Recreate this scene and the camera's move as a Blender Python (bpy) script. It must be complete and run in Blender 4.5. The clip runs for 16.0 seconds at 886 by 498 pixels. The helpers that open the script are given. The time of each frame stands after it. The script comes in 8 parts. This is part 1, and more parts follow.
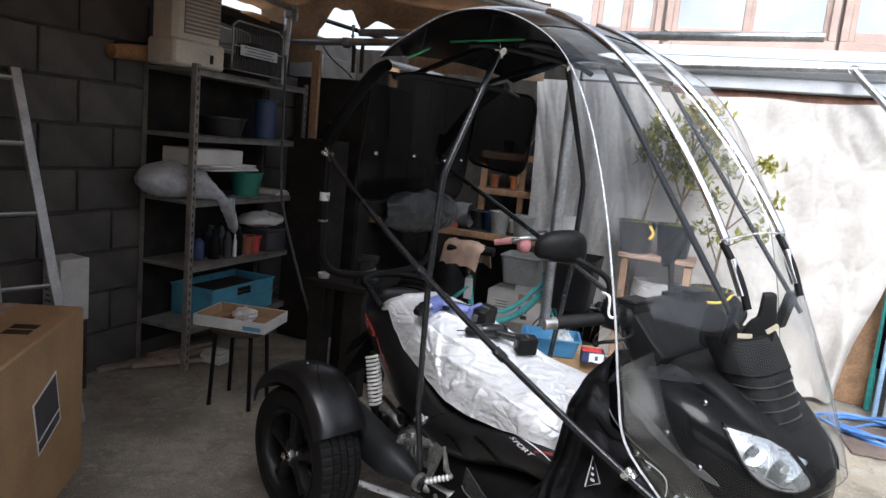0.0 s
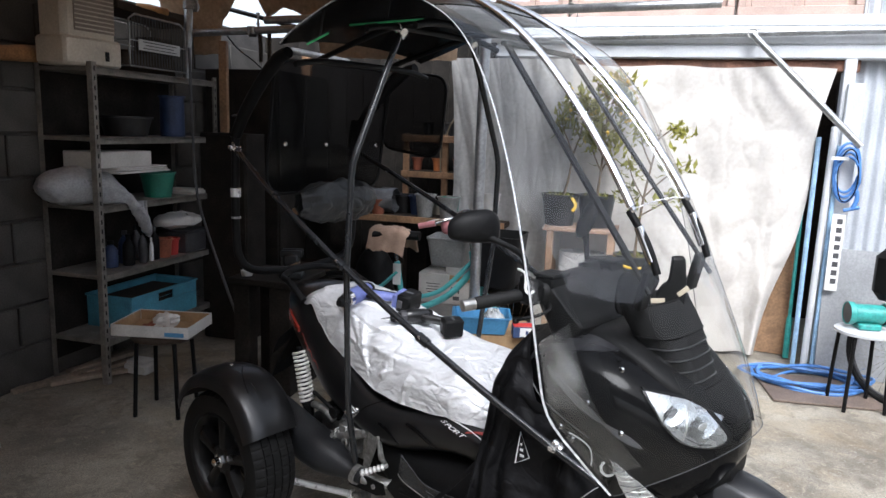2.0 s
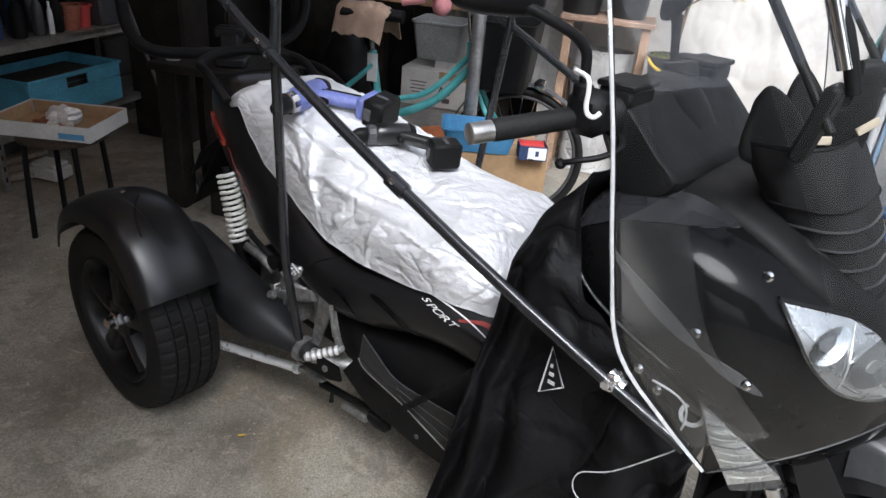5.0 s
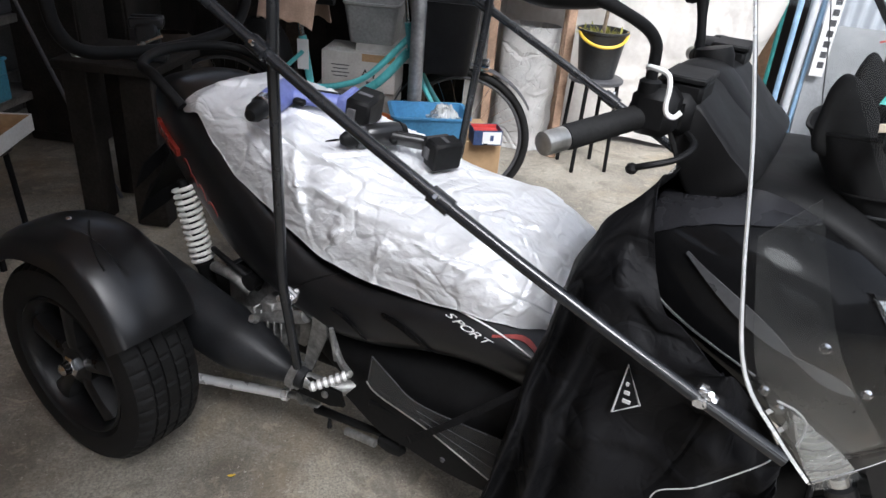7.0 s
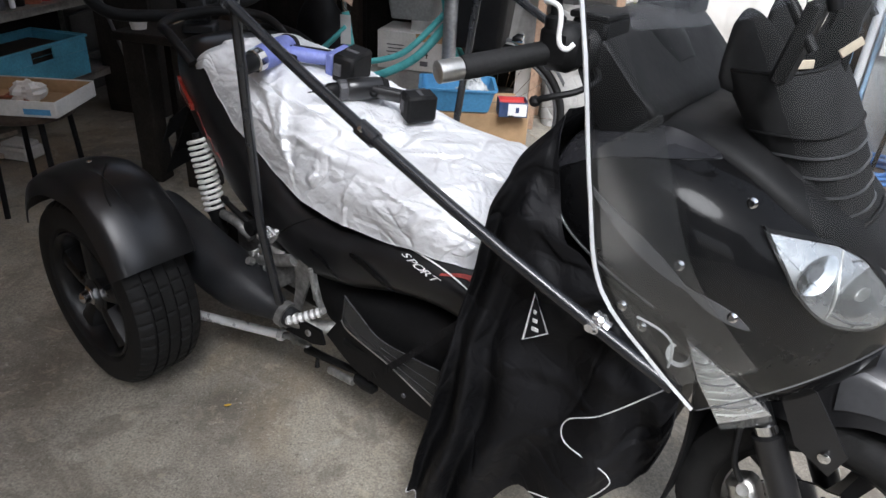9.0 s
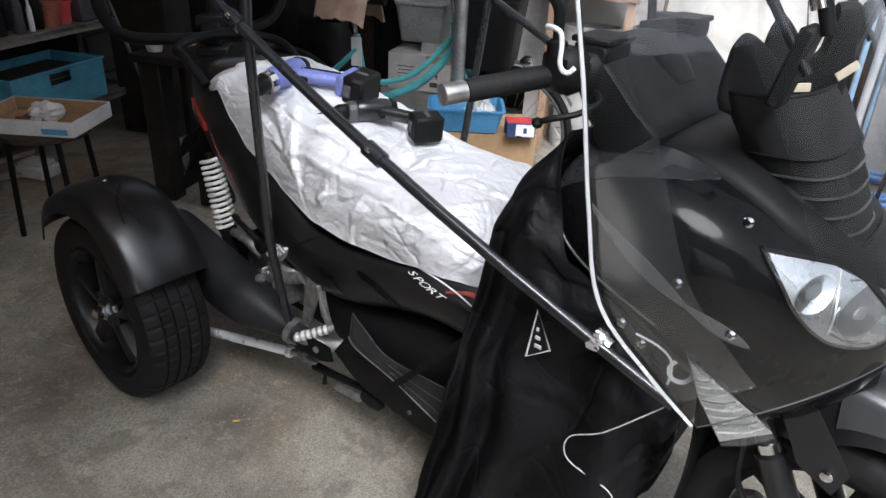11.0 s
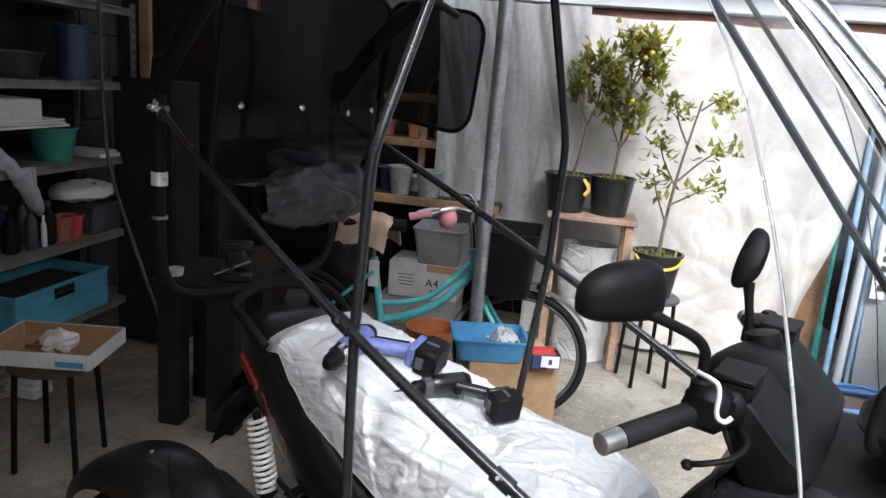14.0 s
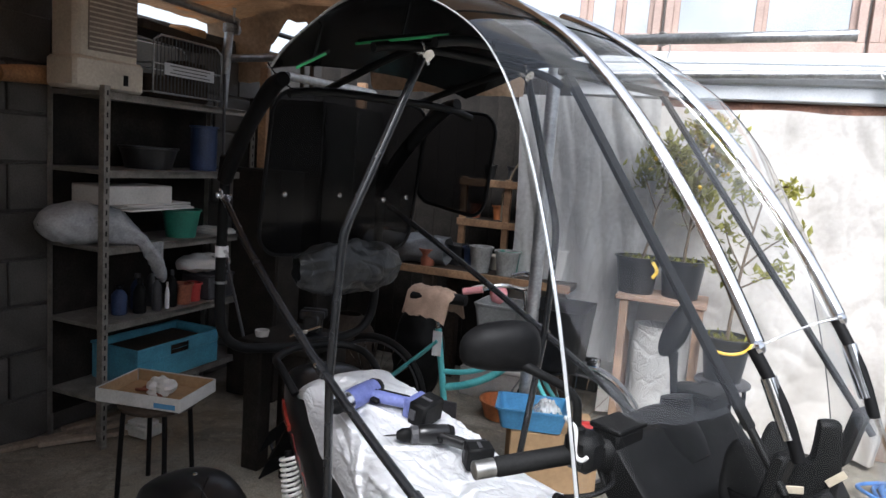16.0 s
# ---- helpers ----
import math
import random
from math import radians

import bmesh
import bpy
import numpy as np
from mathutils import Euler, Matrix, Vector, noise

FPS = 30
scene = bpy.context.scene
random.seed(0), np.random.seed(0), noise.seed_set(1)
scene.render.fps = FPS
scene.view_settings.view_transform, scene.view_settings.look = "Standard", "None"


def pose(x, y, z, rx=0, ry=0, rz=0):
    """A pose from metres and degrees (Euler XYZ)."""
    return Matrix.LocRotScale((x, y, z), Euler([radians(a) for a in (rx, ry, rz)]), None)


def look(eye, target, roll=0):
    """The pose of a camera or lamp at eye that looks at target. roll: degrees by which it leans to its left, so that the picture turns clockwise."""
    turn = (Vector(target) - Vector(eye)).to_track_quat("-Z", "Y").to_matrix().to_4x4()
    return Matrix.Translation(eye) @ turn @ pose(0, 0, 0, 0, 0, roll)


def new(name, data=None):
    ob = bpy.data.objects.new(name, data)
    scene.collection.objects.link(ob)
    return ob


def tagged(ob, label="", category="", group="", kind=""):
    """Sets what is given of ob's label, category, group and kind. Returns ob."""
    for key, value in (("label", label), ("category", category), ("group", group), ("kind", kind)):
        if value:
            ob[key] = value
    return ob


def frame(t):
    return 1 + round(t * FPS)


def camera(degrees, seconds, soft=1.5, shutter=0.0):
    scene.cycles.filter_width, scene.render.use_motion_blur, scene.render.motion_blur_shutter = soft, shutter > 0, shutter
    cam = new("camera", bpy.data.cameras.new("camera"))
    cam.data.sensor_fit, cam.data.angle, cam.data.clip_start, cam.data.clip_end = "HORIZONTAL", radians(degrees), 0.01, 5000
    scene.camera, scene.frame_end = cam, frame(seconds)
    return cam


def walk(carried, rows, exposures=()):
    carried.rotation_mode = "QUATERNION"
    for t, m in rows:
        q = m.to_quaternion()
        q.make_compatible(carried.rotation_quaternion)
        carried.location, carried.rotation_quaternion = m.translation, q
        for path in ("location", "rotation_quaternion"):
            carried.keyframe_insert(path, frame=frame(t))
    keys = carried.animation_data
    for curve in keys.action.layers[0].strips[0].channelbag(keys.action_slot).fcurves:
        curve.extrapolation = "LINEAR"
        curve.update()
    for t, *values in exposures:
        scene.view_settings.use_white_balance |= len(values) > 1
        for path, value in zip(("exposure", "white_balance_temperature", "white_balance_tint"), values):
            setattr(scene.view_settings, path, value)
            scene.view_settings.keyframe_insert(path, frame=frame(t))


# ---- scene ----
cam = camera(65.4, 16.0)
PATH = [
    (0, (0.003, -0.332, 1.514), (-0.302, 1.62, 1.206), 5.6),
    (0.5, (0.044, -0.34, 1.501), (-0.141, 1.621, 1.151), 4.8),
    (1, (0.077, -0.327, 1.447), (-0.069, 1.601, 0.936), 4.3),
    (1.2, (0.079, -0.315, 1.435), (-0.036, 1.6, 0.871), 4.1),
    (1.5, (0.069, -0.305, 1.468), (0.001, 1.637, 0.996), 3.3),
    (2, (0.061, -0.295, 1.52), (-0.058, 1.672, 1.177), 2.0),
    (2.5, (0.078, -0.268, 1.523), (-0.045, 1.706, 1.223), 1.9),
    (3, (0.177, -0.104, 1.498), (-0.023, 1.858, 1.164), 4.1),
    (3.5, (0.225, 0.063, 1.461), (-0.077, 1.975, 0.959), 3.9),
    (4, (0.148, 0.274, 1.387), (-0.036, 2.153, 0.727), 5.6),
    (4.2, (0.125, 0.328, 1.354), (-0.06, 2.16, 0.574), 5.7),
    (6.3, (-0.205, 0.662, 1.353), (0.077, 2.419, 0.441), 5.2),
    (6.5, (-0.22, 0.661, 1.356), (0.048, 2.426, 0.454), 5.2),
    (7, (-0.24, 0.654, 1.345), (0.027, 2.405, 0.415), 5.1),
    (7.5, (-0.231, 0.651, 1.335), (0.052, 2.385, 0.381), 4.7),
    (8, (-0.211, 0.637, 1.318), (0.098, 2.336, 0.309), 6.3),
    (8.5, (-0.08, 0.591, 1.282), (0.042, 2.281, 0.219), 5.7),
    (9, (0.026, 0.528, 1.304), (0.036, 2.282, 0.344), 3.4),
    (9.2, (0.038, 0.506, 1.319), (0.034, 2.287, 0.41), 3.4),
    (11.3, (0.034, 0.507, 1.313), (0.008, 2.286, 0.399), 3.2),
    (11.5, (0.004, 0.524, 1.315), (-0.021, 2.293, 0.383), 3.8),
    (12, (-0.136, 0.592, 1.34), (-0.108, 2.351, 0.388), 4.6),
    (12.5, (-0.226, 0.617, 1.378), (-0.179, 2.422, 0.518), 6.8),
    (13, (-0.249, 0.613, 1.401), (-0.173, 2.438, 0.586), 7.4),
    (13.5, (-0.26, 0.611, 1.471), (-0.163, 2.495, 0.806), 5.6),
    (14, (-0.272, 0.621, 1.528), (-0.192, 2.567, 1.07), 4.8),
    (14.5, (-0.27, 0.604, 1.571), (-0.187, 2.576, 1.246), 4.2),
    (15, (-0.258, 0.564, 1.628), (-0.19, 2.556, 1.46), 4.3),
    (15.2, (-0.232, 0.548, 1.635), (-0.189, 2.544, 1.516), 3.9),
    (15.5, (-0.119, 0.505, 1.613), (-0.281, 2.493, 1.469), 3.4),
    (15.7, (0.002, 0.449, 1.591), (-0.283, 2.419, 1.395), 4.1),
    (16, (0.121, 0.37, 1.583), (-0.216, 2.325, 1.325), 4.3),
]
walk(cam, [(t, look(eye, target, roll)) for t, eye, target, roll in PATH], [(0.0, 0.45, 5950, 11), (16.0, 0.45, 5950, 11)])
SKY, SUN = 0.245, 2.7

# ---- light ----
world = bpy.data.worlds.new("sky")
scene.world = world
world.use_nodes = True
wn = world.node_tree.nodes
sky = wn.new("ShaderNodeTexSky")
sky.sky_type, sky.sun_disc = "NISHITA", False
sky.sun_elevation, sky.sun_rotation = radians(50), radians(175)
sky.air_density, sky.dust_density = 1.0, 4.0
grey = wn.new("ShaderNodeHueSaturation")
grey.inputs["Saturation"].default_value = 0.35
world.node_tree.links.new(sky.outputs[0], grey.inputs["Color"])
world.node_tree.links.new(grey.outputs[0], wn["Background"].inputs["Color"])
wn["Background"].inputs["Strength"].default_value = SKY
sun = new("sun", bpy.data.lights.new("sun", "SUN"))
sun.data.energy, sun.data.angle, sun.data.color = SUN, radians(25), (1.0, 0.97, 0.93)
sun.matrix_world = look((0.43, -3.5, 6.0), (0, 1.5, 0))


# ---- materials ----
def mat(name, base, rough=0.6, metal=0.0, vary=0.25, scale=8.0, fine=90.0, bump=0.15, tint=None, coat=0.0, rand=0.0, spread=0.12, spec=0.5, grain=None, crease=0.0):
    """A surface with stains (scale per metre), grain (fine) and relief."""
    m = bpy.data.materials.new(name)
    m.use_nodes = True
    nt, b = m.node_tree, m.node_tree.nodes["Principled BSDF"]
    link = nt.links.new
    co = nt.nodes.new("ShaderNodeTexCoord")
    big, small = nt.nodes.new("ShaderNodeTexNoise"), nt.nodes.new("ShaderNodeTexNoise")
    big.inputs["Scale"].default_value, big.inputs["Detail"].default_value = scale, 5
    small.inputs["Scale"].default_value, small.inputs["Detail"].default_value = fine, 4
    link(co.outputs["Object"], big.inputs["Vector"])
    link(co.outputs["Object"], small.inputs["Vector"])
    dark = tuple(c * (1 - vary) for c in base)
    lite = tint or tuple(min(1, c * (1 + vary * 0.7)) for c in base)
    ramp = nt.nodes.new("ShaderNodeValToRGB")
    ramp.color_ramp.elements[0].position, ramp.color_ramp.elements[1].position = 0.32, 0.7
    ramp.color_ramp.elements[0].color, ramp.color_ramp.elements[1].color = (*dark, 1), (*lite, 1)
    link(big.outputs["Fac"], ramp.inputs["Fac"])
    mixn = nt.nodes.new("ShaderNodeMix")
    mixn.data_type, mixn.blend_type = "RGBA", "OVERLAY"
    mixn.inputs["Factor"].default_value = min(1.0, vary * 1.6) if grain is None else grain
    link(ramp.outputs["Color"], mixn.inputs[6])
    link(small.outputs["Fac"], mixn.inputs[7])
    out = mixn.outputs[2]
    hs = nt.nodes.new("ShaderNodeHueSaturation")
    link(out, hs.inputs["Color"])
    hs.inputs["Saturation"].default_value = 0.95
    if rand:
        info = nt.nodes.new("ShaderNodeObjectInfo")
        rng = nt.nodes.new("ShaderNodeMapRange")
        rng.inputs["To Min"].default_value, rng.inputs["To Max"].default_value = 1 - rand, 1 + rand
        link(info.outputs["Random"], rng.inputs["Value"])
        link(rng.outputs["Result"], hs.inputs["Value"])
    link(hs.outputs["Color"], b.inputs["Base Color"])
    rr = nt.nodes.new("ShaderNodeMapRange")
    rr.inputs["To Min"].default_value, rr.inputs["To Max"].default_value = max(0.02, rough - spread), min(1, rough + spread)
    link(big.outputs["Fac"], rr.inputs["Value"])
    link(rr.outputs["Result"], b.inputs["Roughness"])
    b.inputs["Metallic"].default_value = metal
    b.inputs["Specular IOR Level"].default_value = spec
    b.inputs["Coat Weight"].default_value = coat
    if bump:
        bn = nt.nodes.new("ShaderNodeBump")
        bn.inputs["Strength"].default_value, bn.inputs["Distance"].default_value = bump, 0.002
        link(small.outputs["Fac"], bn.inputs["Height"])
        link(bn.outputs["Normal"], b.inputs["Normal"])
        if crease:
            last = bn
            for sc_, st, wd in ((4.5, 1.0, 0.035), (10.0, 0.8, 0.05), (21.0, 0.5, 0.07)):
                no, sb, ab, cr, b2 = (nt.nodes.new("ShaderNode" + k) for k in ("TexNoise", "Math", "Math", "MapRange", "Bump"))
                no.inputs["Scale"].default_value, no.inputs["Detail"].default_value, no.inputs["Distortion"].default_value = sc_, 1.0, 0.8
                sb.operation, sb.inputs[1].default_value, ab.operation = "SUBTRACT", 0.5, "ABSOLUTE"
                cr.inputs["From Max"].default_value = wd
                b2.inputs["Strength"].default_value, b2.inputs["Distance"].default_value = crease * st, 0.03 / sc_ ** 0.7
                link(co.outputs["Object"], no.inputs["Vector"])
                link(no.outputs["Fac"], sb.inputs[0])
                link(sb.outputs[0], ab.inputs[0])
                link(ab.outputs[0], cr.inputs["Value"])
                link(cr.outputs["Result"], b2.inputs["Height"])
                link(last.outputs["Normal"], b2.inputs["Normal"])
                last = b2
            link(last.outputs["Normal"], b.inputs["Normal"])
    return m


def crumple(m, layers):
    """Straight sharp wrinkles as in a folded sheet."""
    nt, b = m.node_tree, m.node_tree.nodes["Principled BSDF"]
    co = nt.nodes.new("ShaderNodeTexCoord")
    for scale, strength, deep in layers:
        mp, vo, bp = (nt.nodes.new("ShaderNode" + k) for k in ("Mapping", "TexVoronoi", "Bump"))
        mp.inputs["Scale"].default_value, mp.inputs["Rotation"].default_value = (1.0, 1.7, 1.7), (0.4, 0.5, 0.3)
        vo.feature = "F1"
        vo.inputs["Scale"].default_value, vo.inputs["Detail"].default_value, vo.inputs["Roughness"].default_value = scale, 1.5, 0.5
        bp.inputs["Strength"].default_value, bp.inputs["Distance"].default_value = strength, deep
        nt.links.new(co.outputs["Object"], mp.inputs["Vector"])
        nt.links.new(mp.outputs[0], vo.inputs["Vector"])
        nt.links.new(vo.outputs["Distance"], bp.inputs["Height"])
        nt.links.new(b.inputs["Normal"].links[0].from_socket, bp.inputs["Normal"])
        nt.links.new(bp.outputs["Normal"], b.inputs["Normal"])


def clear(name, tintc=(0.93, 0.95, 0.94), dust=0.06, rough=0.03, ior=1.45, dustscale=5.0):
    """A thin clear sheet: seen through, glossy by Fresnel, with dust on it."""
    m = bpy.data.materials.new(name)
    m.use_nodes = True
    nt = m.node_tree
    nt.nodes.remove(nt.nodes["Principled BSDF"])
    link = nt.links.new
    tr, gl, df = (nt.nodes.new("ShaderNodeBsdf" + k) for k in ("Transparent", "Glossy", "Diffuse"))
    tr.inputs["Color"].default_value = (*tintc, 1)
    gl.inputs["Roughness"].default_value = rough
    df.inputs["Color"].default_value = (0.62, 0.63, 0.62, 1)
    lw = nt.nodes.new("ShaderNodeLayerWeight")
    lw.inputs["Blend"].default_value = 0.5
    pw, fr = nt.nodes.new("ShaderNodeMath"), nt.nodes.new("ShaderNodeMapRange")
    pw.operation, pw.inputs[1].default_value = "POWER", 4.5
    fr.inputs["To Min"].default_value, fr.inputs["To Max"].default_value = ((ior - 1) / (ior + 1)) ** 2, 0.85
    link(lw.outputs["Facing"], pw.inputs[0])
    link(pw.outputs[0], fr.inputs["Value"])
    a, c = nt.nodes.new("ShaderNodeMixShader"), nt.nodes.new("ShaderNodeMixShader")
    noi, co = nt.nodes.new("ShaderNodeTexNoise"), nt.nodes.new("ShaderNodeTexCoord")
    noi.inputs["Scale"].default_value, noi.inputs["Detail"].default_value = dustscale, 8
    link(co.outputs["Object"], noi.inputs["Vector"])
    rg = nt.nodes.new("ShaderNodeMapRange")
    rg.inputs["From Min"].default_value, rg.inputs["From Max"].default_value = 0.35, 0.75
    rg.inputs["To Min"].default_value, rg.inputs["To Max"].default_value = dust * 0.25, dust * 1.8
    link(noi.outputs["Fac"], rg.inputs["Value"])
    link(rg.outputs["Result"], c.inputs["Fac"])
    link(tr.outputs[0], c.inputs[1])
    link(df.outputs[0], c.inputs[2])
    link(fr.outputs[0], a.inputs["Fac"])
    link(c.outputs[0], a.inputs[1])
    link(gl.outputs[0], a.inputs[2])
    link(a.outputs[0], nt.nodes["Material Output"].inputs["Surface"])
    return m


def translucent(name, base, through_share=0.5, vary=0.3):
    """A thin sheet that lets light through softly."""
    m = mat(name, base, 0.75, vary=vary, scale=3, fine=40, bump=0.3)
    nt = m.node_tree
    t, mx = nt.nodes.new("ShaderNodeBsdfTranslucent"), nt.nodes.new("ShaderNodeMixShader")
    b = nt.nodes["Principled BSDF"]
    nt.links.new(b.inputs["Base Color"].links[0].from_socket, t.inputs["Color"])
    mx.inputs["Fac"].default_value = through_share
    nt.links.new(b.outputs[0], mx.inputs[1])
    nt.links.new(t.outputs[0], mx.inputs[2])
    nt.links.new(mx.outputs[0], nt.nodes["Material Output"].inputs["Surface"])
    return m


CONCRETE = mat("concrete_floor", (0.265, 0.24, 0.197), 0.78, vary=0.42, scale=2.1, fine=170, bump=0.35, tint=(0.36, 0.328, 0.265), grain=0.8)
def stain(m, tone, scale, low, high, share):
    """Irregular stains of another tone laid over a material's colour."""
    nt, b = m.node_tree, m.node_tree.nodes["Principled BSDF"]
    co, no, rg, mx = (nt.nodes.new("ShaderNode" + k) for k in ("TexCoord", "TexNoise", "MapRange", "Mix"))
    no.inputs["Scale"].default_value, no.inputs["Detail"].default_value, no.inputs["Roughness"].default_value, no.inputs["Distortion"].default_value = scale, 9, 0.68, 0.6
    rg.inputs["From Min"].default_value, rg.inputs["From Max"].default_value, rg.inputs["To Max"].default_value = low, high, share
    mx.data_type = "RGBA"
    mx.inputs[7].default_value = (*tone, 1)
    nt.links.new(co.outputs["Object"], no.inputs["Vector"])
    nt.links.new(no.outputs["Fac"], rg.inputs["Value"])
    nt.links.new(rg.outputs["Result"], mx.inputs["Factor"])
    nt.links.new(b.inputs["Base Color"].links[0].from_socket, mx.inputs[6])
    nt.links.new(mx.outputs[2], b.inputs["Base Color"])
    for n in nt.nodes:
        if n.type == "BSDF_TRANSLUCENT":
            nt.links.new(mx.outputs[2], n.inputs["Color"])
stain(CONCRETE, (0.10, 0.082, 0.06), 1.6, 0.50, 0.66, 0.75)
stain(CONCRETE, (0.30, 0.225, 0.13), 0.9, 0.52, 0.70, 0.6)
stain(CONCRETE, (0.40, 0.385, 0.34), 5.5, 0.60, 0.70, 0.5)
stain(CONCRETE, (0.05, 0.045, 0.038), 13.0, 0.64, 0.72, 0.6)
stain(CONCRETE, (0.46, 0.43, 0.37), 34.0, 0.64, 0.68, 0.55)
stain(CONCRETE, (0.07, 0.06, 0.05), 52.0, 0.62, 0.68, 0.6)
stain(CONCRETE, (0.48, 0.45, 0.39), 80.0, 0.60, 0.66, 0.55)
stain(CONCRETE, (0.12, 0.105, 0.085), 7.0, 0.54, 0.62, 0.5)
stain(CONCRETE, (0.42, 0.37, 0.28), 18.0, 0.56, 0.66, 0.5)
stain(CONCRETE, (0.09, 0.08, 0.065), 120.0, 0.58, 0.64, 0.55)
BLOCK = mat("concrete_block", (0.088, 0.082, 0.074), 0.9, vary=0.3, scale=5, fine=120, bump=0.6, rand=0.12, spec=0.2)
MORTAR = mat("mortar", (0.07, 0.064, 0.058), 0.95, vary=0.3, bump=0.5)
SATIN = mat("satin_black_plastic", (0.010, 0.010, 0.0106), 0.31, vary=0.3, scale=14, fine=300, bump=0.05, spread=0.07, spec=0.5)
GLOSSB = mat("gloss_black_paint", (0.005, 0.005, 0.0054), 0.09, vary=0.3, scale=10, bump=0.0, coat=0.0, spread=0.03, spec=0.1)
LEDGE = mat("dull_black_plastic", (0.016, 0.016, 0.018), 0.26, vary=0.3, scale=16, fine=260, bump=0.08, spec=0.25)
GREYP = mat("grey_painted_plastic", (0.036, 0.037, 0.039), 0.3, vary=0.15, scale=12, bump=0.02, spread=0.05)
MATB = mat("matt_black", (0.0065, 0.0065, 0.0068), 0.55, vary=0.3, scale=20, bump=0.15, spec=0.15)
RUBBER = mat("tyre_rubber", (0.009, 0.009, 0.009), 0.7, vary=0.35, scale=18, fine=160, bump=0.3, spec=0.25)
RIM = mat("black_wheel_paint", (0.008, 0.008, 0.0085), 0.32, vary=0.3, scale=15, bump=0.05, spec=0.35)
CHROME = mat("chrome", (0.75, 0.75, 0.75), 0.14, 1.0, vary=0.12, scale=30, bump=0.03, spread=0.06)
STEEL = mat("galvanised_pipe", (0.42, 0.43, 0.44), 0.4, 0.85, vary=0.25, scale=14, fine=70, bump=0.1)
ALLOY = mat("cast_alloy", (0.33, 0.33, 0.32), 0.5, 0.8, vary=0.35, scale=25, bump=0.3)
MUFF = mat("heat_black_steel", (0.016, 0.017, 0.019), 0.45, 0.1, vary=0.3, scale=10, fine=140, bump=0.15, spec=0.4)
SILVER = mat("silver_coated_cloth", (0.71, 0.72, 0.74), 0.42, 0.25, vary=0.05, scale=6, fine=180, bump=0.05, crease=0.32)
crumple(SILVER, ((6.0, 0.5, 0.014), (15.0, 0.5, 0.008), (34.0, 0.4, 0.0035)))
POUCH = mat("dull_black_fabric", (0.014, 0.014, 0.0145), 0.8, vary=0.3, scale=25, fine=320, bump=0.2, spec=0.15)
CLOTH = mat("black_nylon", (0.006, 0.006, 0.0068), 0.6, vary=0.3, scale=8, fine=400, bump=0.15, spec=0.13, crease=0.3)
PIPING = mat("reflective_piping", (0.62, 0.62, 0.62), 0.4, 0.2, vary=0.1)
SPRING = mat("white_spring_paint", (0.72, 0.71, 0.68), 0.4, vary=0.2, scale=30)
SHELL = clear("clear_polycarbonate", (0.95, 0.955, 0.95), dust=0.0015, ior=1.5)
FILM = clear("hazy_protective_film", (0.86, 0.87, 0.87), dust=0.008, rough=0.15, ior=1.7, dustscale=7)
REFLECT = mat("lamp_reflector", (0.62, 0.62, 0.63), 0.28, 0.85, vary=0.1, scale=30, bump=0.0)
SMOKE = clear("smoked_window", (0.34, 0.34, 0.35), dust=0.006, ior=1.28)
KICK = clear("smoky_clear_plastic", (0.34, 0.34, 0.35), dust=0.03, rough=0.12)
LENS = clear("lamp_lens", (0.93, 0.94, 0.94), dust=0.04)
ROOFM = mat("smoked_roof_sheet", (0.008, 0.008, 0.008), 0.16, vary=0.25, scale=6, bump=0.02, spread=0.05, spec=0.25)
TRIM = mat("bright_edge_trim", (0.74, 0.75, 0.76), 0.25, 0.4, vary=0.15, scale=20)
GREENT = mat("green_tape", (0.03, 0.42, 0.13), 0.5, vary=0.15)
REDL = mat("red_lamp", (0.22, 0.02, 0.01), 0.25, vary=0.3, scale=30, bump=0.0)
REDS = mat("red_sticker", (0.28, 0.03, 0.022), 0.4, vary=0.3, scale=40)
WHITEP = mat("white_print", (0.75, 0.75, 0.74), 0.5, vary=0.1)
HANDLE = mat("bare_bar_end", (0.5, 0.49, 0.46), 0.35, 0.9, vary=0.2, scale=40)
DARKWALL = mat("dark_unseen_wall", (0.05, 0.045, 0.04), 0.9, vary=0.1, scale=1.5, bump=0.0, spec=0.1)
ANGLE = mat("grey_steel_angle", (0.23, 0.215, 0.19), 0.55, 0.2, vary=0.3, scale=12, bump=0.15)
WOOD = mat("raw_timber", (0.30, 0.17, 0.085), 0.7, vary=0.35, scale=9, fine=60, bump=0.3)
BACKW = mat("near_black_timber", (0.022, 0.019, 0.016), 0.85, vary=0.5, scale=7, bump=0.3, spec=0.2)
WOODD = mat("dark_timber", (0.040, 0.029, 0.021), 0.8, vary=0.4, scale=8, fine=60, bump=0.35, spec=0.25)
BENCH = mat("weathered_board", (0.34, 0.27, 0.2), 0.75, vary=0.3, scale=10, fine=70, bump=0.3)
CARD = mat("brown_cardboard", (0.36, 0.225, 0.11), 0.8, vary=0.15, scale=6, fine=50, bump=0.12)
CARDW = mat("white_cardboard", (0.55, 0.54, 0.51), 0.75, vary=0.15, scale=6, bump=0.1)
BLUEP = mat("blue_plastic", (0.05, 0.22, 0.42), 0.4, vary=0.2, scale=8)
CRATE = mat("pale_blue_plastic", (0.07, 0.30, 0.42), 0.5, vary=0.25, scale=8)
TURQ = mat("turquoise_paint", (0.10, 0.50, 0.52), 0.3, vary=0.15, scale=12, coat=0.4)
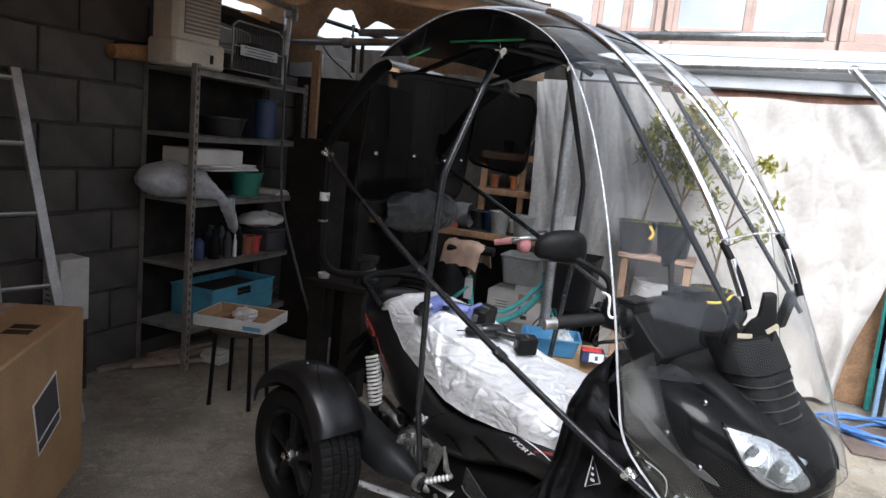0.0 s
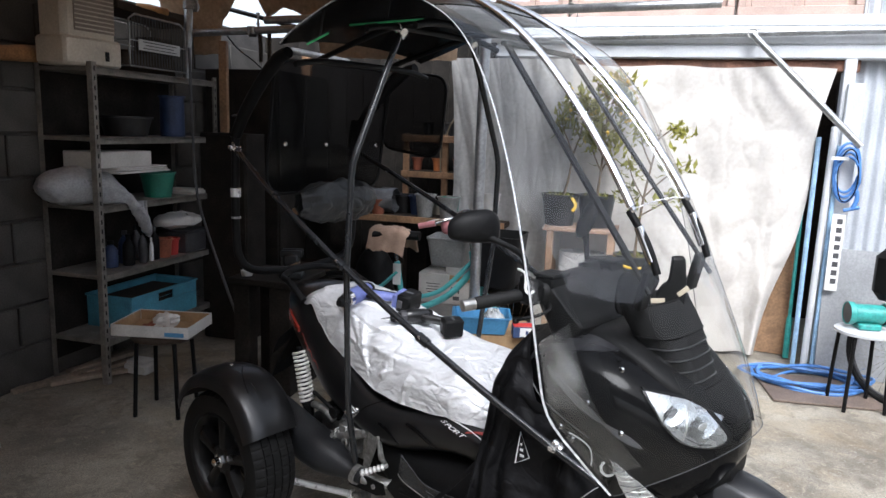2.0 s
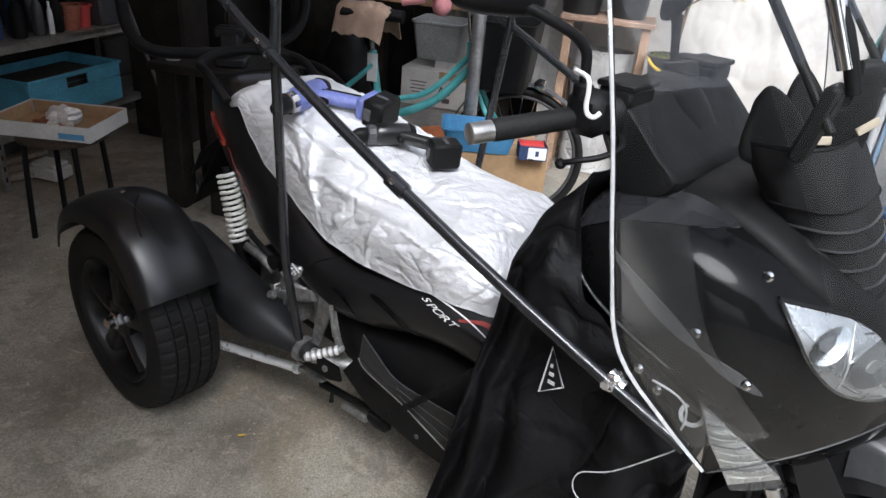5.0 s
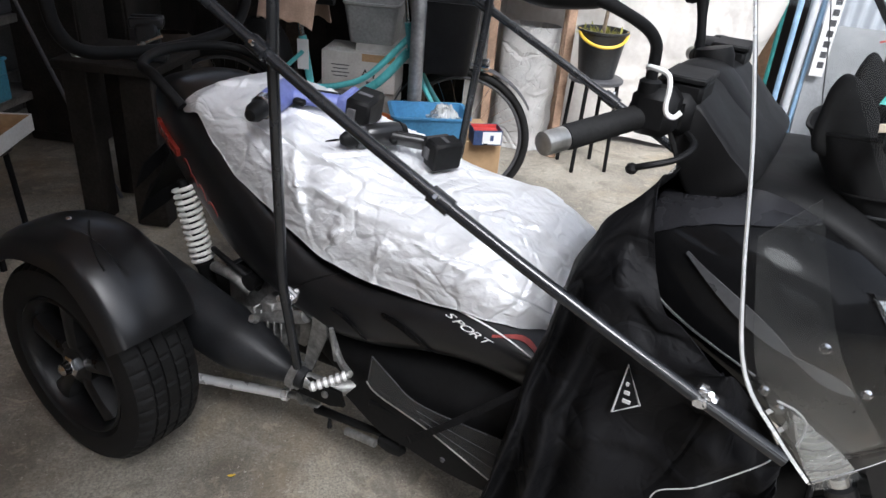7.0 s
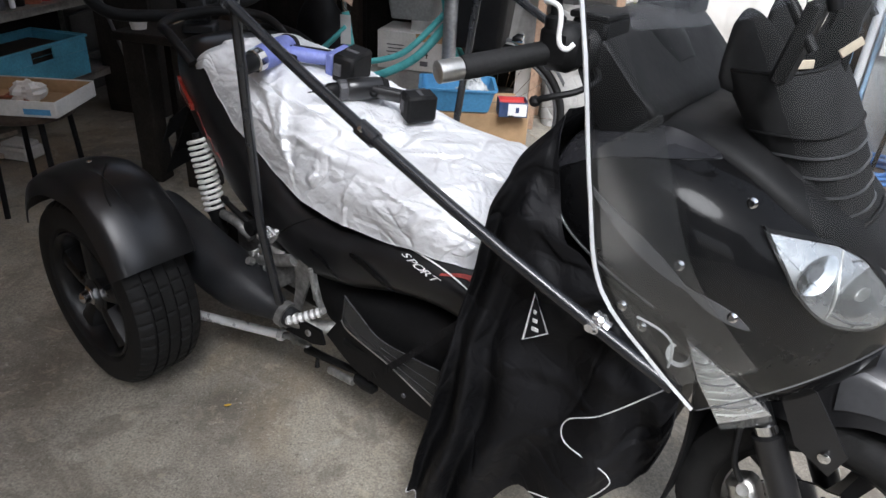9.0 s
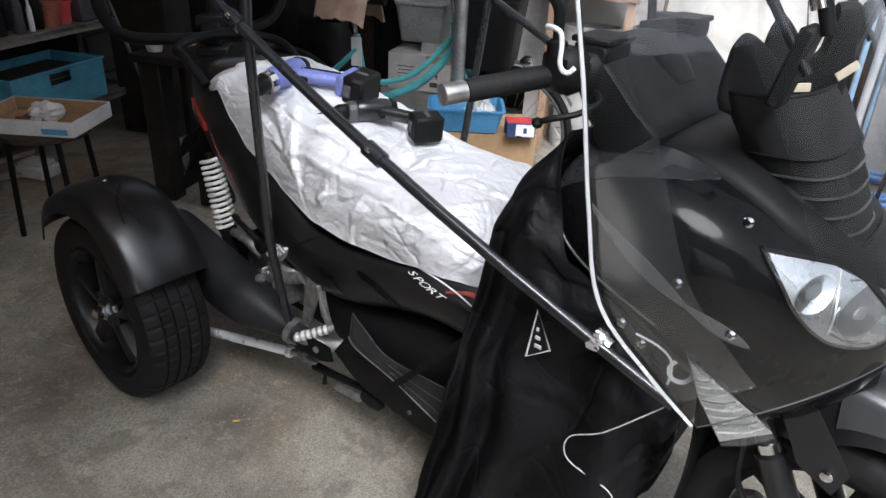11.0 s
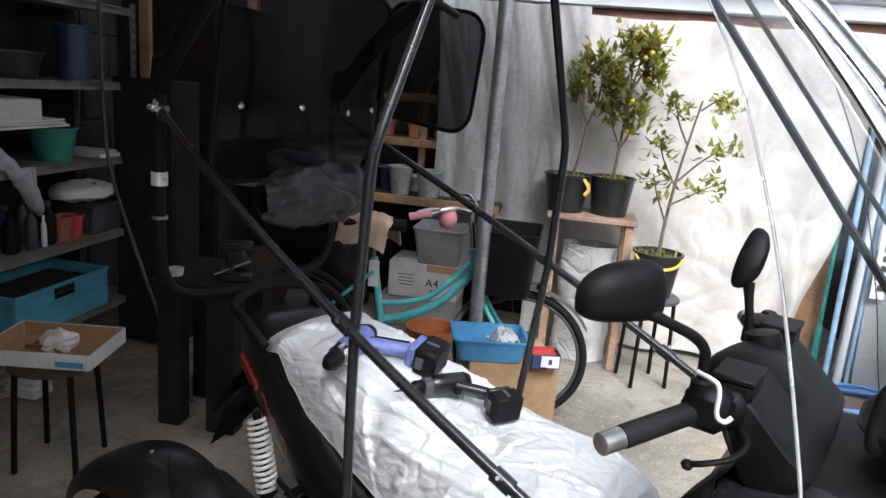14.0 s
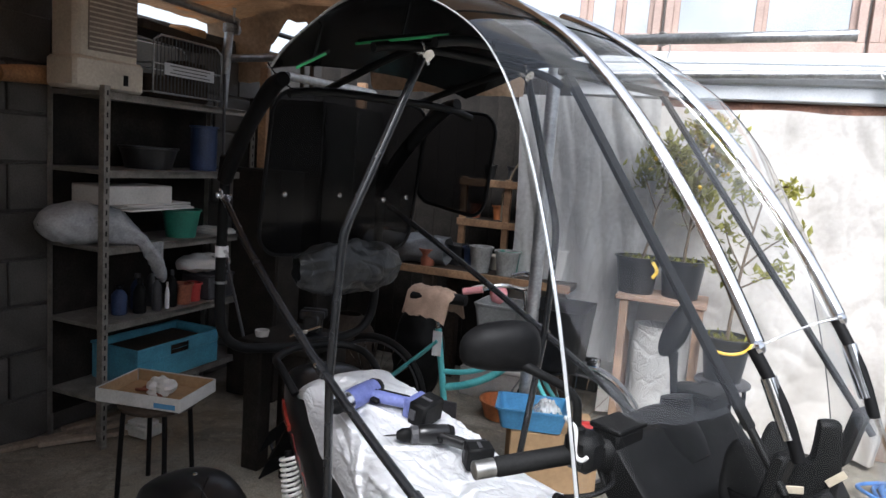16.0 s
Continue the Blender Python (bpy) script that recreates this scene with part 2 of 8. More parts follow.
GREENB = mat("green_plastic", (0.02, 0.19, 0.13), 0.5, vary=0.2)
ORANGE = mat("orange_plastic", (0.55, 0.17, 0.04), 0.5, vary=0.25)
TERRA = mat("terracotta_plastic", (0.30, 0.085, 0.04), 0.6, vary=0.3)
YELLOW = mat("yellow_plastic", (0.75, 0.48, 0.02), 0.4, vary=0.15)
POTB = mat("black_pot_plastic", (0.02, 0.021, 0.022), 0.42, vary=0.35, scale=9)
TARPW = translucent("white_tarpaulin", (0.66, 0.63, 0.585), 0.2, 0.14)
TARPB = translucent("brown_tarpaulin", (0.42, 0.305, 0.205), 0.44)
stain(TARPB, (0.62, 0.30, 0.09), 1.7, 0.56, 0.64, 0.7)
stain(TARPB, (0.20, 0.155, 0.12), 2.6, 0.54, 0.70, 0.7)
POLYW = translucent("milky_corrugated_sheet", (0.82, 0.84, 0.85), 0.6)
BAGM = clear("cloudy_bag", (0.75, 0.75, 0.74), dust=0.55, rough=0.25, dustscale=14)
LEAF = translucent("citrus_leaf", (0.29, 0.285, 0.055), 0.42, 0.65)
YLEAF = translucent("yellowed_leaf", (0.55, 0.42, 0.05), 0.35, 0.3)
BARK = mat("young_bark", (0.16, 0.12, 0.08), 0.85, vary=0.3, scale=40)
SOIL = mat("soil", (0.055, 0.042, 0.03), 0.95, vary=0.4, scale=40, bump=0.8)
ZINC = mat("grey_painted_sheet", (0.55, 0.57, 0.59), 0.45, 0.1, vary=0.12, scale=4, bump=0.05)
FRAMEW = mat("pinkish_brown_sash", (0.44, 0.32, 0.265), 0.5, vary=0.15, scale=6)
WALLG = mat("grey_corrugated_cladding", (0.50, 0.53, 0.57), 0.5, 0.1, vary=0.15, scale=3)
RENDER = mat("painted_wall", (0.34, 0.33, 0.31), 0.85, vary=0.15, scale=3, bump=0.3)
FROST = mat("frosted_glass", (0.50, 0.545, 0.585), 0.2, vary=0.3, scale=1.3, fine=260, bump=0.1, spread=0.05)
HOSE = mat("blue_hose", (0.06, 0.20, 0.52), 0.45, vary=0.2, scale=20)
SKYB = mat("light_blue_pole", (0.26, 0.42, 0.60), 0.5, vary=0.25, scale=10)
TEAL = mat("teal_paint", (0.03, 0.30, 0.27), 0.4, vary=0.25, scale=20)
BEIGE = mat("yellowed_plastic", (0.56, 0.51, 0.42), 0.55, vary=0.2, scale=5)
CREAM = mat("cream_tape", (0.50, 0.43, 0.32), 0.5, vary=0.15)
VCURT = translucent("grey_vinyl", (0.56, 0.555, 0.54), 0.38, 0.18)
TOWEL = mat("brown_towel", (0.42, 0.29, 0.21), 0.95, vary=0.25, scale=12, fine=220, bump=0.8)
DRILLP = mat("periwinkle_plastic", (0.12, 0.15, 0.40), 0.45, vary=0.2, scale=20)
RED = mat("red_card", (0.5, 0.03, 0.025), 0.5, vary=0.15)
PINK = mat("pink_cloth", (0.62, 0.24, 0.26), 0.8, vary=0.2)
DARKRAIL = mat("dark_rail", (0.007, 0.007, 0.007), 0.5, vary=0.2, spec=0.2)
CLAMP = mat("bright_plated_steel", (0.80, 0.80, 0.80), 0.16, 0.85, vary=0.2, scale=60, bump=0.03)
RODM = mat("polished_rod", (0.82, 0.82, 0.82), 0.3, 0.45, vary=0.1, scale=30, bump=0.02)
BLADE = mat("silver_grey_paint", (0.085, 0.087, 0.093), 0.3, 0.4, vary=0.15, scale=14)
PAPER = mat("crumpled_paper", (0.68, 0.66, 0.63), 0.85, vary=0.12)
NAVY = mat("dark_blue_plastic", (0.025, 0.05, 0.13), 0.5, vary=0.3)
DKGREY = mat("dark_grey_plastic", (0.06, 0.06, 0.065), 0.5, vary=0.3)


# ---- shapes ----
class Shape:
    """Vertices and faces of one part."""

    def __init__(self):
        self.v, self.f, self.flat = [], [], set()

    def add(self, verts, faces, m=None, flat=False):
        k = len(self.v)
        self.v += [tuple(m @ Vector(p)) if m else tuple(p) for p in verts]
        if flat:
            self.flat |= set(range(len(self.f), len(self.f) + len(faces)))
        self.f += [tuple(i + k for i in face) for face in faces]
        return self

    def box(self, c, s, bev=0.004, m=None, taper=1.0):
        """A box with chamfered edges; taper scales its top."""
        hx, hy, hz = (d / 2 for d in s)
        e = min(bev, hx * 0.5, hy * 0.5, hz * 0.5)
        vs, ix = [], {}
        for sx in (-1, 1):
            for sy in (-1, 1):
                for sz in (-1, 1):
                    for k in range(3):
                        p = [sx * (hx - (k != 0) * e), sy * (hy - (k != 1) * e), sz * (hz - (k != 2) * e)]
                        t = taper if sz > 0 else 1.0
                        ix[sx, sy, sz, k] = len(vs)
                        vs.append((c[0] + p[0] * t, c[1] + p[1] * t, c[2] + p[2]))
        fs = []
        for k in range(3):
            for s0 in (-1, 1):
                ring = []
                for a, b in ((-1, -1), (1, -1), (1, 1), (-1, 1)):
                    key = [0, 0, 0]
                    key[k], key[(k + 1) % 3], key[(k + 2) % 3] = s0, a, b
                    ring.append(ix[(*key, k)])
                fs.append(tuple(ring if s0 > 0 else ring[::-1]))
        for k in range(3):
            i, j = (k + 1) % 3, (k + 2) % 3
            for a in (-1, 1):
                for b in (-1, 1):
                    lo, hi = [0] * 3, [0] * 3
                    lo[k], hi[k], lo[i], hi[i], lo[j], hi[j] = -1, 1, a, a, b, b
                    q = (ix[(*lo, i)], ix[(*hi, i)], ix[(*hi, j)], ix[(*lo, j)])
                    fs.append(q if a * b < 0 else q[::-1])
        for sx in (-1, 1):
            for sy in (-1, 1):
                for sz in (-1, 1):
                    q = tuple(ix[sx, sy, sz, k] for k in range(3))
                    fs.append(q if sx * sy * sz > 0 else q[::-1])
        return self.add(vs, fs, m)

    def tube(self, pts, r, n=10, steps=0, closed=False, caps=True, m=None, flatten=1.0):
        """A round bar along points, smoothed by steps; r is one radius or one for each point."""
        pts = [Vector(p) for p in pts]
        rs = list(r) if isinstance(r, (list, tuple)) else [r] * len(pts)
        if steps:
            pts, rs = smooth(pts, steps, closed), [x[0] for x in smooth([Vector((a, 0, 0)) for a in rs], steps, closed)]
        k, vs, up = len(pts), [], None
        for i, p in enumerate(pts):
            a = pts[i - 1] if i or closed else p
            b = pts[(i + 1) % k] if i < k - 1 or closed else p
            d = (b - a).normalized() if (b - a).length > 1e-9 else Vector((0, 0, 1))
            if up is None:
                up = d.orthogonal().normalized()
            up = (up - d * up.dot(d)).normalized()
            side = d.cross(up)
            vs += [p + rs[i] * (math.cos(t) * up + flatten * math.sin(t) * side) for t in (2 * math.pi * j / n for j in range(n))]
        fs = [(i * n + j, i * n + (j + 1) % n, (i + 1) % k * n + (j + 1) % n, (i + 1) % k * n + j) for i in range(k if closed else k - 1) for j in range(n)]
        if caps and not closed:
            fs += [tuple(range(n))[::-1], tuple(range((k - 1) * n, k * n))]
        return self.add(vs, fs, m)

    def lathe(self, prof, m=None, n=32, dent=None, closed=False):
        """A profile of (height, radius) turned round z; dent(i, j) changes a radius."""
        k = len(prof)
        vs = [((r - (dent(i, j) if dent else 0)) * math.cos(2 * math.pi * j / n), (r - (dent(i, j) if dent else 0)) * math.sin(2 * math.pi * j / n), h) for i, (h, r) in enumerate(prof) for j in range(n)]
        fs = [(i * n + j, i * n + (j + 1) % n, (i + 1) % k * n + (j + 1) % n, (i + 1) % k * n + j) for i in range(k if closed else k - 1) for j in range(n)]
        if not closed:
            if prof[0][1] > 1e-4:
                fs.append(tuple(range(n))[::-1])
            if prof[-1][1] > 1e-4:
                fs.append(tuple(range((k - 1) * n, k * n)))
        return self.add(vs, fs, m)

    def loft(self, rings, caps=True, m=None, closed=False):
        n, k = len(rings[0]), len(rings)
        fs = [(i * n + j, i * n + (j + 1) % n, (i + 1) % k * n + (j + 1) % n, (i + 1) % k * n + j) for i in range(k if closed else k - 1) for j in range(n)]
        if caps:
            fs += [tuple(range(n))[::-1], tuple(range((k - 1) * n, k * n))]
        return self.add([p for ring in rings for p in ring], fs, m)

    def sheet(self, fn, nu, nv, thick=0.002, m=None, closed=False):
        """A surface fn(s, t), s and t from 0 to 1, with thickness."""
        P = [[Vector(fn(i / nu, j / nv)) for j in range(nv + 1)] for i in range(nu + 1)]
        vs, back = [], []
        for i in range(nu + 1):
            for j in range(nv + 1):
                a = P[min(i + 1, nu)][j] - P[max(i - 1, 0)][j]
                b = P[i][min(j + 1, nv)] - P[i][max(j - 1, 0)]
                nrm = a.cross(b)
                nrm = nrm.normalized() if nrm.length > 1e-12 else Vector((0, 0, 1))
                vs.append(P[i][j] + nrm * thick / 2)
                back.append(P[i][j] - nrm * thick / 2)
        w, k = nv + 1, len(vs)
        fs = [(i * w + j, (i + 1) * w + j, (i + 1) * w + j + 1, i * w + j + 1) for i in range(nu) for j in range(nv)]
        if thick:
            fs += [tuple(x + k for x in q[::-1]) for q in fs]
            rim = [i * w for i in range(nu + 1)] + [nu * w + j for j in range(1, w)] + [i * w + nv for i in range(nu - 1, -1, -1)] + [j for j in range(nv - 1, 0, -1)]
            fs += [(rim[x], rim[(x + 1) % len(rim)], rim[(x + 1) % len(rim)] + k, rim[x] + k)[::-1] for x in range(len(rim))]
            vs += back
        return self.add(vs, fs, m)

    def plate(self, pts, thick, m=None, axis=1):
        """A flat outline in two coordinates, given thickness along the axis."""
        n = len(pts)
        def put(p, h):
            q = list(p)
            q.insert(axis, h)
            return tuple(q)
        vs = [put(p, -thick / 2) for p in pts] + [put(p, thick / 2) for p in pts]
        fs = [tuple(range(n)), tuple(range(2 * n - 1, n - 1, -1))] + [(i, i + n, (i + 1) % n + n, (i + 1) % n) for i in range(n)]
        return self.add(vs, fs, m)

    def mesh(self, name, material, angle=38):
        me = bpy.data.meshes.new(name)
        me.from_pydata(self.v, [], self.f)
        bm = bmesh.new()
        bm.from_mesh(me)
        bmesh.ops.recalc_face_normals(bm, faces=bm.faces)
        for face in bm.faces:
            face.smooth = True
        bm.to_mesh(me)
        bm.free()
        me.set_sharp_from_angle(angle=radians(angle))
        me.materials.append(material)
        return me


def smooth(pts, steps, closed=False):
    """Catmull-Rom through points."""
    n, out = len(pts), []
    for i in range(n if closed else n - 1):
        p0, p1, p2, p3 = (pts[(i + d) % n] if closed else pts[max(0, min(n - 1, i + d))] for d in (-1, 0, 1, 2))
        for s in range(steps):
            t = s / steps
            out.append(0.5 * (2 * p1 + (p2 - p0) * t + (2 * p0 - 5 * p1 + 4 * p2 - p3) * t * t + (3 * p1 - p0 - 3 * p2 + p3) * t**3))
    return out if closed else out + [pts[-1]]


def curve1(knots, x):
    """A value read off knots (x, y), smoothly."""
    if x <= knots[0][0]:
        return knots[0][1]
    for (a, ya), (b, yb) in zip(knots, knots[1:]):
        if x <= b:
            t = (x - a) / (b - a)
            return ya + (yb - ya) * (t * t * (3 - 2 * t) * 0.5 + t * 0.5)
    return knots[-1][1]


def thing(name, m, label, category, group="", kind=""):
    ob = new(name)
    ob.empty_display_size = 0.05
    ob.matrix_basis = m
    return tagged(ob, label, category, group, kind)


def part(name, shape, material, parent, label="", angle=38):
    ob = new(name, shape.mesh(name, material, angle))
    ob.parent = parent
    return tagged(ob, label)


def solid(name, shape, material, m, label, category, group="", kind="", angle=38):
    ob = new(name, shape.mesh(name, material, angle))
    ob.matrix_basis = m
    return tagged(ob, label, category, group, kind)


def writing(name, text, size, material, parent, m, label="", depth=0.0006, shear=0.0):
    cu = bpy.data.curves.new(name, "FONT")
    cu.body, cu.size, cu.extrude, cu.shear, cu.align_x = text, size, depth, shear, "CENTER"
    tmp = bpy.data.objects.new(name, cu)
    me = bpy.data.meshes.new_from_object(tmp)
    bpy.data.objects.remove(tmp)
    me.materials.append(material)
    ob = new(name, me)
    ob.parent, ob.matrix_local = parent, m
    return tagged(ob, label)


ROOM_TURN = -12.475
ROOM = pose(0, 0, 0, 0, 0, ROOM_TURN)


def at(a, b, z=0.0, turn=0.0, rx=0.0, ry=0.0):
    """A pose in the room's own axes: a along the house wall, b towards it."""
    return ROOM @ pose(a, b, z, rx, ry, turn)


def rot(ax, deg):
    return Matrix.Rotation(radians(deg), 4, ax)


def nz(p, s, k=0.0):
    """Smooth noise at a point."""
    return noise.noise(Vector(p) * s + Vector((k, k * 1.7, -k)))


# ---- the place ----
LEFT, BACK, HOUSE = -3.12, 5.25, 4.95     # planes of the block wall, the back wall and the house front, in the room's axes

g = Shape()
def ground_at(s, t):
    x, y = (s - 0.5), (t - 0.5)
    x, y = 60 * x * abs(x) * 2 + 6 * x, 60 * y * abs(y) * 2 + 6 * y
    return (x, y + 2, 0.004 * nz((x, y, 0), 1.2) * (1 if abs(x) < 4 and abs(y) < 5 else 0) - 0.003)
g.sheet(ground_at, 120, 120, thick=0)
floor = tagged(new("floor", g.mesh("floor", CONCRETE)), "stained grey-brown concrete floor with dusty patches", "floor", kind="structure")

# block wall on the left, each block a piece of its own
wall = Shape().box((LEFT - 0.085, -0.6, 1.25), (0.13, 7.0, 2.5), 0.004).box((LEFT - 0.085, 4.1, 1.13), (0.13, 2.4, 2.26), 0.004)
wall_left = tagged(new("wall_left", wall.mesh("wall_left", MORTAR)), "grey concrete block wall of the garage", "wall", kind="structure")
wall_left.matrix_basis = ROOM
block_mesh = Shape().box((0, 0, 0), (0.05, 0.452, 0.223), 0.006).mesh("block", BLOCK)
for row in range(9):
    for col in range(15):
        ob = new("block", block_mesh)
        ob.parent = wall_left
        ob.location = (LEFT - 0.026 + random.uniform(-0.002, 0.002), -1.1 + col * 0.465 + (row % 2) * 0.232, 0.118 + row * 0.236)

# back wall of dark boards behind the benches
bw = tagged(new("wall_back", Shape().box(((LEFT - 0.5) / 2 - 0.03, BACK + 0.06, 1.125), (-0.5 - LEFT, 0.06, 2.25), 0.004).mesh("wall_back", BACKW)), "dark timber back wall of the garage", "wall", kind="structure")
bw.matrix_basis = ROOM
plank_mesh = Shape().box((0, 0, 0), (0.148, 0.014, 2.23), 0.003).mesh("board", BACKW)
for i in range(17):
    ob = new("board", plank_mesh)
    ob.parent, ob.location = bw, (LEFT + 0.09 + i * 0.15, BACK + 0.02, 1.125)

# house front: sill band, gutter, beam, windows, corrugated cladding
hw = Shape().box((1.65, HOUSE + 0.14, 3.9), (5.3, 0.16, 3.1), 0.005)
house_wall = tagged(new("wall_house", hw.mesh("wall_house", RENDER)), "pale rendered upper wall of the house", "wall", kind="structure")
house_wall.matrix_basis = ROOM
sill = Shape().box((1.1, HOUSE + 0.02, 2.30), (4.2, 0.14, 0.075), 0.01).box((1.1, HOUSE - 0.015, 2.205), (4.2, 0.10, 0.115), 0.012)
tagged(new("trim_sill", sill.mesh("trim_sill", ZINC)), "grey painted sheet-metal sill band under the windows", "trim", kind="structure").matrix_basis = ROOM
low = Shape().box((1.1, HOUSE + 0.0, 2.10), (4.2, 0.12, 0.095), 0.012)
tagged(new("trim_fascia", low.mesh("trim_fascia", ZINC)), "grey sheet-metal fascia below the sill band", "trim", kind="structure").matrix_basis = ROOM
beam = Shape().box((0.05, HOUSE + 0.03, 2.015), (2.75, 0.09, 0.075), 0.006)
tagged(new("trim_beam", beam.mesh("trim_beam", mat("red_brown_timber", (0.22, 0.10, 0.06), 0.7, vary=0.4, scale=9, bump=0.3))), "weathered red-brown timber beam over the tarpaulin", "beam", kind="structure").matrix_basis = ROOM

def window(name, a0, a1, z0, z1, label):
    w = thing(name, ROOM @ pose((a0 + a1) / 2, HOUSE + 0.03, z0), label, "window", kind="structure")
    W, Hh = a1 - a0, z1 - z0
    fr = Shape().box((0, 0, 0.03), (W, 0.09, 0.06)).box((0, 0, Hh - 0.03), (W, 0.09, 0.06))
    for s in (-1, 1):
        fr.box((s * (W / 2 - 0.025), 0, Hh / 2), (0.05, 0.088, Hh - 0.12))
    part("window_frame", fr, FRAMEW, w)
    k = 2
    for i in range(k):
        x = -W / 2 + 0.05 + (i + 0.5) * (W - 0.1) / k
        sw, dy = (W - 0.1) / k + 0.02, 0.012 * (1 if i % 2 else -1)
        sash = Shape()
        for s in (-1, 1):
            sash.box((x + s * (sw / 2 - 0.022), dy, Hh / 2), (0.044, 0.024, Hh - 0.125), 0.003)
        sash.box((x, dy, 0.09), (sw - 0.088, 0.024, 0.06), 0.003).box((x, dy, Hh - 0.09), (sw - 0.088, 0.024, 0.06), 0.003)
        sa = part("sash", sash, FRAMEW, w)
        part("pane", Shape().box((x, dy, Hh / 2), (sw - 0.085, 0.006, Hh - 0.23), 0.001), FROST, sa, "frosted glass pane")
    return w

window("window_1", -1.0, -0.49, 2.34, 3.5, "two-light sliding window with frosted glass and brown sash")
window("window_2", -0.47, 0.62, 2.34, 3.5, "two-light sliding window with frosted glass and brown sash")
window("window_3", 0.64, 1.40, 2.34, 3.5, "two-light sliding window with frosted glass and brown sash")

# corrugated cladding right of the opening, and the post between
cl = Shape()
cl.sheet(lambda s, t: (1.42 + 2.6 * s, HOUSE + 0.05 + 0.012 * math.sin(s * 2.6 / 0.075 * 2 * math.pi), 3.9 * t), 420, 1, 0.002)
tagged(new("wall_cladding", cl.mesh("wall_cladding", WALLG, 60)), "pale grey corrugated sheet cladding of the house", "wall", kind="structure").matrix_basis = ROOM
po = Shape().box((1.36, HOUSE - 0.01, 1.09), (0.07, 0.09, 2.18), 0.006).box((1.40, HOUSE - 0.075, 0.95), (0.10, 0.04, 1.9), 0.006)
tagged(new("trim_post", po.mesh("trim_post", ZINC)), "grey painted post beside the opening", "post", kind="structure").matrix_basis = ROOM
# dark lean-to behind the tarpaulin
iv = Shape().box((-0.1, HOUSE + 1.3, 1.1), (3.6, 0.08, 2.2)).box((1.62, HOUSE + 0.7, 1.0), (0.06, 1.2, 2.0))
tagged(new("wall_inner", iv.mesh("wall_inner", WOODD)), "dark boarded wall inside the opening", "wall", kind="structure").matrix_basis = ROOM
# unseen walls added behind the camera; the gap admits light and bright reflections
yb = Shape().box((-2.3, -3.75, 2.2), (4.4, 0.15, 4.4), 0.01).box((3.3, -3.75, 2.2), (2.2, 0.15, 4.4), 0.01).box((1.05, -3.75, 3.3), (2.3, 0.15, 2.2), 0.01)
tagged(new("wall_yard", yb.mesh("wall_yard", RENDER)), "unseen rendered wall with a gap, added to shape light and reflections", "wall", kind="structure").matrix_basis = ROOM
# unseen dark wall on the right, set to limit sky reflected in the windscreen
yr = Shape().box((4.1, -1.5, 1.3), (0.15, 4.4, 2.6), 0.01)
tagged(new("wall_neighbour", yr.mesh("wall_neighbour", DARKWALL)), "unseen dark wall added to keep windscreen reflections dark", "wall", kind="structure").matrix_basis = ROOM
# unseen pale wall, there to be reflected in the windscreen and its film
ys = Shape().box((4.1, 2.85, 1.3), (0.15, 4.3, 2.6), 0.01)
tagged(new("wall_side", ys.mesh("wall_side", RENDER)), "unseen pale wall added to brighten windscreen and film reflections", "wall", kind="structure").matrix_basis = ROOM

# white tarpaulin hung in the opening
def tarp_white(s, t):
    a = -0.62 + 1.90 * s
    z = 2.0 * (1 - t) + 0.03 * t
    gather = max(0.0, (s - 0.72) / 0.28)
    a -= gather ** 1.3 * (0.30 * t ** 1.2 + 0.03 * math.sin(t * 9))
    fold = 0.03 * math.sin(s * 26 + 2 * nz((s * 3, t * 2, 0), 1.0)) * (0.25 + 0.9 * t) * (0.3 + gather)
    bulge = 0.05 * nz((s * 2.2, t * 1.9, 0.3), 1.6) + 0.020 * nz((s * 7, t * 6, 1.3), 1.4)
    for k, (amp, f) in enumerate(((0.022, 3.0), (0.014, 6.0), (0.007, 12.0))):
        bulge += amp * (0.5 - min(0.5, abs(nz((s * f + t, t * f * 0.8 - 0.6 * s, 7 + k), 1.3)) * 2.5))
    return (a, HOUSE - 0.07 - 0.06 * t + fold + bulge, z + 0.02 * nz((s * 5, 0, 0), 1.3) * t + 0.006 * math.sin(s * 17) * (1 - t) ** 6)
tw = Shape().sheet(tarp_white, 220, 150, 0.002)
solid("tarpaulin_curtain", tw, TARPW, ROOM, "off-white creased tarpaulin hung over the opening", "tarpaulin", angle=80)
def tarp_clear(s, t):
    a = -1.29 + (0.88 - 0.05 * t) * s
    fold = 0.045 * nz((s * 2.4 - 0.5 * t, t * 0.8, 5), 1.6) + 0.030 * nz((s * 6 - 1.2 * t, t * 1.2, 2), 1.4)
    fold += 0.024 * (0.5 - min(0.5, abs(nz((s * 4 - 1.5 * t, t * 0.9, 9), 1.5)) * 2.2)) + 0.012 * (0.5 - min(0.5, abs(nz((s * 9, t * 4, 3), 1.4)) * 2.4))
    return (a + 0.05 * math.sin(t * 3), 4.72 + fold, 2.03 - 1.62 * t + 0.03 * nz((s * 4, t * 2, 1), 1.3) * t)
solid("vinyl_curtain", Shape().sheet(tarp_clear, 120, 80, 0.002), VCURT, ROOM, "greyish white vinyl sheet hung behind the bicycle", "curtain", angle=80)

# scaffold pipes and the brown roof tarpaulin
def pipe(name, p, q, r=0.024, label="galvanised scaffold pipe of the garage frame", material=STEEL):
    d = Vector(q) - Vector(p)
    m = ROOM @ Matrix.Translation(p) @ d.to_track_quat("Z", "Y").to_matrix().to_4x4()
    n = d.length
    return solid(name, Shape().lathe([(0, r), (0.002, r), (n - 0.002, r), (n, r)], n=16), material, m, label, "pipe", "scaffold pipes")

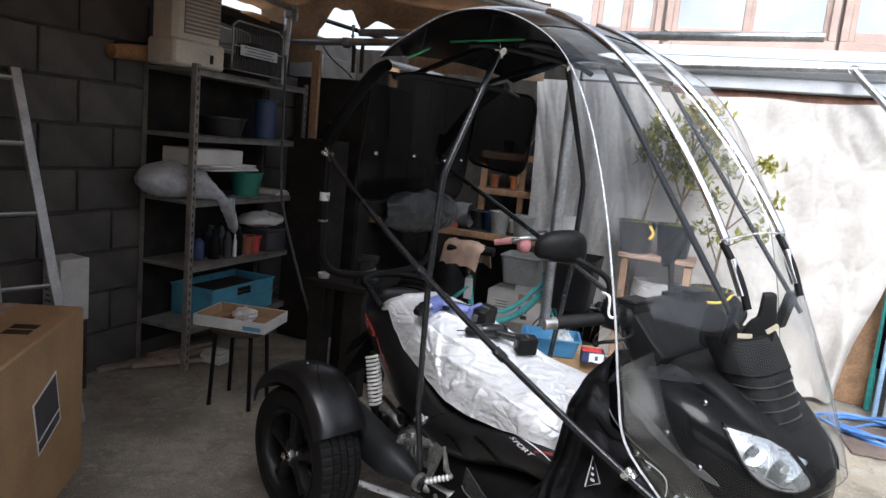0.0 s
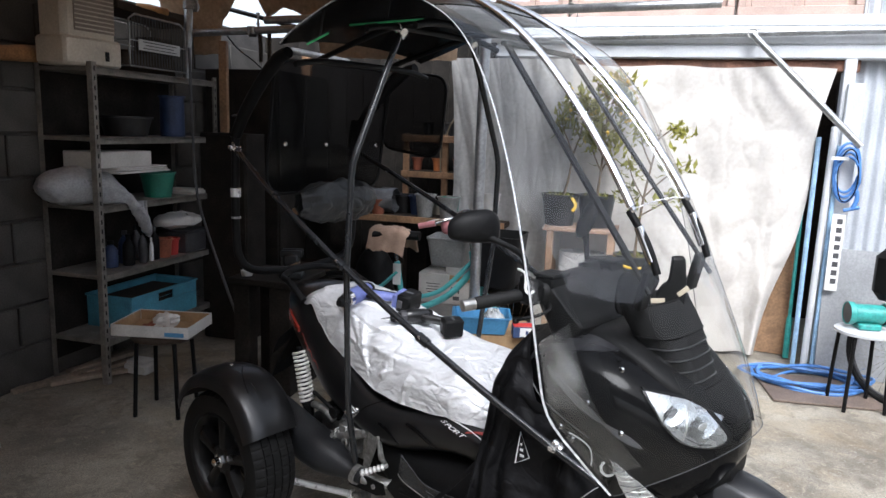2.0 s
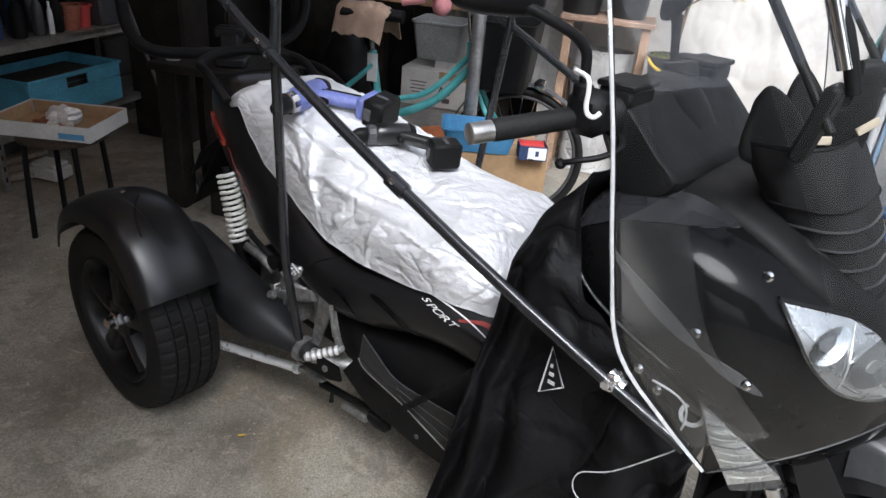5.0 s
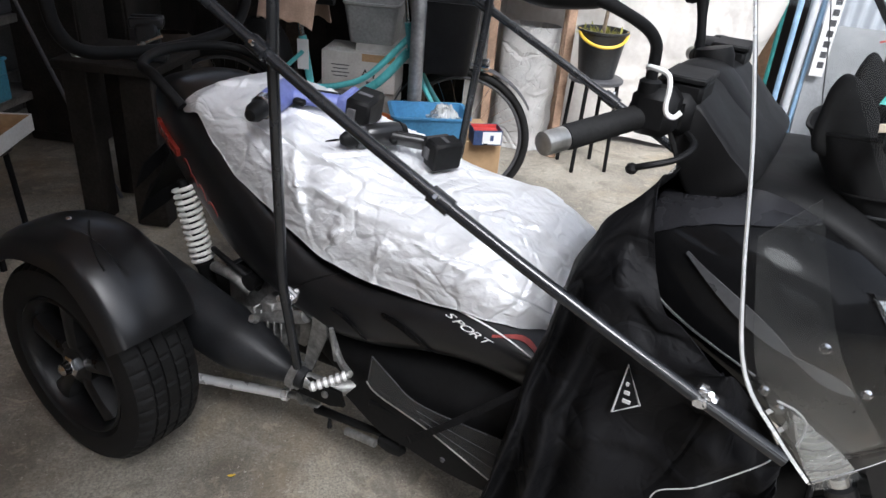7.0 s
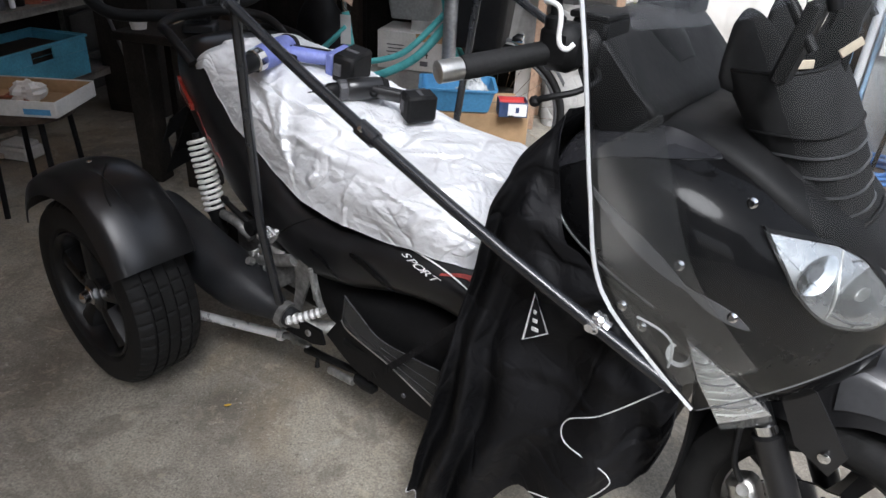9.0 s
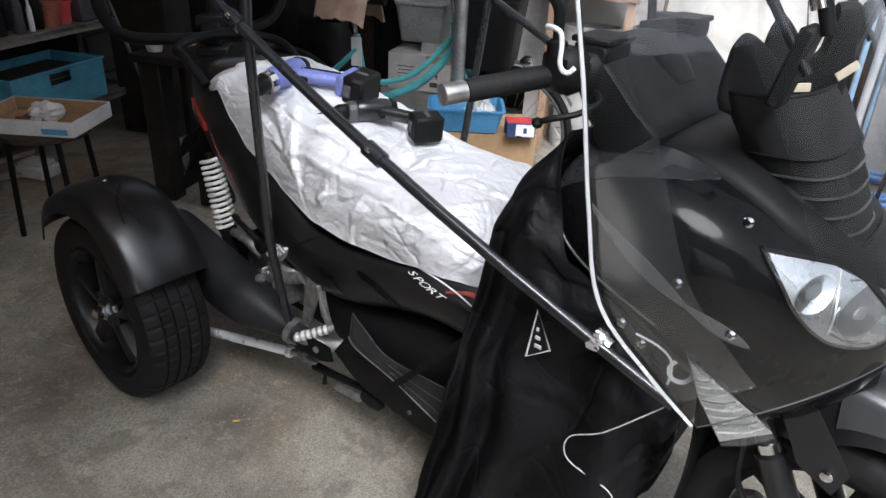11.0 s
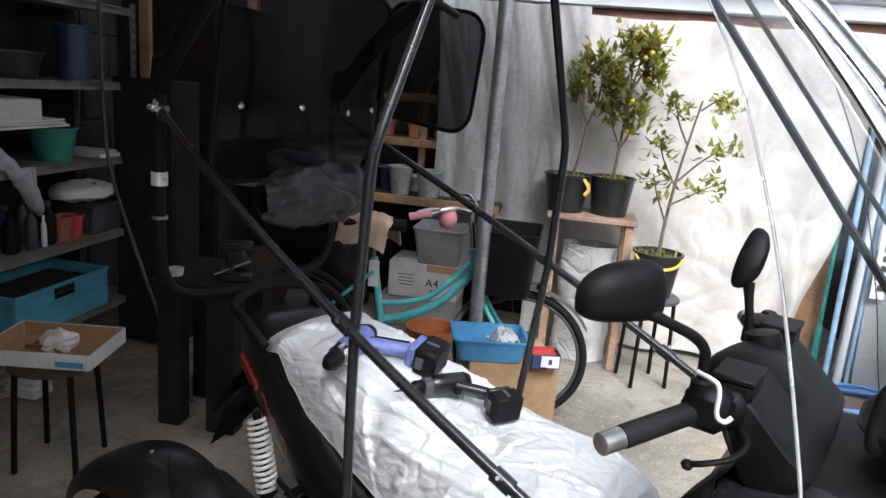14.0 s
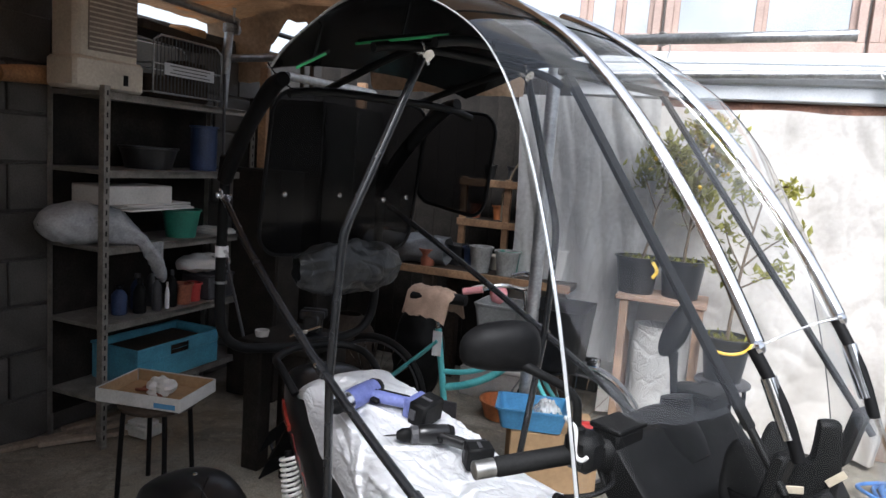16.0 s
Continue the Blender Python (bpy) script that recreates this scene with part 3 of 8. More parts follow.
E0, E1 = Vector((-1.95, -0.6, 1.98)), Vector((-1.04, 4.75, 2.46))
pipe("scaffold_pipe", E0.lerp(E1, -0.5), E1, 0.026)
pipe("scaffold_pipe", E0 + Vector((-0.16, 0.3, -0.015)), E1 + Vector((-0.16, -0.1, -0.005)), 0.022)
pipe("scaffold_pipe", (-2.82, 3.76, 2.079), (-1.3, 3.76, 2.125), 0.024)
pipe("scaffold_pipe", (-3.0, 4.33, 2.355), (-2.2, 4.33, 2.165), 0.016, "thin dark pipe across the torn end of the tarpaulin", MUFF)
pipe("scaffold_pipe", (-2.80, 1.6, 2.335), (-2.79, 3.80, 2.30), 0.024)
pipe("scaffold_pipe", (-2.80, 3.715, 1.786), (-2.79, 3.74, 2.275), 0.026, "short upright grey pipe on the steel shelf")
pipe("scaffold_pipe", (-0.745, 3.45, 0.0), (-0.745, 3.45, 2.12), 0.030, "thick upright galvanised pipe beside the bicycle")
pipe("scaffold_pipe", (-2.3, 3.85, 2.17), (0.45, 3.85, 2.235), 0.025)
pipe("scaffold_pipe", (-1.4, HOUSE - 0.10, 2.17), (2.3, HOUSE - 0.12, 2.245), 0.024, "galvanised pipe lashed along the sill band")
pipe("scaffold_pipe", (0.735, HOUSE - 0.155, 2.20), (1.42, HOUSE - 0.28, 1.50), 0.022, "slanting galvanised pipe under the gutter pipe")
def pipe_clamp(p, turn):
    c = thing("pipe_clamp", at(*p, turn), "rusty steel scaffold clamp on a pipe joint", "clamp", "scaffold clamps")
    part("jaw", Shape().lathe([(-0.025, 0.030), (-0.023, 0.034), (0.023, 0.034), (0.025, 0.030)], n=14), ALLOY, c)
    part("jaw", Shape().lathe([(-0.025, 0.030), (-0.023, 0.034), (0.023, 0.034), (0.025, 0.030)], pose(0, 0.05, 0, 0, 90, 0), n=14), ALLOY, c)
    for k in (-1, 1):
        part("bolt", Shape().lathe([(0, 0.007), (0.07, 0.007), (0.071, 0.012), (0.082, 0.012)], pose(0.036, 0.02 + 0.02 * k, -0.03 * k, 0, 0, 0), n=6), STEEL, c)
for p, turn in (((-2.79, 3.735, 2.25), 0), ((-2.34, 3.76, 2.093), 30), ((-0.745, 3.45, 2.05), 0), ((-1.23, 3.85, 2.19), 80)):
    pipe_clamp(p, turn)
def rope_tie(p, r, label):
    pts = [(r * math.cos(a), 0.006 * (a / 6.28) - 0.01, r * math.sin(a)) for a in (2 * math.pi * i / 14 for i in range(44))]
    t = thing("rope_tie", at(*p), label, "rope", "rope ties")
    part("winding", Shape().tube(pts, 0.0035, 6), PAPER, t)
    part("tail", Shape().tube([(r, 0, 0), (r + 0.012, -0.01, -0.04), (r + 0.004, -0.012, -0.09)], 0.003, 6, 4), PAPER, t)
rope_tie((0.735, HOUSE - 0.13, 2.212), 0.030, "pale rope lashed round the gutter pipe")
rope_tie((-0.35, 3.85, 2.216), 0.030, "pale rope lashed round a scaffold pipe")
rope_tie((-1.95, 3.76, 2.105), 0.029, "pale rope lashed round a scaffold pipe")
pipe("hanger_rod", (-2.285, 3.77, 1.90), (-2.29, 3.77, 2.085), 0.013, "short brown rod hanging under a scaffold clamp", WOODD)
pipe("hanger_rod", (-2.225, 3.77, 1.90), (-2.225, 3.77, 2.085), 0.013, "short brown rod hanging under a scaffold clamp", WOODD)
solid("hanging_wire", Shape().tube([(-2.52, 3.76, 2.06), (-2.44, 3.75, 1.98), (-2.33, 3.74, 1.91), (-2.27, 3.75, 1.86)], 0.005, 6, 4), MUFF, ROOM, "dark wire sagging below a scaffold pipe", "wire")
TORN = ((-3.5, 1.98), (-2.90, 2.0), (-2.885, 2.23), (-2.75, 2.40), (-2.60, 2.38), (-2.53, 2.275), (-2.515, 2.20), (-2.49, 2.27), (-2.39, 2.315), (-2.135, 2.235), (-2.10, 1.98), (-0.9, 1.96))
def roof_tarp(s, t):
    """The sheet runs over the pipes; its far end hangs down, torn open in two places."""
    f = max(0.0, t - 0.92) / 0.08
    b = -3.6 + 7.8 * min(1.0, t / 0.92)
    e = E0.lerp(E1, (b + 0.6) / 5.35)
    g = curve1([(-9.0, 0.0), (2.95, 0.0), (3.12, 1.0), (3.42, 0.8), (3.56, 0.0), (9.0, 0.0)], b)
    a0 = LEFT - 0.25 + g * (0.50 + 0.05 * nz((b, 0, 3), 5.0))
    a = a0 + (e.x + 0.02 - a0) * s
    z = 2.36 + 0.03 * g + (e.z + 0.03 - 2.36) * s - 0.09 * math.sin(s * math.pi) * (0.6 + 0.4 * math.sin(b * 1.16)) + 0.03 * nz((a, b, 0), 2.0) + 0.012 * nz((a, b, 0), 7.0)
    for k, (amp, q) in enumerate(((0.014, 2.2), (0.008, 5.0))):
        z += amp * (0.5 - min(0.5, abs(nz((a * q + 0.5 * b, b * q * 0.5, 4 + k), 1.3)) * 2.6))
    z += 0.12 * math.exp(-((a + 2.6) / 0.4) ** 2) * max(0.0, min(1.0, (b - 3.3) / 0.8))
    low = min(z, curve1(TORN, a) + 0.010 * nz((a, 0, 5), 14.0))
    return (a, b + 0.05 * f + 0.03 * nz((a, f, 2), 4.0) * f, z + (low - z) * f)
solid("roof_tarpaulin", Shape().sheet(roof_tarp, 150, 150, 0.002), TARPB, ROOM, "brown translucent tarpaulin sagging over scaffold pipes", "tarpaulin", angle=80)
# unseen tarpaulin added overhead to shade the left side from sun and sky
def shade_sheet(s, t):
    b = -0.9 + 4.0 * t
    f = max(0.0, min(1.0, (b + 0.3) / 0.9))
    a = -1.95 + 0.45 * f + (2.1 - 1.15 * f * f * (3 - 2 * f)) * s
    return (a, b, 2.36 + 0.20 * max(0.0, (b - 1.4) / 1.7) - 0.07 * math.sin(s * math.pi) * math.sin(t * 5) + 0.02 * nz((a, b, 4), 2.5))
solid("awning_tarpaulin", Shape().sheet(shade_sheet, 40, 60, 0.002), TARPB, ROOM, "unseen brown tarpaulin added overhead to block sun and sky", "tarpaulin", angle=80)
def poly(s, t):
    return (-1.0 + 1.08 * s, 2.7 + 1.7 * t - 0.5 * s, 2.575 - 0.05 * s + 0.06 * t + 0.009 * math.sin(s * 115))
solid("roof_sheet", Shape().sheet(poly, 190, 4, 0.002), POLYW, ROOM, "milky corrugated plastic roof sheet", "roof sheet", angle=60)


# ---- the three-wheeled scooter ----
BIKE = pose(-0.582, 2.484, 0, 0, 0, -37.5)
bike = thing("three_wheeled_scooter", BIKE, "black three-wheeled scooter with a clear canopy and silver-covered seat", "scooter")
SPIN = rot("X", 90)


def superring(u, hw, top, bot, e=2.8, n=28, low=1.0):
    """A rounded cross-section; low narrows its underside."""
    c, h = (top + bot) / 2, (top - bot) / 2
    out = []
    for j in range(n):
        t = 2 * math.pi * j / n
        x, z = math.cos(t), math.sin(t)
        px = abs(x) ** (2 / e) * (1 if x > 0 else -1) * hw
        pz = abs(z) ** (2 / e) * (1 if z > 0 else -1) * h
        out.append((u, px * (1 if z > 0 else 1 - (1 - low) * (-z)), c + pz))
    return out


def rings(table, per=4, **kw):
    """Cross-sections along a table of (u, half width, top, bottom), smoothed."""
    pts = smooth([Vector((r[0], r[1], r[2])) for r in table], per)
    bots = smooth([Vector((r[3], 0, 0)) for r in table], per)
    return [superring(p.x, max(p.y, 0.005), p.z, b.x, **kw) for p, b in zip(pts, bots)]


# wheels at the back
def rear_wheel(s):
    w = part("wheel", Shape().lathe([(-0.05, 0.05), (-0.048, 0.055), (0.06, 0.055), (0.062, 0.05)], n=20), RIM, bike)
    w.matrix_local = pose(0.015, s * 0.452, 0.268) @ rot("X", 90 if s < 0 else -90) @ Matrix.Diagonal((1.035, 1.035, 1.06, 1))
    prof = [(-0.070, 0.172), (-0.082, 0.185), (-0.086, 0.215), (-0.080, 0.241), (-0.068, 0.252)]
    for a in (-0.046, -0.015, 0.015, 0.046):
        prof += [(a - 0.0035, 0.2565), (a - 0.003, 0.250), (a + 0.003, 0.250), (a + 0.0035, 0.2565)]
    prof += [(0.068, 0.252), (0.080, 0.241), (0.086, 0.215), (0.082, 0.185), (0.070, 0.172), (0.05, 0.168), (-0.05, 0.168)]
    rows = {4, 5, 8, 9, 12, 13, 16, 17, 20, 21}
    def dent(i, j):
        if i in (4, 5, 20, 21):
            return 0.005 if (j + (i > 12) * 2) % 5 == 0 else 0
        if i in (8, 9, 16, 17):
            return 0.004 if (j + i // 4) % 5 == 2 else 0
        if i in (12, 13):
            return 0.004 if j % 10 == 4 else 0
        return 0
    part("tyre", Shape().lathe(prof, n=240, dent=dent, closed=True), RUBBER, w, angle=30)
    rim = Shape().lathe([(0.076, 0.174), (0.079, 0.170), (0.074, 0.163), (0.060, 0.158), (0.02, 0.150), (-0.06, 0.150), (-0.06, 0.170), (0.0, 0.168), (0.06, 0.170)], n=64, closed=True)
    part("rim", rim, RIM, w)
    for k in range(5):
        sp = Shape()
        secs = []
        for r, hw, h0, h1 in ((0.028, 0.028, 0.02, 0.062), (0.06, 0.025, 0.025, 0.066), (0.11, 0.026, 0.026, 0.066), (0.152, 0.036, 0.024, 0.064)):
            secs.append([(r, -hw, h0), (r, hw, h0), (r, hw * 0.72, h1 - 0.006), (r, hw * 0.4, h1), (r, -hw * 0.4, h1), (r, -hw * 0.72, h1 - 0.006)])
        sp.loft(secs, m=rot("Z", 72 * k + 18))
        part("spoke", sp, RIM, w)
    part("hub", Shape().lathe([(0.02, 0.05), (0.055, 0.05), (0.064, 0.042), (0.066, 0.03)], n=28), RIM, w)
    part("hub_nut", Shape().lathe([(0.06, 0.027), (0.074, 0.027), (0.078, 0.022), (0.078, 0.016)], n=6).lathe([(0.078, 0.017), (0.094, 0.015), (0.1, 0.006)], n=18), CHROME, w, "chrome hub nut")
    part("back_plate", Shape().lathe([(-0.06, 0.12), (-0.05, 0.125), (-0.045, 0.06)], n=32), MATB, w)
    # mudguard
    def guard(p, q):
        ang = radians(33 + 120 * p)
        x = (q - 0.5) * 2
        r = 0.345 - 0.03 * abs(x) ** 2.6 - 0.03 * max(0, abs(x) - 0.86) / 0.14
        r -= 0.030 * max(0, (0.38 - p) / 0.38) ** 1.6
        half = 0.112 - 0.015 * max(0, p - 0.75) / 0.25
        if x * s > 0.2:
            r += 0.012 * math.exp(-((p - 0.32) / 0.12) ** 2)
        return (0.01 + math.cos(ang) * r, s * 0.447 + x * half, 0.268 + math.sin(ang) * r)
    if s > 0:
        return
    mg = part("mudguard", Shape().sheet(guard, 48, 26, 0.004), SATIN, bike, "satin black plastic mudguard over the rear tyre")
    part("groove", Shape().tube([Vector(guard(0.46 - 0.22 * k / 14, 0.60 - 0.34 * math.sin(k / 14 * 1.5))) * 1.0 + Vector((0, -0.001, 0.002)) for k in range(15)], 0.0028, 6), DARKRAIL, mg)
    part("rivet", Shape().lathe([(0, 0.008), (0.004, 0.007), (0.006, 0.003)], pose(-0.024, s * 0.445, 0.611), n=12), CHROME, mg)
    part("bracket", Shape().tube([(0.0, s * 0.33, 0.27), (0.02, s * 0.32, 0.42), (0.0, s * 0.36, 0.585)], 0.009, 8, 4), MATB, mg)

for s in (-1, 1):
    rear_wheel(s)

# swing arm, axle, engine, exhaust
part("rear_axle", Shape().lathe([(-0.38, 0.03), (-0.36, 0.034), (0.36, 0.034), (0.38, 0.03)], pose(0, 0, 0.259) @ SPIN, n=20), MATB, bike)
part("swing_arm", Shape().loft(rings([(0.0, 0.16, 0.32, 0.22), (0.2, 0.13, 0.34, 0.2), (0.42, 0.12, 0.36, 0.18), (0.6, 0.11, 0.36, 0.2)], 3)), MATB, bike)
part("track_rod", Shape().tube([(0.0, -0.34, 0.14), (0.387, -0.21, 0.155)], 0.013, 14).tube([(0.385, -0.211, 0.155), (0.40, -0.206, 0.156)], 0.017, 6), RODM, bike, "polished chrome track rod")
part("rod_joint", Shape().tube([(0.395, -0.208, 0.156), (0.45, -0.19, 0.165)], 0.010, 10).tube([(0.44, -0.21, 0.165), (0.45, -0.17, 0.165)], 0.017, 12), ALLOY, bike)
muff = Shape().tube([(0.49, -0.24, 0.27), (0.455, -0.245, 0.276), (0.43, -0.247, 0.28), (0.33, -0.25, 0.296), (0.27, -0.252, 0.306), (0.16, -0.255, 0.330), (0.02, -0.25, 0.365), (-0.08, -0.245, 0.39), (-0.10, -0.245, 0.395)], [0.026, 0.028, 0.034, 0.066, 0.076, 0.078, 0.074, 0.066, 0.045], 24, 4)
mf = part("muffler", muff, MUFF, bike, "heat-blackened steel muffler")
part("clamp_band", Shape().tube([(0.47, -0.243, 0.273), (0.452, -0.246, 0.277)], 0.035, 20), ALLOY, mf)
part("bracket", Shape().box((0.34, -0.2, 0.385), (0.04, 0.02, 0.06), 0.004, None).tube([(0.33, -0.235, 0.375), (0.33, -0.25, 0.385)], 0.011, 6), ALLOY, mf)
part("exhaust_pipe", Shape().tube([(0.49, -0.24, 0.27), (0.56, -0.21, 0.26), (0.62, -0.15, 0.27), (0.64, -0.05, 0.33)], 0.02, 12, 5), ALLOY, bike)
en = part("engine", Shape().box((0.27, -0.05, 0.34), (0.28, 0.2, 0.16), 0.02), ALLOY, bike, "dull cast-alloy engine with cooling fins")
part("fan_cover", Shape().lathe([(-0.09, 0.03), (-0.085, 0.05), (-0.04, 0.055), (0.0, 0.05)], pose(0.2, -0.12, 0.38) @ SPIN, n=24), ALLOY, en)
part("intake_pipe", Shape().tube([(0.12, -0.17, 0.42), (0.2, -0.185, 0.43), (0.26, -0.18, 0.40)], 0.014, 10, 4), ALLOY, en)
part("coolant_pipe", Shape().tube([(0.22, -0.19, 0.33), (0.30, -0.2, 0.36), (0.42, -0.2, 0.40), (0.46, -0.2, 0.42)], 0.017, 12, 4), ALLOY, en)
part("mount", Shape().box((0.36, -0.16, 0.395), (0.10, 0.08, 0.04), 0.012), ALLOY, en)
for k in range(5):
    part("cooling_fin", Shape().box((0.30 + 0.022 * k, -0.17, 0.345), (0.008, 0.09, 0.085), 0.002), ALLOY, en)
part("fuel_line", Shape().tube([(0.08, -0.13, 0.44), (0.13, -0.17, 0.47), (0.22, -0.18, 0.45), (0.27, -0.16, 0.41)], 0.008, 8, 5), MATB, en)
part("carburettor", Shape().box((0.22, -0.13, 0.415), (0.09, 0.07, 0.06), 0.012).lathe([(0, 0.02), (0.03, 0.022), (0.034, 0.012)], pose(0.26, -0.16, 0.43, 90), n=16), MATB, en)
part("frame_plate", Shape().plate([(0.455, 0.25), (0.475, 0.25), (0.535, 0.40), (0.53, 0.50), (0.50, 0.50), (0.49, 0.41)], 0.006, Matrix.Translation((0, -0.215, 0))), ALLOY, bike)

# shock absorber with white spring
def shock(s):
    top, bot = Vector((0.012, s * 0.158, 0.63)), Vector((0.085, s * 0.158, 0.34))
    ax = bot - top
    m = Matrix.Translation(top) @ ax.to_track_quat("Z", "Y").to_matrix().to_4x4()
    sh = part("shock_absorber", Shape().lathe([(0.0, 0.012), (0.27, 0.012), (0.28, 0.02), (0.3, 0.02)], n=14).lathe([(0.225, 0.026), (0.23, 0.026), (0.24, 0.022), (0.29, 0.02)], n=18), MATB, bike)
    sh.matrix_local = m
    k = 150
    part("spring", Shape().tube([(0.027 * math.cos(2 * math.pi * 13 * i / k), 0.027 * math.sin(2 * math.pi * 13 * i / k), 0.015 + 0.21 * i / k) for i in range(k + 1)], 0.0056, 8), SPRING, sh, "white painted coil spring")
for s in (-1, 1):
    shock(s)

# bodywork
body_t = [(-0.17, 0.05, 0.81, 0.72), (-0.13, 0.10, 0.855, 0.66), (-0.02, 0.145, 0.87, 0.58), (0.07, 0.165, 0.845, 0.515), (0.15, 0.18, 0.79, 0.455), (0.25, 0.195, 0.715, 0.415), (0.38, 0.212, 0.645, 0.39), (0.52, 0.228, 0.59, 0.375), (0.66, 0.238, 0.592, 0.40), (0.80, 0.245, 0.622, 0.45), (0.93, 0.247, 0.628, 0.478), (1.06, 0.245, 0.600, 0.475), (1.16, 0.235, 0.57, 0.46)]
part("side_cowl", Shape().loft(rings(body_t, 5, e=3.8, n=48, low=0.86)), SATIN, bike, "satin black tail and side cowling")
under_t = [(0.40, 0.12, 0.42, 0.22), (0.52, 0.17, 0.43, 0.20), (0.66, 0.215, 0.43, 0.19), (0.85, 0.235, 0.47, 0.215), (1.05, 0.24, 0.5, 0.235), (1.25, 0.235, 0.55, 0.25), (1.40, 0.2, 0.58, 0.30)]
part("under_cowl", Shape().loft(rings(under_t, 4, e=3.2, n=32, low=0.8)), MATB, bike, "matt black lower cowling")
# raised swoosh and stripes on the cowling
COWL = list(zip(smooth([Vector((r[0], r[1], r[2])) for r in body_t], 5), smooth([Vector((r[3], 0, 0)) for r in body_t], 5)))
def on_cowl(u, w, lift=0.002):
    for (a, ab), (b, bb) in zip(COWL, COWL[1:]):
        if a.x <= u <= b.x:
            t = (u - a.x) / (b.x - a.x)
            hw, top, bot = a.y + (b.y - a.y) * t, a.z + (b.z - a.z) * t, ab.x + (bb.x - ab.x) * t
            z = max(-0.985, min(0.985, (w - (top + bot) / 2) / ((top - bot) / 2)))
            x = (1 - abs(z) ** 3.8) ** (1 / 3.8)
            return (u, -(hw * x * (1 if z > 0 else 1 - 0.14 * abs(z) ** 1.9) + lift), w)
    return (u, -0.24 - lift, w)
def stripe(name, u0, u1, w0, w1, wid, material, label=""):
    def fn(s, t):
        u = u0 + (u1 - u0) * s
        w = w0 + (w1 - w0) * s + 0.012 * math.sin(s * math.pi)
        return on_cowl(u, w + (t - 0.5) * wid * (0.35 + 0.65 * math.sin(min(1, s * 1.1) * math.pi) ** 0.5 if name == "cowl_crease" else 1), 0.0035)
    part(name, Shape().sheet(fn, 24, 3, 0.0012), material, bike, label)
part("cowl_groove", Shape().tube([on_cowl(u, w, 0.0005) for u, w in ((0.44, 0.50), (0.50, 0.545), (0.57, 0.574), (0.64, 0.590))], 0.003, 6, 4), DARKRAIL, bike)
stripe("cowl_stripe", 0.955, 1.06, 0.597, 0.580, 0.0040, REDS, "red stripe sticker")
stripe("cowl_stripe", 0.845, 1.06, 0.611, 0.575, 0.0016, WHITEP, "thin silver stripe sticker")
stripe("cowl_crease", 0.70, 0.83, 0.545, 0.500, 0.016, GLOSSB)
stripe("cowl_crease", 0.56, 0.66, 0.50, 0.455, 0.012, GLOSSB)
for k, (u0, u1, w0, w1) in enumerate(((0.03, 0.06, 0.690, 0.664), (0.055, 0.085, 0.655, 0.635), (0.09, 0.12, 0.640, 0.612), (0.125, 0.165, 0.606, 0.585))):
    stripe("tail_mark", u0, u1, w0, w1, 0.008, REDS, "worn red graphic")
for k, ch in enumerate("SPORT"):
    u = 0.854 + 0.0215 * k
    p, q, r = (Vector(on_cowl(*c, 0.006)) for c in ((u, 0.600 - 0.0042 * k), (u + 0.03, 0.5952 - 0.0042 * k), (u, 0.612 - 0.0042 * k)))
    ex = (q - p).normalized()
    ey = (r - p) - ex * (r - p).dot(ex)
    ey.normalize()
    writing("lettering", ch, 0.024, WHITEP, bike, Matrix.Translation(p) @ Matrix((ex, ey, ex.cross(ey))).transposed().to_4x4() @ Matrix.Diagonal((1.5, 0.72, 1, 1)), "silver lettering on the cowling", shear=0.5)
part("tail_lamp", Shape().sheet(lambda s, t: on_cowl(-0.10 + 0.11 * s, 0.742 - 0.04 * s + 0.036 * (t - 0.5) * (1 - 0.5 * s), 0.005), 12, 6, 0.010), REDL, bike, "dark red tail lamp")
part("grab_rail", Shape().tube([(0.05, -0.165, 0.83), (-0.03, -0.172, 0.89), (-0.10, -0.15, 0.900), (-0.15, -0.06, 0.91), (-0.15, 0.06, 0.91), (-0.10, 0.15, 0.900), (-0.03, 0.172, 0.88), (0.05, 0.165, 0.83)], 0.013, 12, 6), MATB, bike)
part("rear_mudguard", Shape().sheet(lambda s, t: (-0.10 - 0.12 * s, (t - 0.5) * 0.2, 0.66 - 0.17 * s + 0.02 * math.cos((t - 0.5) * 3)), 8, 8, 0.006), MATB, bike)
part("plate_bracket", Shape().box((-0.215, 0.03, 0.60), (0.008, 0.12, 0.05), 0.004, None), MATB, bike)
part("mud_flap", Shape().plate([(0.10, 0.60), (0.02, 0.588), (-0.08, 0.525), (-0.13, 0.43), (-0.03, 0.455), (0.07, 0.51)], 0.006, pose(-0.225, 0, 0), axis=0), MATB, bike, "pointed black mud flap")
part("mud_flap", Shape().plate([(0.05, 0.632), (-0.02, 0.642), (-0.10, 0.60), (-0.135, 0.535), (-0.04, 0.585)], 0.006, pose(-0.215, 0, 0), axis=0), MATB, bike, "pointed black mud flap")
part("seat_base", Shape().loft(rings([(0.05, 0.12, 0.845, 0.74), (0.2, 0.16, 0.855, 0.66), (0.4, 0.17, 0.825, 0.58), (0.6, 0.18, 0.77, 0.54), (0.85, 0.17, 0.74, 0.56), (1.0, 0.15, 0.685, 0.56)], 4)), MATB, bike)

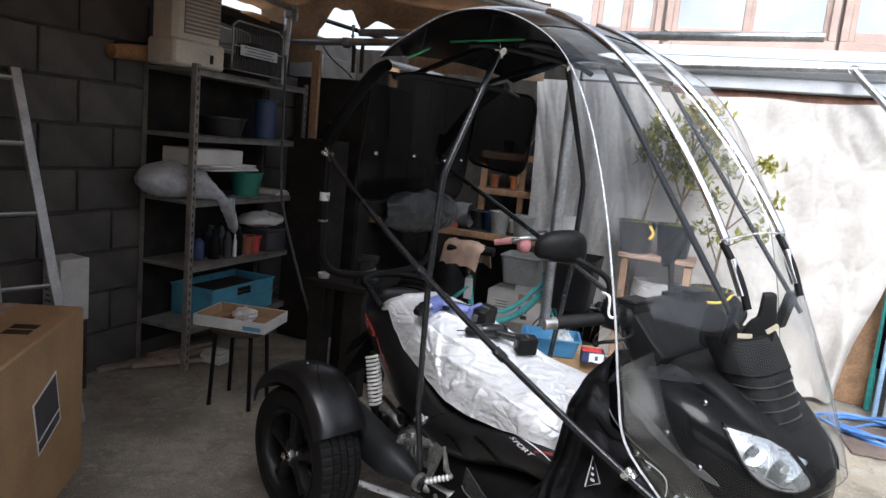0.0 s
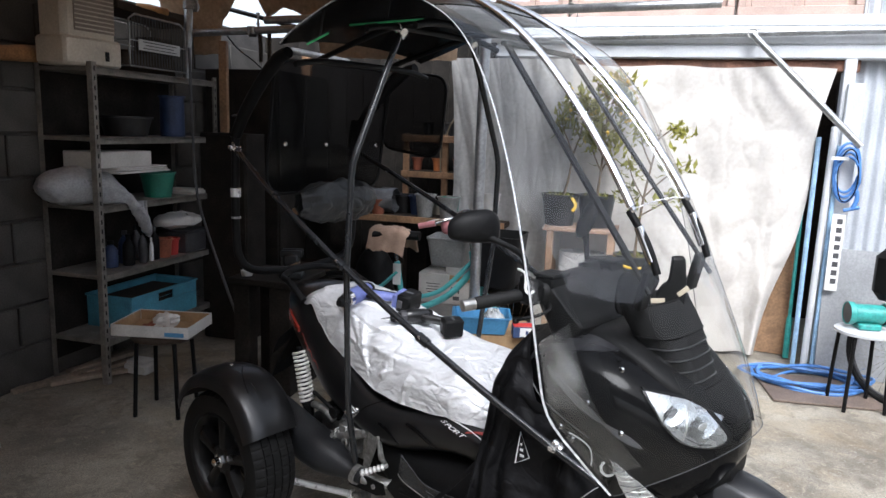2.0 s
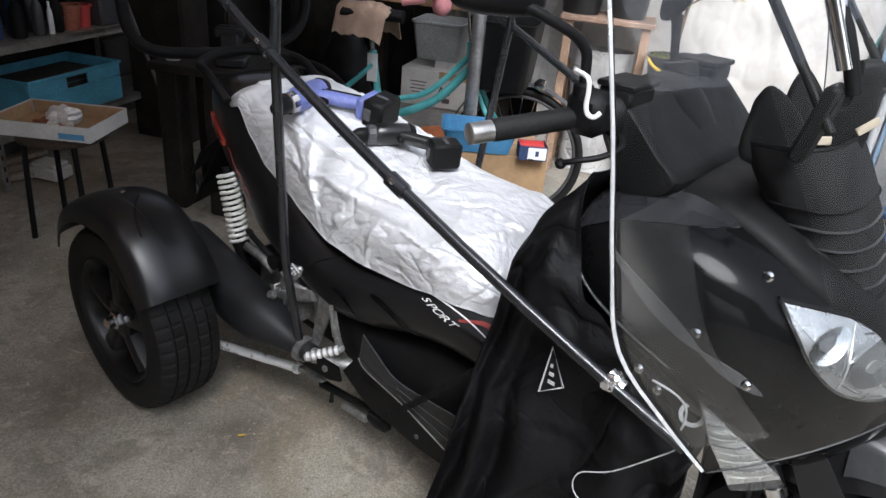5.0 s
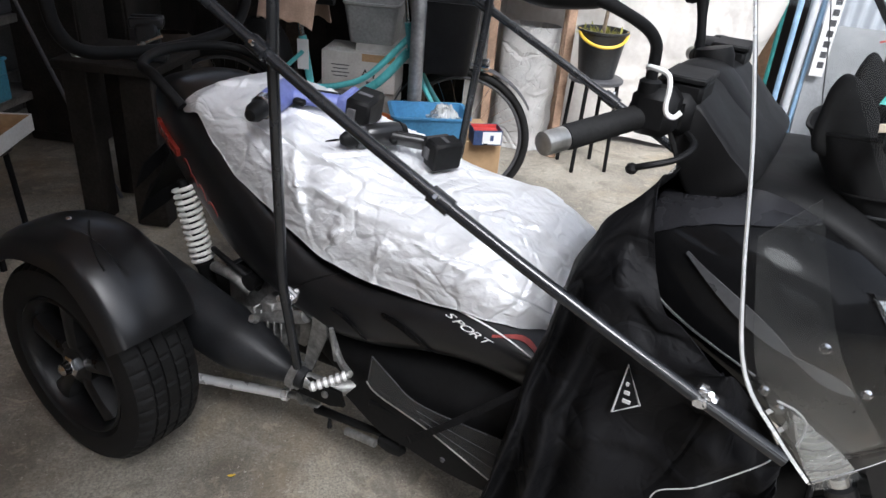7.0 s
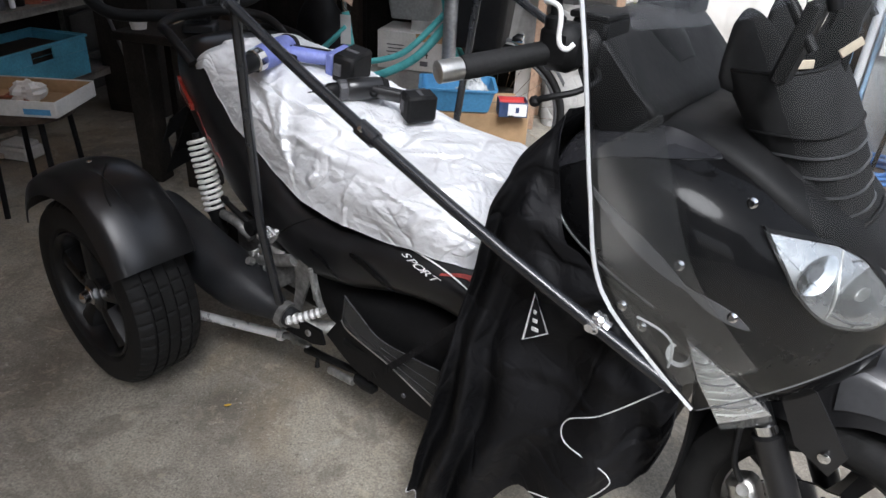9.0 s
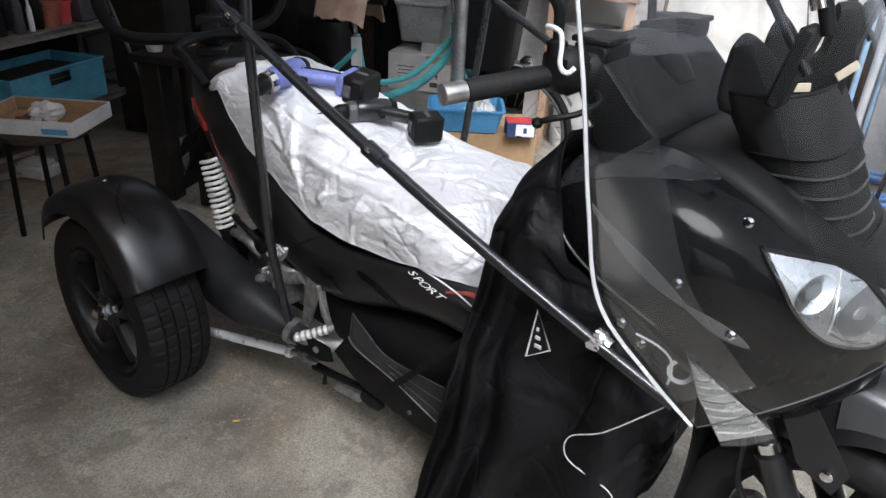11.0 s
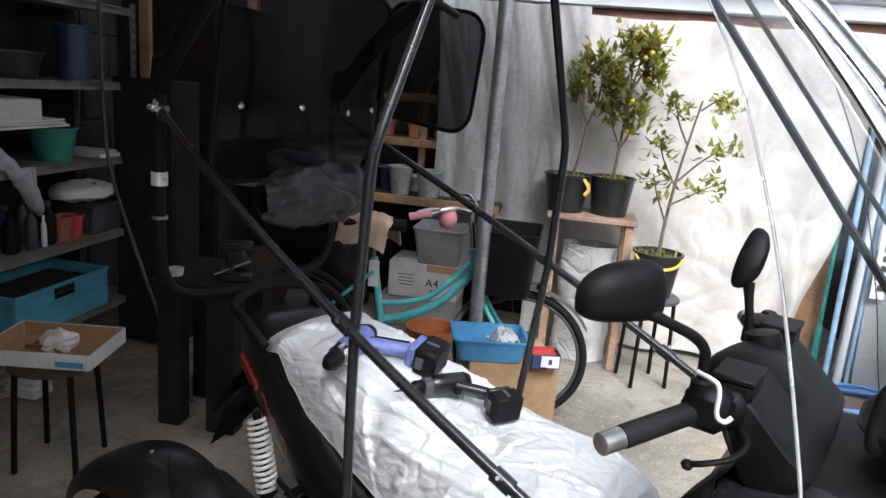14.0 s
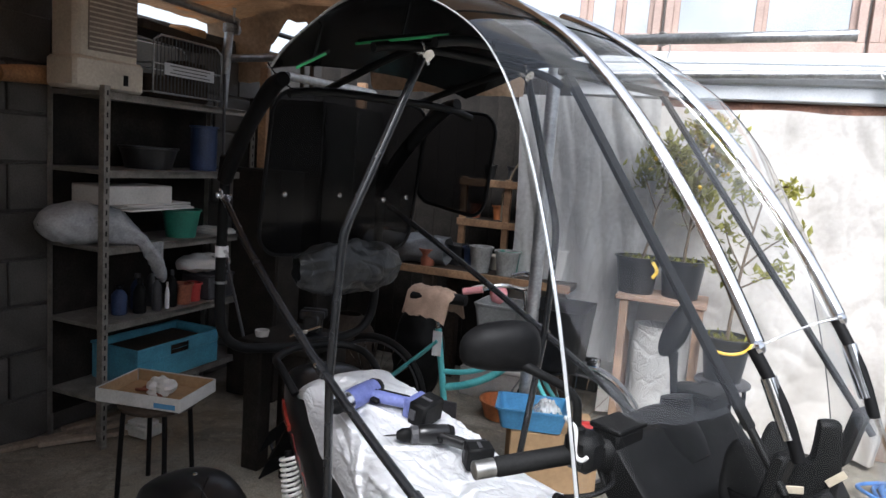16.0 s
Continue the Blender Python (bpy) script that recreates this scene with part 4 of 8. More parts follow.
# foot boards, clear kick plates, peg, stands
peg = part("foot_peg", Shape().tube([(0.593, -0.345, 0.364), (0.654, -0.285, 0.392)], 0.0085, 12), ALLOY, bike, "ribbed alloy foot peg")
for k in range(6):
    t = k / 5
    part("peg_rib", Shape().tube([(0.596 + 0.048 * t, -0.341 + 0.046 * t, 0.366 + 0.021 * t), (0.601 + 0.048 * t, -0.336 + 0.046 * t, 0.368 + 0.021 * t)], 0.0115, 12), RODM, peg)
part("peg_arm", Shape().tube([(0.654, -0.285, 0.392), (0.60, -0.25, 0.385), (0.55, -0.22, 0.42)], 0.009, 8, 4).tube([(0.585, -0.245, 0.375), (0.575, -0.25, 0.46)], 0.006, 8), ALLOY, bike)
for s in (-1, 1):
    def skirt(pts, thick):
        """A thin moulded skirt that bows a little along its length."""
        top, low = smooth([Vector(p) for p in pts[0]], 6), smooth([Vector(p) for p in pts[1]], 6)
        fn = lambda p, q: tuple(Vector((1, s, 1)) * top[round(p * (len(top) - 1))].lerp(low[round(p * (len(low) - 1))], q))
        return Shape().sheet(fn, len(top) - 1, 6, thick)
    rise = ((0.681, 0.240, 0.426), (0.735, 0.245, 0.398), (0.801, 0.250, 0.368), (0.915, 0.260, 0.376), (1.10, 0.275, 0.404))
    fall = ((0.672, 0.241, 0.356), (0.709, 0.250, 0.342), (0.837, 0.260, 0.325), (0.935, 0.266, 0.300), (1.10, 0.276, 0.256))
    hem = ((0.603, 0.228, 0.273), (0.708, 0.240, 0.231), (0.794, 0.246, 0.228), (0.913, 0.256, 0.226), (1.10, 0.262, 0.243))
    kp = part("kick_plate", skirt((rise, fall), 0.004), KICK, bike, "scuffed clear plastic kick plate")
    part("kick_plate_edge", Shape().tube([(u, s * v, w) for u, v, w in rise], 0.0016, 6, 5), BLADE, kp)
    part("kick_plate_edge", Shape().tube([(u, s * (v + 0.004), w) for u, v, w in fall], 0.0016, 6, 5), HANDLE, kp)
    part("kick_plate_edge", Shape().tube([(rise[0][0], s * rise[0][1], rise[0][2]), (fall[0][0], s * fall[0][1], fall[0][2])], 0.0014, 6), BLADE, kp)
    for f in (0.35, 0.68):
        part("kick_plate_rib", Shape().tube([(a[0] * (1 - f) + b[0] * f, s * (a[1] * (1 - f) + b[1] * f + 0.004), a[2] * (1 - f) + b[2] * f) for a, b in zip(rise[2:], fall[2:])], 0.0010, 5, 5), BLADE, kp)
    part("side_skirt", skirt((tuple((u - 0.004, v - 0.007, w + 0.004) for u, v, w in fall), hem), 0.006), MATB, bike, "matt black lower skirt")
    part("skirt_bolt", Shape().lathe([(0, 0.006), (0.003, 0.006), (0.004, 0.003)], pose(0.89, s * 0.263, 0.262) @ rot("X", -90 * s), n=10), DKGREY, bike)
    part("foot_board", Shape().box((0.9, s * 0.21, 0.30), (0.44, 0.08, 0.02), 0.006), MATB, bike)
part("hanger_plate", Shape().plate([(0.405, 0.262), (0.44, 0.285), (0.60, 0.288), (0.612, 0.252), (0.57, 0.236), (0.43, 0.226)], 0.008, Matrix.Translation((0, -0.245, 0))), MATB, bike)
for u, w in ((0.470, 0.248), (0.558, 0.266)):
    part("hanger_bolt", Shape().lathe([(0, 0.009), (0.005, 0.009), (0.007, 0.005)], pose(u, -0.250, w) @ rot("X", 90), n=10), ALLOY, bike)
part("track_rod_end", Shape().tube([(0.40, -0.206, 0.156), (0.495, -0.198, 0.163)], 0.006, 10).box((0.478, -0.20, 0.160), (0.05, 0.018, 0.018), 0.004), ALLOY, bike)
part("side_stand", Shape().tube([(0.49, -0.20, 0.152), (0.60, -0.212, 0.178), (0.71, -0.222, 0.204)], [0.013, 0.010, 0.009], 10, 3), MATB, bike)
part("stand_knob", Shape().tube([(0.535, -0.205, 0.155), (0.54, -0.212, 0.125)], [0.004, 0.007], 8), MATB, bike)
part("centre_stand", Shape().tube([(0.600, -0.222, 0.154), (0.690, -0.226, 0.166)], 0.010, 10), ALLOY, bike)
part("stand_foot", Shape().loft([superring(u, h, 0.19 + z, 0.19 - z, n=16) for u, h, z in ((0.700, 0.004, 0.004), (0.705, 0.012, 0.014), (0.735, 0.016, 0.019), (0.765, 0.014, 0.016), (0.775, 0.004, 0.004))]).tube([(0.73, 0.0, 0.19), (0.73, 0.10, 0.20)], 0.006, 6), MATB, bike).location = (0, -0.228, 0)
part("strap", Shape().sheet(lambda s, t: (0.785 + 0.33 * s, -0.272 - 0.03 * s - 0.01 * math.sin(s * math.pi), 0.262 + 0.37 * s ** 1.08 + 0.022 * (t - 0.5)), 20, 2, 0.002), CLOTH, bike, "black webbing strap")

# front bodywork
nose_t = [(1.165, 0.235, 0.93, 0.80), (1.20, 0.272, 0.962, 0.74), (1.27, 0.292, 0.982, 0.70), (1.36, 0.298, 0.988, 0.655), (1.45, 0.284, 0.962, 0.595), (1.53, 0.250, 0.918, 0.552), (1.60, 0.208, 0.872, 0.568), (1.655, 0.152, 0.832, 0.62), (1.682, 0.105, 0.80, 0.66), (1.70, 0.05, 0.765, 0.70)]
part("front_cowl", Shape().loft(rings(nose_t, 6, e=3.4, n=56, low=0.9)), GLOSSB, bike, "gloss black front cowling with two headlamps")
NOSE = list(zip(smooth([Vector((r[0], r[1], r[2])) for r in nose_t], 6), smooth([Vector((r[3], 0, 0)) for r in nose_t], 6)))
def on_nose(u, w, s=-1, lift=0.003):
    for (a, ab), (b, bb) in zip(NOSE, NOSE[1:]):
        if a.x <= u <= b.x:
            t = (u - a.x) / (b.x - a.x)
            hw, top, bot = a.y + (b.y - a.y) * t, a.z + (b.z - a.z) * t, ab.x + (bb.x - ab.x) * t
            z = max(-0.985, min(0.985, (w - (top + bot) / 2) / ((top - bot) / 2)))
            x = (1 - abs(z) ** 3.4) ** (1 / 3.4)
            return (u, s * (hw * x * (1 if z > 0 else 1 - 0.1 * abs(z) ** 1.7) + lift), w)
    return (u, s * 0.05, w)
LAMP = smooth([Vector((u, w, 0)) for u, w in ((1.508, 0.890), (1.512, 0.889), (1.564, 0.876), (1.608, 0.858), (1.656, 0.820), (1.684, 0.776), (1.663, 0.760), (1.614, 0.773), (1.571, 0.811), (1.545, 0.845))], 5, True)
def lamp_piece(name, material, owner, s, k=1.0, shift=(0.0, 0.0), squash=1.0, lift=0.002, bow=0.0, thick=0.003, label="", ring=None):
    """A lamp-shaped piece of the headlamp, scaled about a centre; a ring keeps only its border."""
    c = Vector((1.603, 0.820, 0))
    def fn(p, q):
        r = q if ring is None else ring + (1 - ring) * q
        i = p * len(LAMP)
        a = LAMP[int(i) % len(LAMP)].lerp(LAMP[(int(i) + 1) % len(LAMP)], i - int(i))
        d = (a - c) * (k * r)
        u, w = c.x + d.x * squash + shift[0], c.y + d.y + shift[1]
        return on_nose(u, w, s, lift + bow * (1 - r * r))
    return part(name, Shape().sheet(fn, 60, 8, thick), material, owner, label)
for s in (-1, 1):
    hl = lamp_piece("headlamp", REFLECT, bike, s, 0.98, lift=0.002, thick=0.003, label="clear headlamp with a bright reflector")
    lamp_piece("bezel", MATB, hl, s, 1.05, lift=0.003, thick=0.008, ring=0.93)
    def lamp_disc(name, material, u0, w0, r, lift, dish, ring=0.0):
        fn = lambda p, q: on_nose(u0 + r * 0.8 * (ring + (1 - ring) * q) * math.cos(6.2832 * p), w0 + r * (ring + (1 - ring) * q) * math.sin(6.2832 * p), s, lift + dish * (ring + (1 - ring) * q) ** 2)
        part(name, Shape().sheet(fn, 32, 6, 0.002), material, hl)
    lamp_disc("reflector_bowl", CHROME, 1.640, 0.812, 0.030, 0.003, 0.006)
    lamp_disc("reflector_bowl", CHROME, 1.583, 0.838, 0.024, 0.003, 0.006)
    lamp_disc("bulb_shade", DKGREY, 1.579, 0.842, 0.010, 0.006, 0.0)
    lamp_disc("bulb_shade", HANDLE, 1.640, 0.812, 0.008, 0.007, 0.0)
    part("reflector_ridge", Shape().tube([on_nose(u, w, s, 0.007) for u, w in ((1.597, 0.862), (1.607, 0.835), (1.613, 0.805), (1.611, 0.780))], 0.0022, 6, 3), HANDLE, hl)
    part("reflector_ridge", Shape().tube([on_nose(u, w, s, 0.007) for u, w in ((1.612, 0.850), (1.635, 0.842), (1.655, 0.822))], 0.0018, 6, 3), DKGREY, hl)
    part("reflector_ridge", Shape().tube([on_nose(u, w, s, 0.007) for u, w in ((1.615, 0.787), (1.640, 0.772), (1.662, 0.768))], 0.0018, 6, 3), DKGREY, hl)
    lamp_piece("lens", LENS, hl, s, 1.0, lift=0.010, bow=0.012, thick=0.002)
    # turn indicator set in the chin, its face turned outwards
    TIP, FRONT, FOOT, BACK_ = Vector((1.464, s * 0.288, 0.706)), Vector((1.588, s * 0.178, 0.570)), Vector((1.526, s * 0.236, 0.554)), Vector((1.487, s * 0.272, 0.640))
    def face(p, q, lift=0.0):
        low = TIP.lerp(BACK_, p * 2) if p < 0.5 else BACK_.lerp(FOOT, p * 2 - 1)
        high = TIP.lerp(FRONT, p) + Vector((0.006, s * 0.008, 0.008)) * math.sin(p * math.pi)
        c = low.lerp(high, q)
        out = Vector((0.6, s * 0.8, 0.0))
        return c + out * (lift + 0.006 * math.sin(q * math.pi) * min(1, p * 3))
    ind = part("indicator", Shape().loft([[face(k / 12, 0, -0.002), face(k / 12, 1, -0.002), face(k / 12, 1, -0.06), face(k / 12, 0, -0.06)] for k in range(13)]), REFLECT, bike, "clear ribbed turn indicator")
    part("lens", Shape().sheet(lambda p, q: face(p, q, 0.008), 14, 8, 0.002), LENS, ind)
    for k in range(9):
        t = 0.10 + 0.095 * k
        part("rib", Shape().tube([face(t, 0.04, 0.003), face(t + 0.01, 0.35, 0.003), face(t + 0.02, 0.65, 0.003), face(t + 0.02, 0.96, 0.003)], 0.0017, 5), DKGREY if k % 3 == 1 else HANDLE, ind)
    seam = lambda u: curve1([(1.185, 0.895), (1.217, 0.918), (1.25, 0.935), (1.29, 0.948), (1.338, 0.957), (1.382, 0.9615), (1.43, 0.963)], u)
    crown = lambda u: curve1([(r[0], r[2]) for r in nose_t], u)
    part("cowl_ledge", Shape().sheet(lambda p, q: on_nose(1.19 + 0.225 * p, seam(1.19 + 0.225 * p) + (crown(1.19 + 0.225 * p) - seam(1.19 + 0.225 * p)) * 0.93 * q, s, 0.003), 24, 8, 0.003), LEDGE, bike, "dull black ledge along the top of the cowling")
    part("cowl_seam", Shape().tube([on_nose(u, w, s, 0.001) for u, w in ((1.185, 0.892), (1.217, 0.918), (1.25, 0.935), (1.29, 0.948), (1.338, 0.957), (1.382, 0.961), (1.415, 0.962))], 0.0014, 6, 4), GREYP, bike)
    part("cowl_seam", Shape().tube([on_nose(u, w, s, 0.001) for u, w in ((1.185, 0.90), (1.20, 0.86), (1.235, 0.82), (1.30, 0.785), (1.40, 0.745))], 0.0022, 6, 4), GREYP, bike)
    def blade(p0, p1, wid):
        def fn(p, q):
            h = (q - 0.5) * wid * math.sin(math.pi * min(1, 0.04 + 0.95 * p ** 1.4)) ** 0.8
            return on_nose(p0[0] + (p1[0] - p0[0]) * p + h * 0.5, p0[1] + (p1[1] - p0[1]) * p + h, s, 0.003)
        part("cowl_blade", Shape().sheet(fn, 16, 4, 0.003), BLADE, bike, "silver-grey blade-shaped trim")
    blade((1.262, 0.905), (1.440, 0.795), 0.021)
    blade((1.432, 0.800), (1.530, 0.748), 0.017)
mask_t = [(1.27, 0.17, 0.99, 0.90), (1.36, 0.185, 1.002, 0.88), (1.45, 0.188, 0.98, 0.85), (1.53, 0.178, 0.936, 0.80), (1.60, 0.145, 0.888, 0.75), (1.655, 0.095, 0.846, 0.72), (1.688, 0.045, 0.806, 0.70)]
mask = part("centre_panel", Shape().loft(rings(mask_t, 5, e=4.5, n=40)), MATB, bike, "matt black ribbed panel between the headlamps")
for k in range(6):
    u = 1.40 + 0.042 * k
    w = curve1([(r[0], r[2]) for r in mask_t], u)
    hw = curve1([(r[0], r[1]) for r in mask_t], u) * 0.86
    part("panel_rib", Shape().tube([(u - 0.012, -hw, w - 0.010), (u, -hw * 0.5, w - 0.001), (u + 0.004, 0, w), (u, hw * 0.5, w - 0.001), (u - 0.012, hw, w - 0.010)], 0.004, 6, 3), MATB, mask)
part("nose_badge", Shape().lathe([(0, 0.021), (0.002, 0.021), (0.002, 0.014), (0, 0.014)], Matrix.Translation(on_nose(1.447, 0.668, -1, 0.006)) @ rot("Z", 20) @ rot("X", 75), n=24, closed=True), PIPING, bike, "round grey badge outline")
part("chin", Shape().loft(rings([(1.50, 0.16, 0.63, 0.56), (1.60, 0.13, 0.64, 0.57), (1.69, 0.06, 0.70, 0.64)], 4)), MATB, bike)

# dash, instruments, pouch behind the screen
part("dash", Shape().loft(rings([(1.22, 0.20, 0.965, 0.88), (1.30, 0.215, 0.975, 0.88), (1.40, 0.2, 0.975, 0.88), (1.48, 0.165, 0.975, 0.88), (1.55, 0.11, 0.955, 0.88)], 4, e=2.4)), MATB, bike, "matt black dashboard hood")
def oval(w, k, n=36):
    """The pouch's outline at a height."""
    out = []
    for i in range(n):
        t = 2 * math.pi * i / n
        c, q = math.cos(t), math.sin(t)
        out.append(Vector((1.442 + 0.66 * (1.054 - w) + 0.075 * k * math.copysign(abs(c) ** 0.7, c), -0.026 + 0.120 * k * math.copysign(abs(q) ** 0.7, q), w + 0.012 * c)))
    return out
dp = part("dash_pouch", Shape().loft([oval(w, k) for w, k in ((0.80, 0.36), (0.828, 0.46), (0.832, 0.50), (0.856, 0.55), (0.860, 0.59), (0.884, 0.63), (0.888, 0.67), (0.912, 0.71), (0.916, 0.75), (0.940, 0.79), (0.944, 0.83), (0.968, 0.86), (0.972, 0.90), (0.996, 0.925), (1.0, 0.97), (1.04, 1.0), (1.076, 1.0), (1.080, 0.97), (1.080, 0.92), (1.04, 0.91))]), POUCH, bike, "black fabric pouch with pleats on the dashboard")
part("rim_cord", Shape().tube(oval(1.080, 0.985), 0.003, 6, closed=True), MATB, dp)
part("hem_cord", Shape().tube(oval(1.0, 0.975), 0.0022, 6, closed=True), MATB, dp)
for w, k in ((0.972, 0.905), (0.944, 0.835), (0.916, 0.755), (0.888, 0.675), (0.860, 0.595)):
    part("pleat_edge", Shape().tube(oval(w, k), 0.0022, 5, closed=True), GREYP, dp)
LINE = Matrix.Translation((1.385, -0.14, 1.075)) @ rot("Z", 37.5)
def tongue(pts, depth, thick):
    """A padded fabric tongue standing in the pouch, rounded at its rim."""
    ring = smooth([Vector((x, 0, z)) for x, z in pts], 4, True)
    c = sum(ring, Vector()) / len(ring)
    return Shape().loft([[LINE @ (c + (p - c) * k + Vector((0, depth + y, 0))) for p in ring] for y, k in ((-thick, 0.84), (-thick * 0.8, 0.94), (-thick * 0.3, 1.0), (thick * 0.3, 1.0), (thick * 0.8, 0.94), (thick, 0.84))])
part("pouch_flap", tongue(((-0.004, -0.03), (-0.009, 0.045), (-0.002, 0.072), (0.008, 0.083), (0.022, 0.08), (0.042, 0.066), (0.064, 0.044), (0.081, 0.018), (0.079, -0.03)), 0.015, 0.010), POUCH, dp)
part("pouch_flap", tongue(((0.052, -0.03), (0.056, 0.06), (0.061, 0.09), (0.070, 0.106), (0.080, 0.102), (0.097, 0.084), (0.109, 0.068), (0.110, 0.05), (0.101, 0.024), (0.095, -0.03)), 0.058, 0.010), POUCH, dp)
part("pouch_flap", tongue(((0.093, -0.03), (0.101, 0.026), (0.114, 0.051), (0.129, 0.066), (0.133, 0.12), (0.136, 0.13), (0.164, 0.13), (0.171, 0.10), (0.176, 0.058), (0.176, 0.03), (0.166, -0.03)), 0.030, 0.012), MATB, dp)
for x0, z0, x1, z1 in ((0.070, 0.008, 0.119, 0.012), (0.152, 0.028, 0.178, 0.050), (0.039, 0.009, 0.050, 0.012)):
    p, q = Vector((x0, 0, z0)), Vector((x1, 0, z1))
    part("cream_band", Shape().box((0, 0, 0), ((q - p).length, 0.004, 0.013), 0.001, LINE @ Matrix.Translation((p + q) / 2 + Vector((0, 0.012, 0))) @ rot("Y", -math.degrees(math.atan2(z1 - z0, x1 - x0)))), CREAM, dp, "cream reflective band")

# handlebar
bar = part("handlebar", Shape().tube([(1.10, -0.35, 1.055), (1.155, -0.22, 1.072), (1.19, -0.1, 1.05), (1.19, 0.1, 1.05), (1.155, 0.22, 1.072), (1.10, 0.35, 1.055)], 0.011, 10, 5), MATB, bike)
def bar_cover():
    prof = smooth([Vector(p) for p in ((1.172, 0, 1.085), (1.203, 0, 1.105), (1.243, 0, 1.072), (1.280, 0, 1.036), (1.318, 0, 1.0), (1.285, 0, 0.962), (1.225, 0, 0.955), (1.19, 0, 1.02))], 4, True)
    c = Vector((1.24, 0, 1.03))
    return Shape().loft([[c + (p - c) * k + Vector((0, v, 0)) for p in prof] for v, k in ((-0.212, 0.80), (-0.208, 0.90), (-0.195, 0.97), (-0.16, 1.0), (0.0, 1.05), (0.16, 1.0), (0.195, 0.97), (0.208, 0.9), (0.212, 0.8))])
part("handlebar_cover", bar_cover(), MATB, bike, "matt black handlebar cover")
part("key_switch", Shape().lathe([(0, 0.030), (0.05, 0.034), (0.065, 0.030), (0.066, 0.018)], pose(1.185, 0.06, 1.07, 0, -14, 0), n=24), MATB, bike)
part("key_ring", Shape().lathe([(0, 0.014), (0.003, 0.014), (0.004, 0.010), (0.001, 0.009)], pose(1.158, 0.06, 1.105, 0, -80, 0), n=20), HANDLE, bike)
part("instrument_pod", Shape().loft(rings([(1.105, 0.05, 1.085, 1.0), (1.15, 0.085, 1.118, 0.99), (1.21, 0.09, 1.112, 0.98), (1.27, 0.07, 1.05, 0.97)], 4)), MATB, bike)
part("reservoir", Shape().lathe([(0, 0.032), (0.035, 0.034), (0.037, 0.036), (0.05, 0.036), (0.053, 0.03)], pose(1.145, 0.175, 1.075, 4, 6), n=20), MATB, bike)
for s in (-1, 1):
    g0, g1 = Vector((1.083, s * 0.385, 1.058)), Vector((1.145, s * 0.245, 1.072))
    gr = part("grip", Shape().tube([g0, g0.lerp(g1, 0.04), g0.lerp(g1, 0.96), g1], [0.0165, 0.018, 0.018, 0.02], 18), RUBBER, bike, "black rubber grip")
    part("bar_end", Shape().tube([g0 + (g0 - g1).normalized() * 0.04, g0 + (g0 - g1).normalized() * 0.038, g0 + (g0 - g1).normalized() * 0.002], [0.013, 0.0165, 0.0165], 18), HANDLE, gr, "bare metal bar end")
    part("grip_flange", Shape().tube([g1, g1.lerp(g0, -0.06)], 0.028, 20), MATB, gr)
    part("switch_block", Shape().box((1.16, s * 0.235, 1.082), (0.066, 0.06, 0.07), 0.014).box((1.18, s * 0.195, 1.078), (0.06, 0.06, 0.062), 0.012), MATB, bike)
    part("stem_boss", Shape().lathe([(0, 0.016), (0.018, 0.016), (0.022, 0.011)], pose(1.147, s * 0.245, 1.105), n=16), MATB, bike)
    lv = Shape().tube([(1.195, s * 0.20, 1.055), (1.225, s * 0.235, 1.045), (1.215, s * 0.275, 1.032), (1.185, s * 0.30, 1.022), (1.162, s * 0.30, 1.012)] if s < 0 else [(1.195, 0.20, 1.055), (1.215, 0.24, 1.035), (1.20, 0.34, 1.02)], 0.005, 8, 5)
    le = part("brake_lever", lv, MATB, bike)
    part("lever_ball", Shape().lathe([(-0.009, 0.001), (-0.006, 0.007), (0, 0.0095), (0.006, 0.007), (0.009, 0.001)], pose(1.160, s * 0.30, 1.010) if s < 0 else pose(1.2, 0.34, 1.02), n=14), MATB, le)
    part("master_cylinder", Shape().box((1.185, s * 0.17, 1.108), (0.06, 0.085, 0.032), 0.006).box((1.185, s * 0.17, 1.127), (0.066, 0.092, 0.010), 0.004), MATB, bike)
    # mirror
    stem = [(1.147, s * 0.245, 1.09), (1.147, s * 0.248, 1.15), (1.145, s * 0.256, 1.178), (1.13, s * 0.276, 1.20), (1.098, s * 0.312, 1.222), (1.068, s * 0.330, 1.236)] if s < 0 else [(1.142, 0.115, 1.06), (1.136, 0.115, 1.12), (1.126, 0.12, 1.17), (1.118, 0.125, 1.205)]
    ms = part("mirror", Shape().tube(stem, [0.0085] * (len(stem) - 1) + [0.012], 12, 5), MATB, bike, "black oval mirror on a stem")
    cen = Vector((1.035, -0.345, 1.255)) if s < 0 else Vector((1.100, 0.143, 1.250))
    axr = Vector((0.55, 0.83, 0.05)).normalized() if s < 0 else Vector((0.12, 0.42, 0.90)).normalized()
    face = Vector((-0.83, 0.55, 0.0)).normalized() if s < 0 else Vector((-0.98, 0.2, 0.04)).normalized()
    upv = face.cross(axr).normalized()
    if upv.z < 0:
        upv = -upv
    rg = []
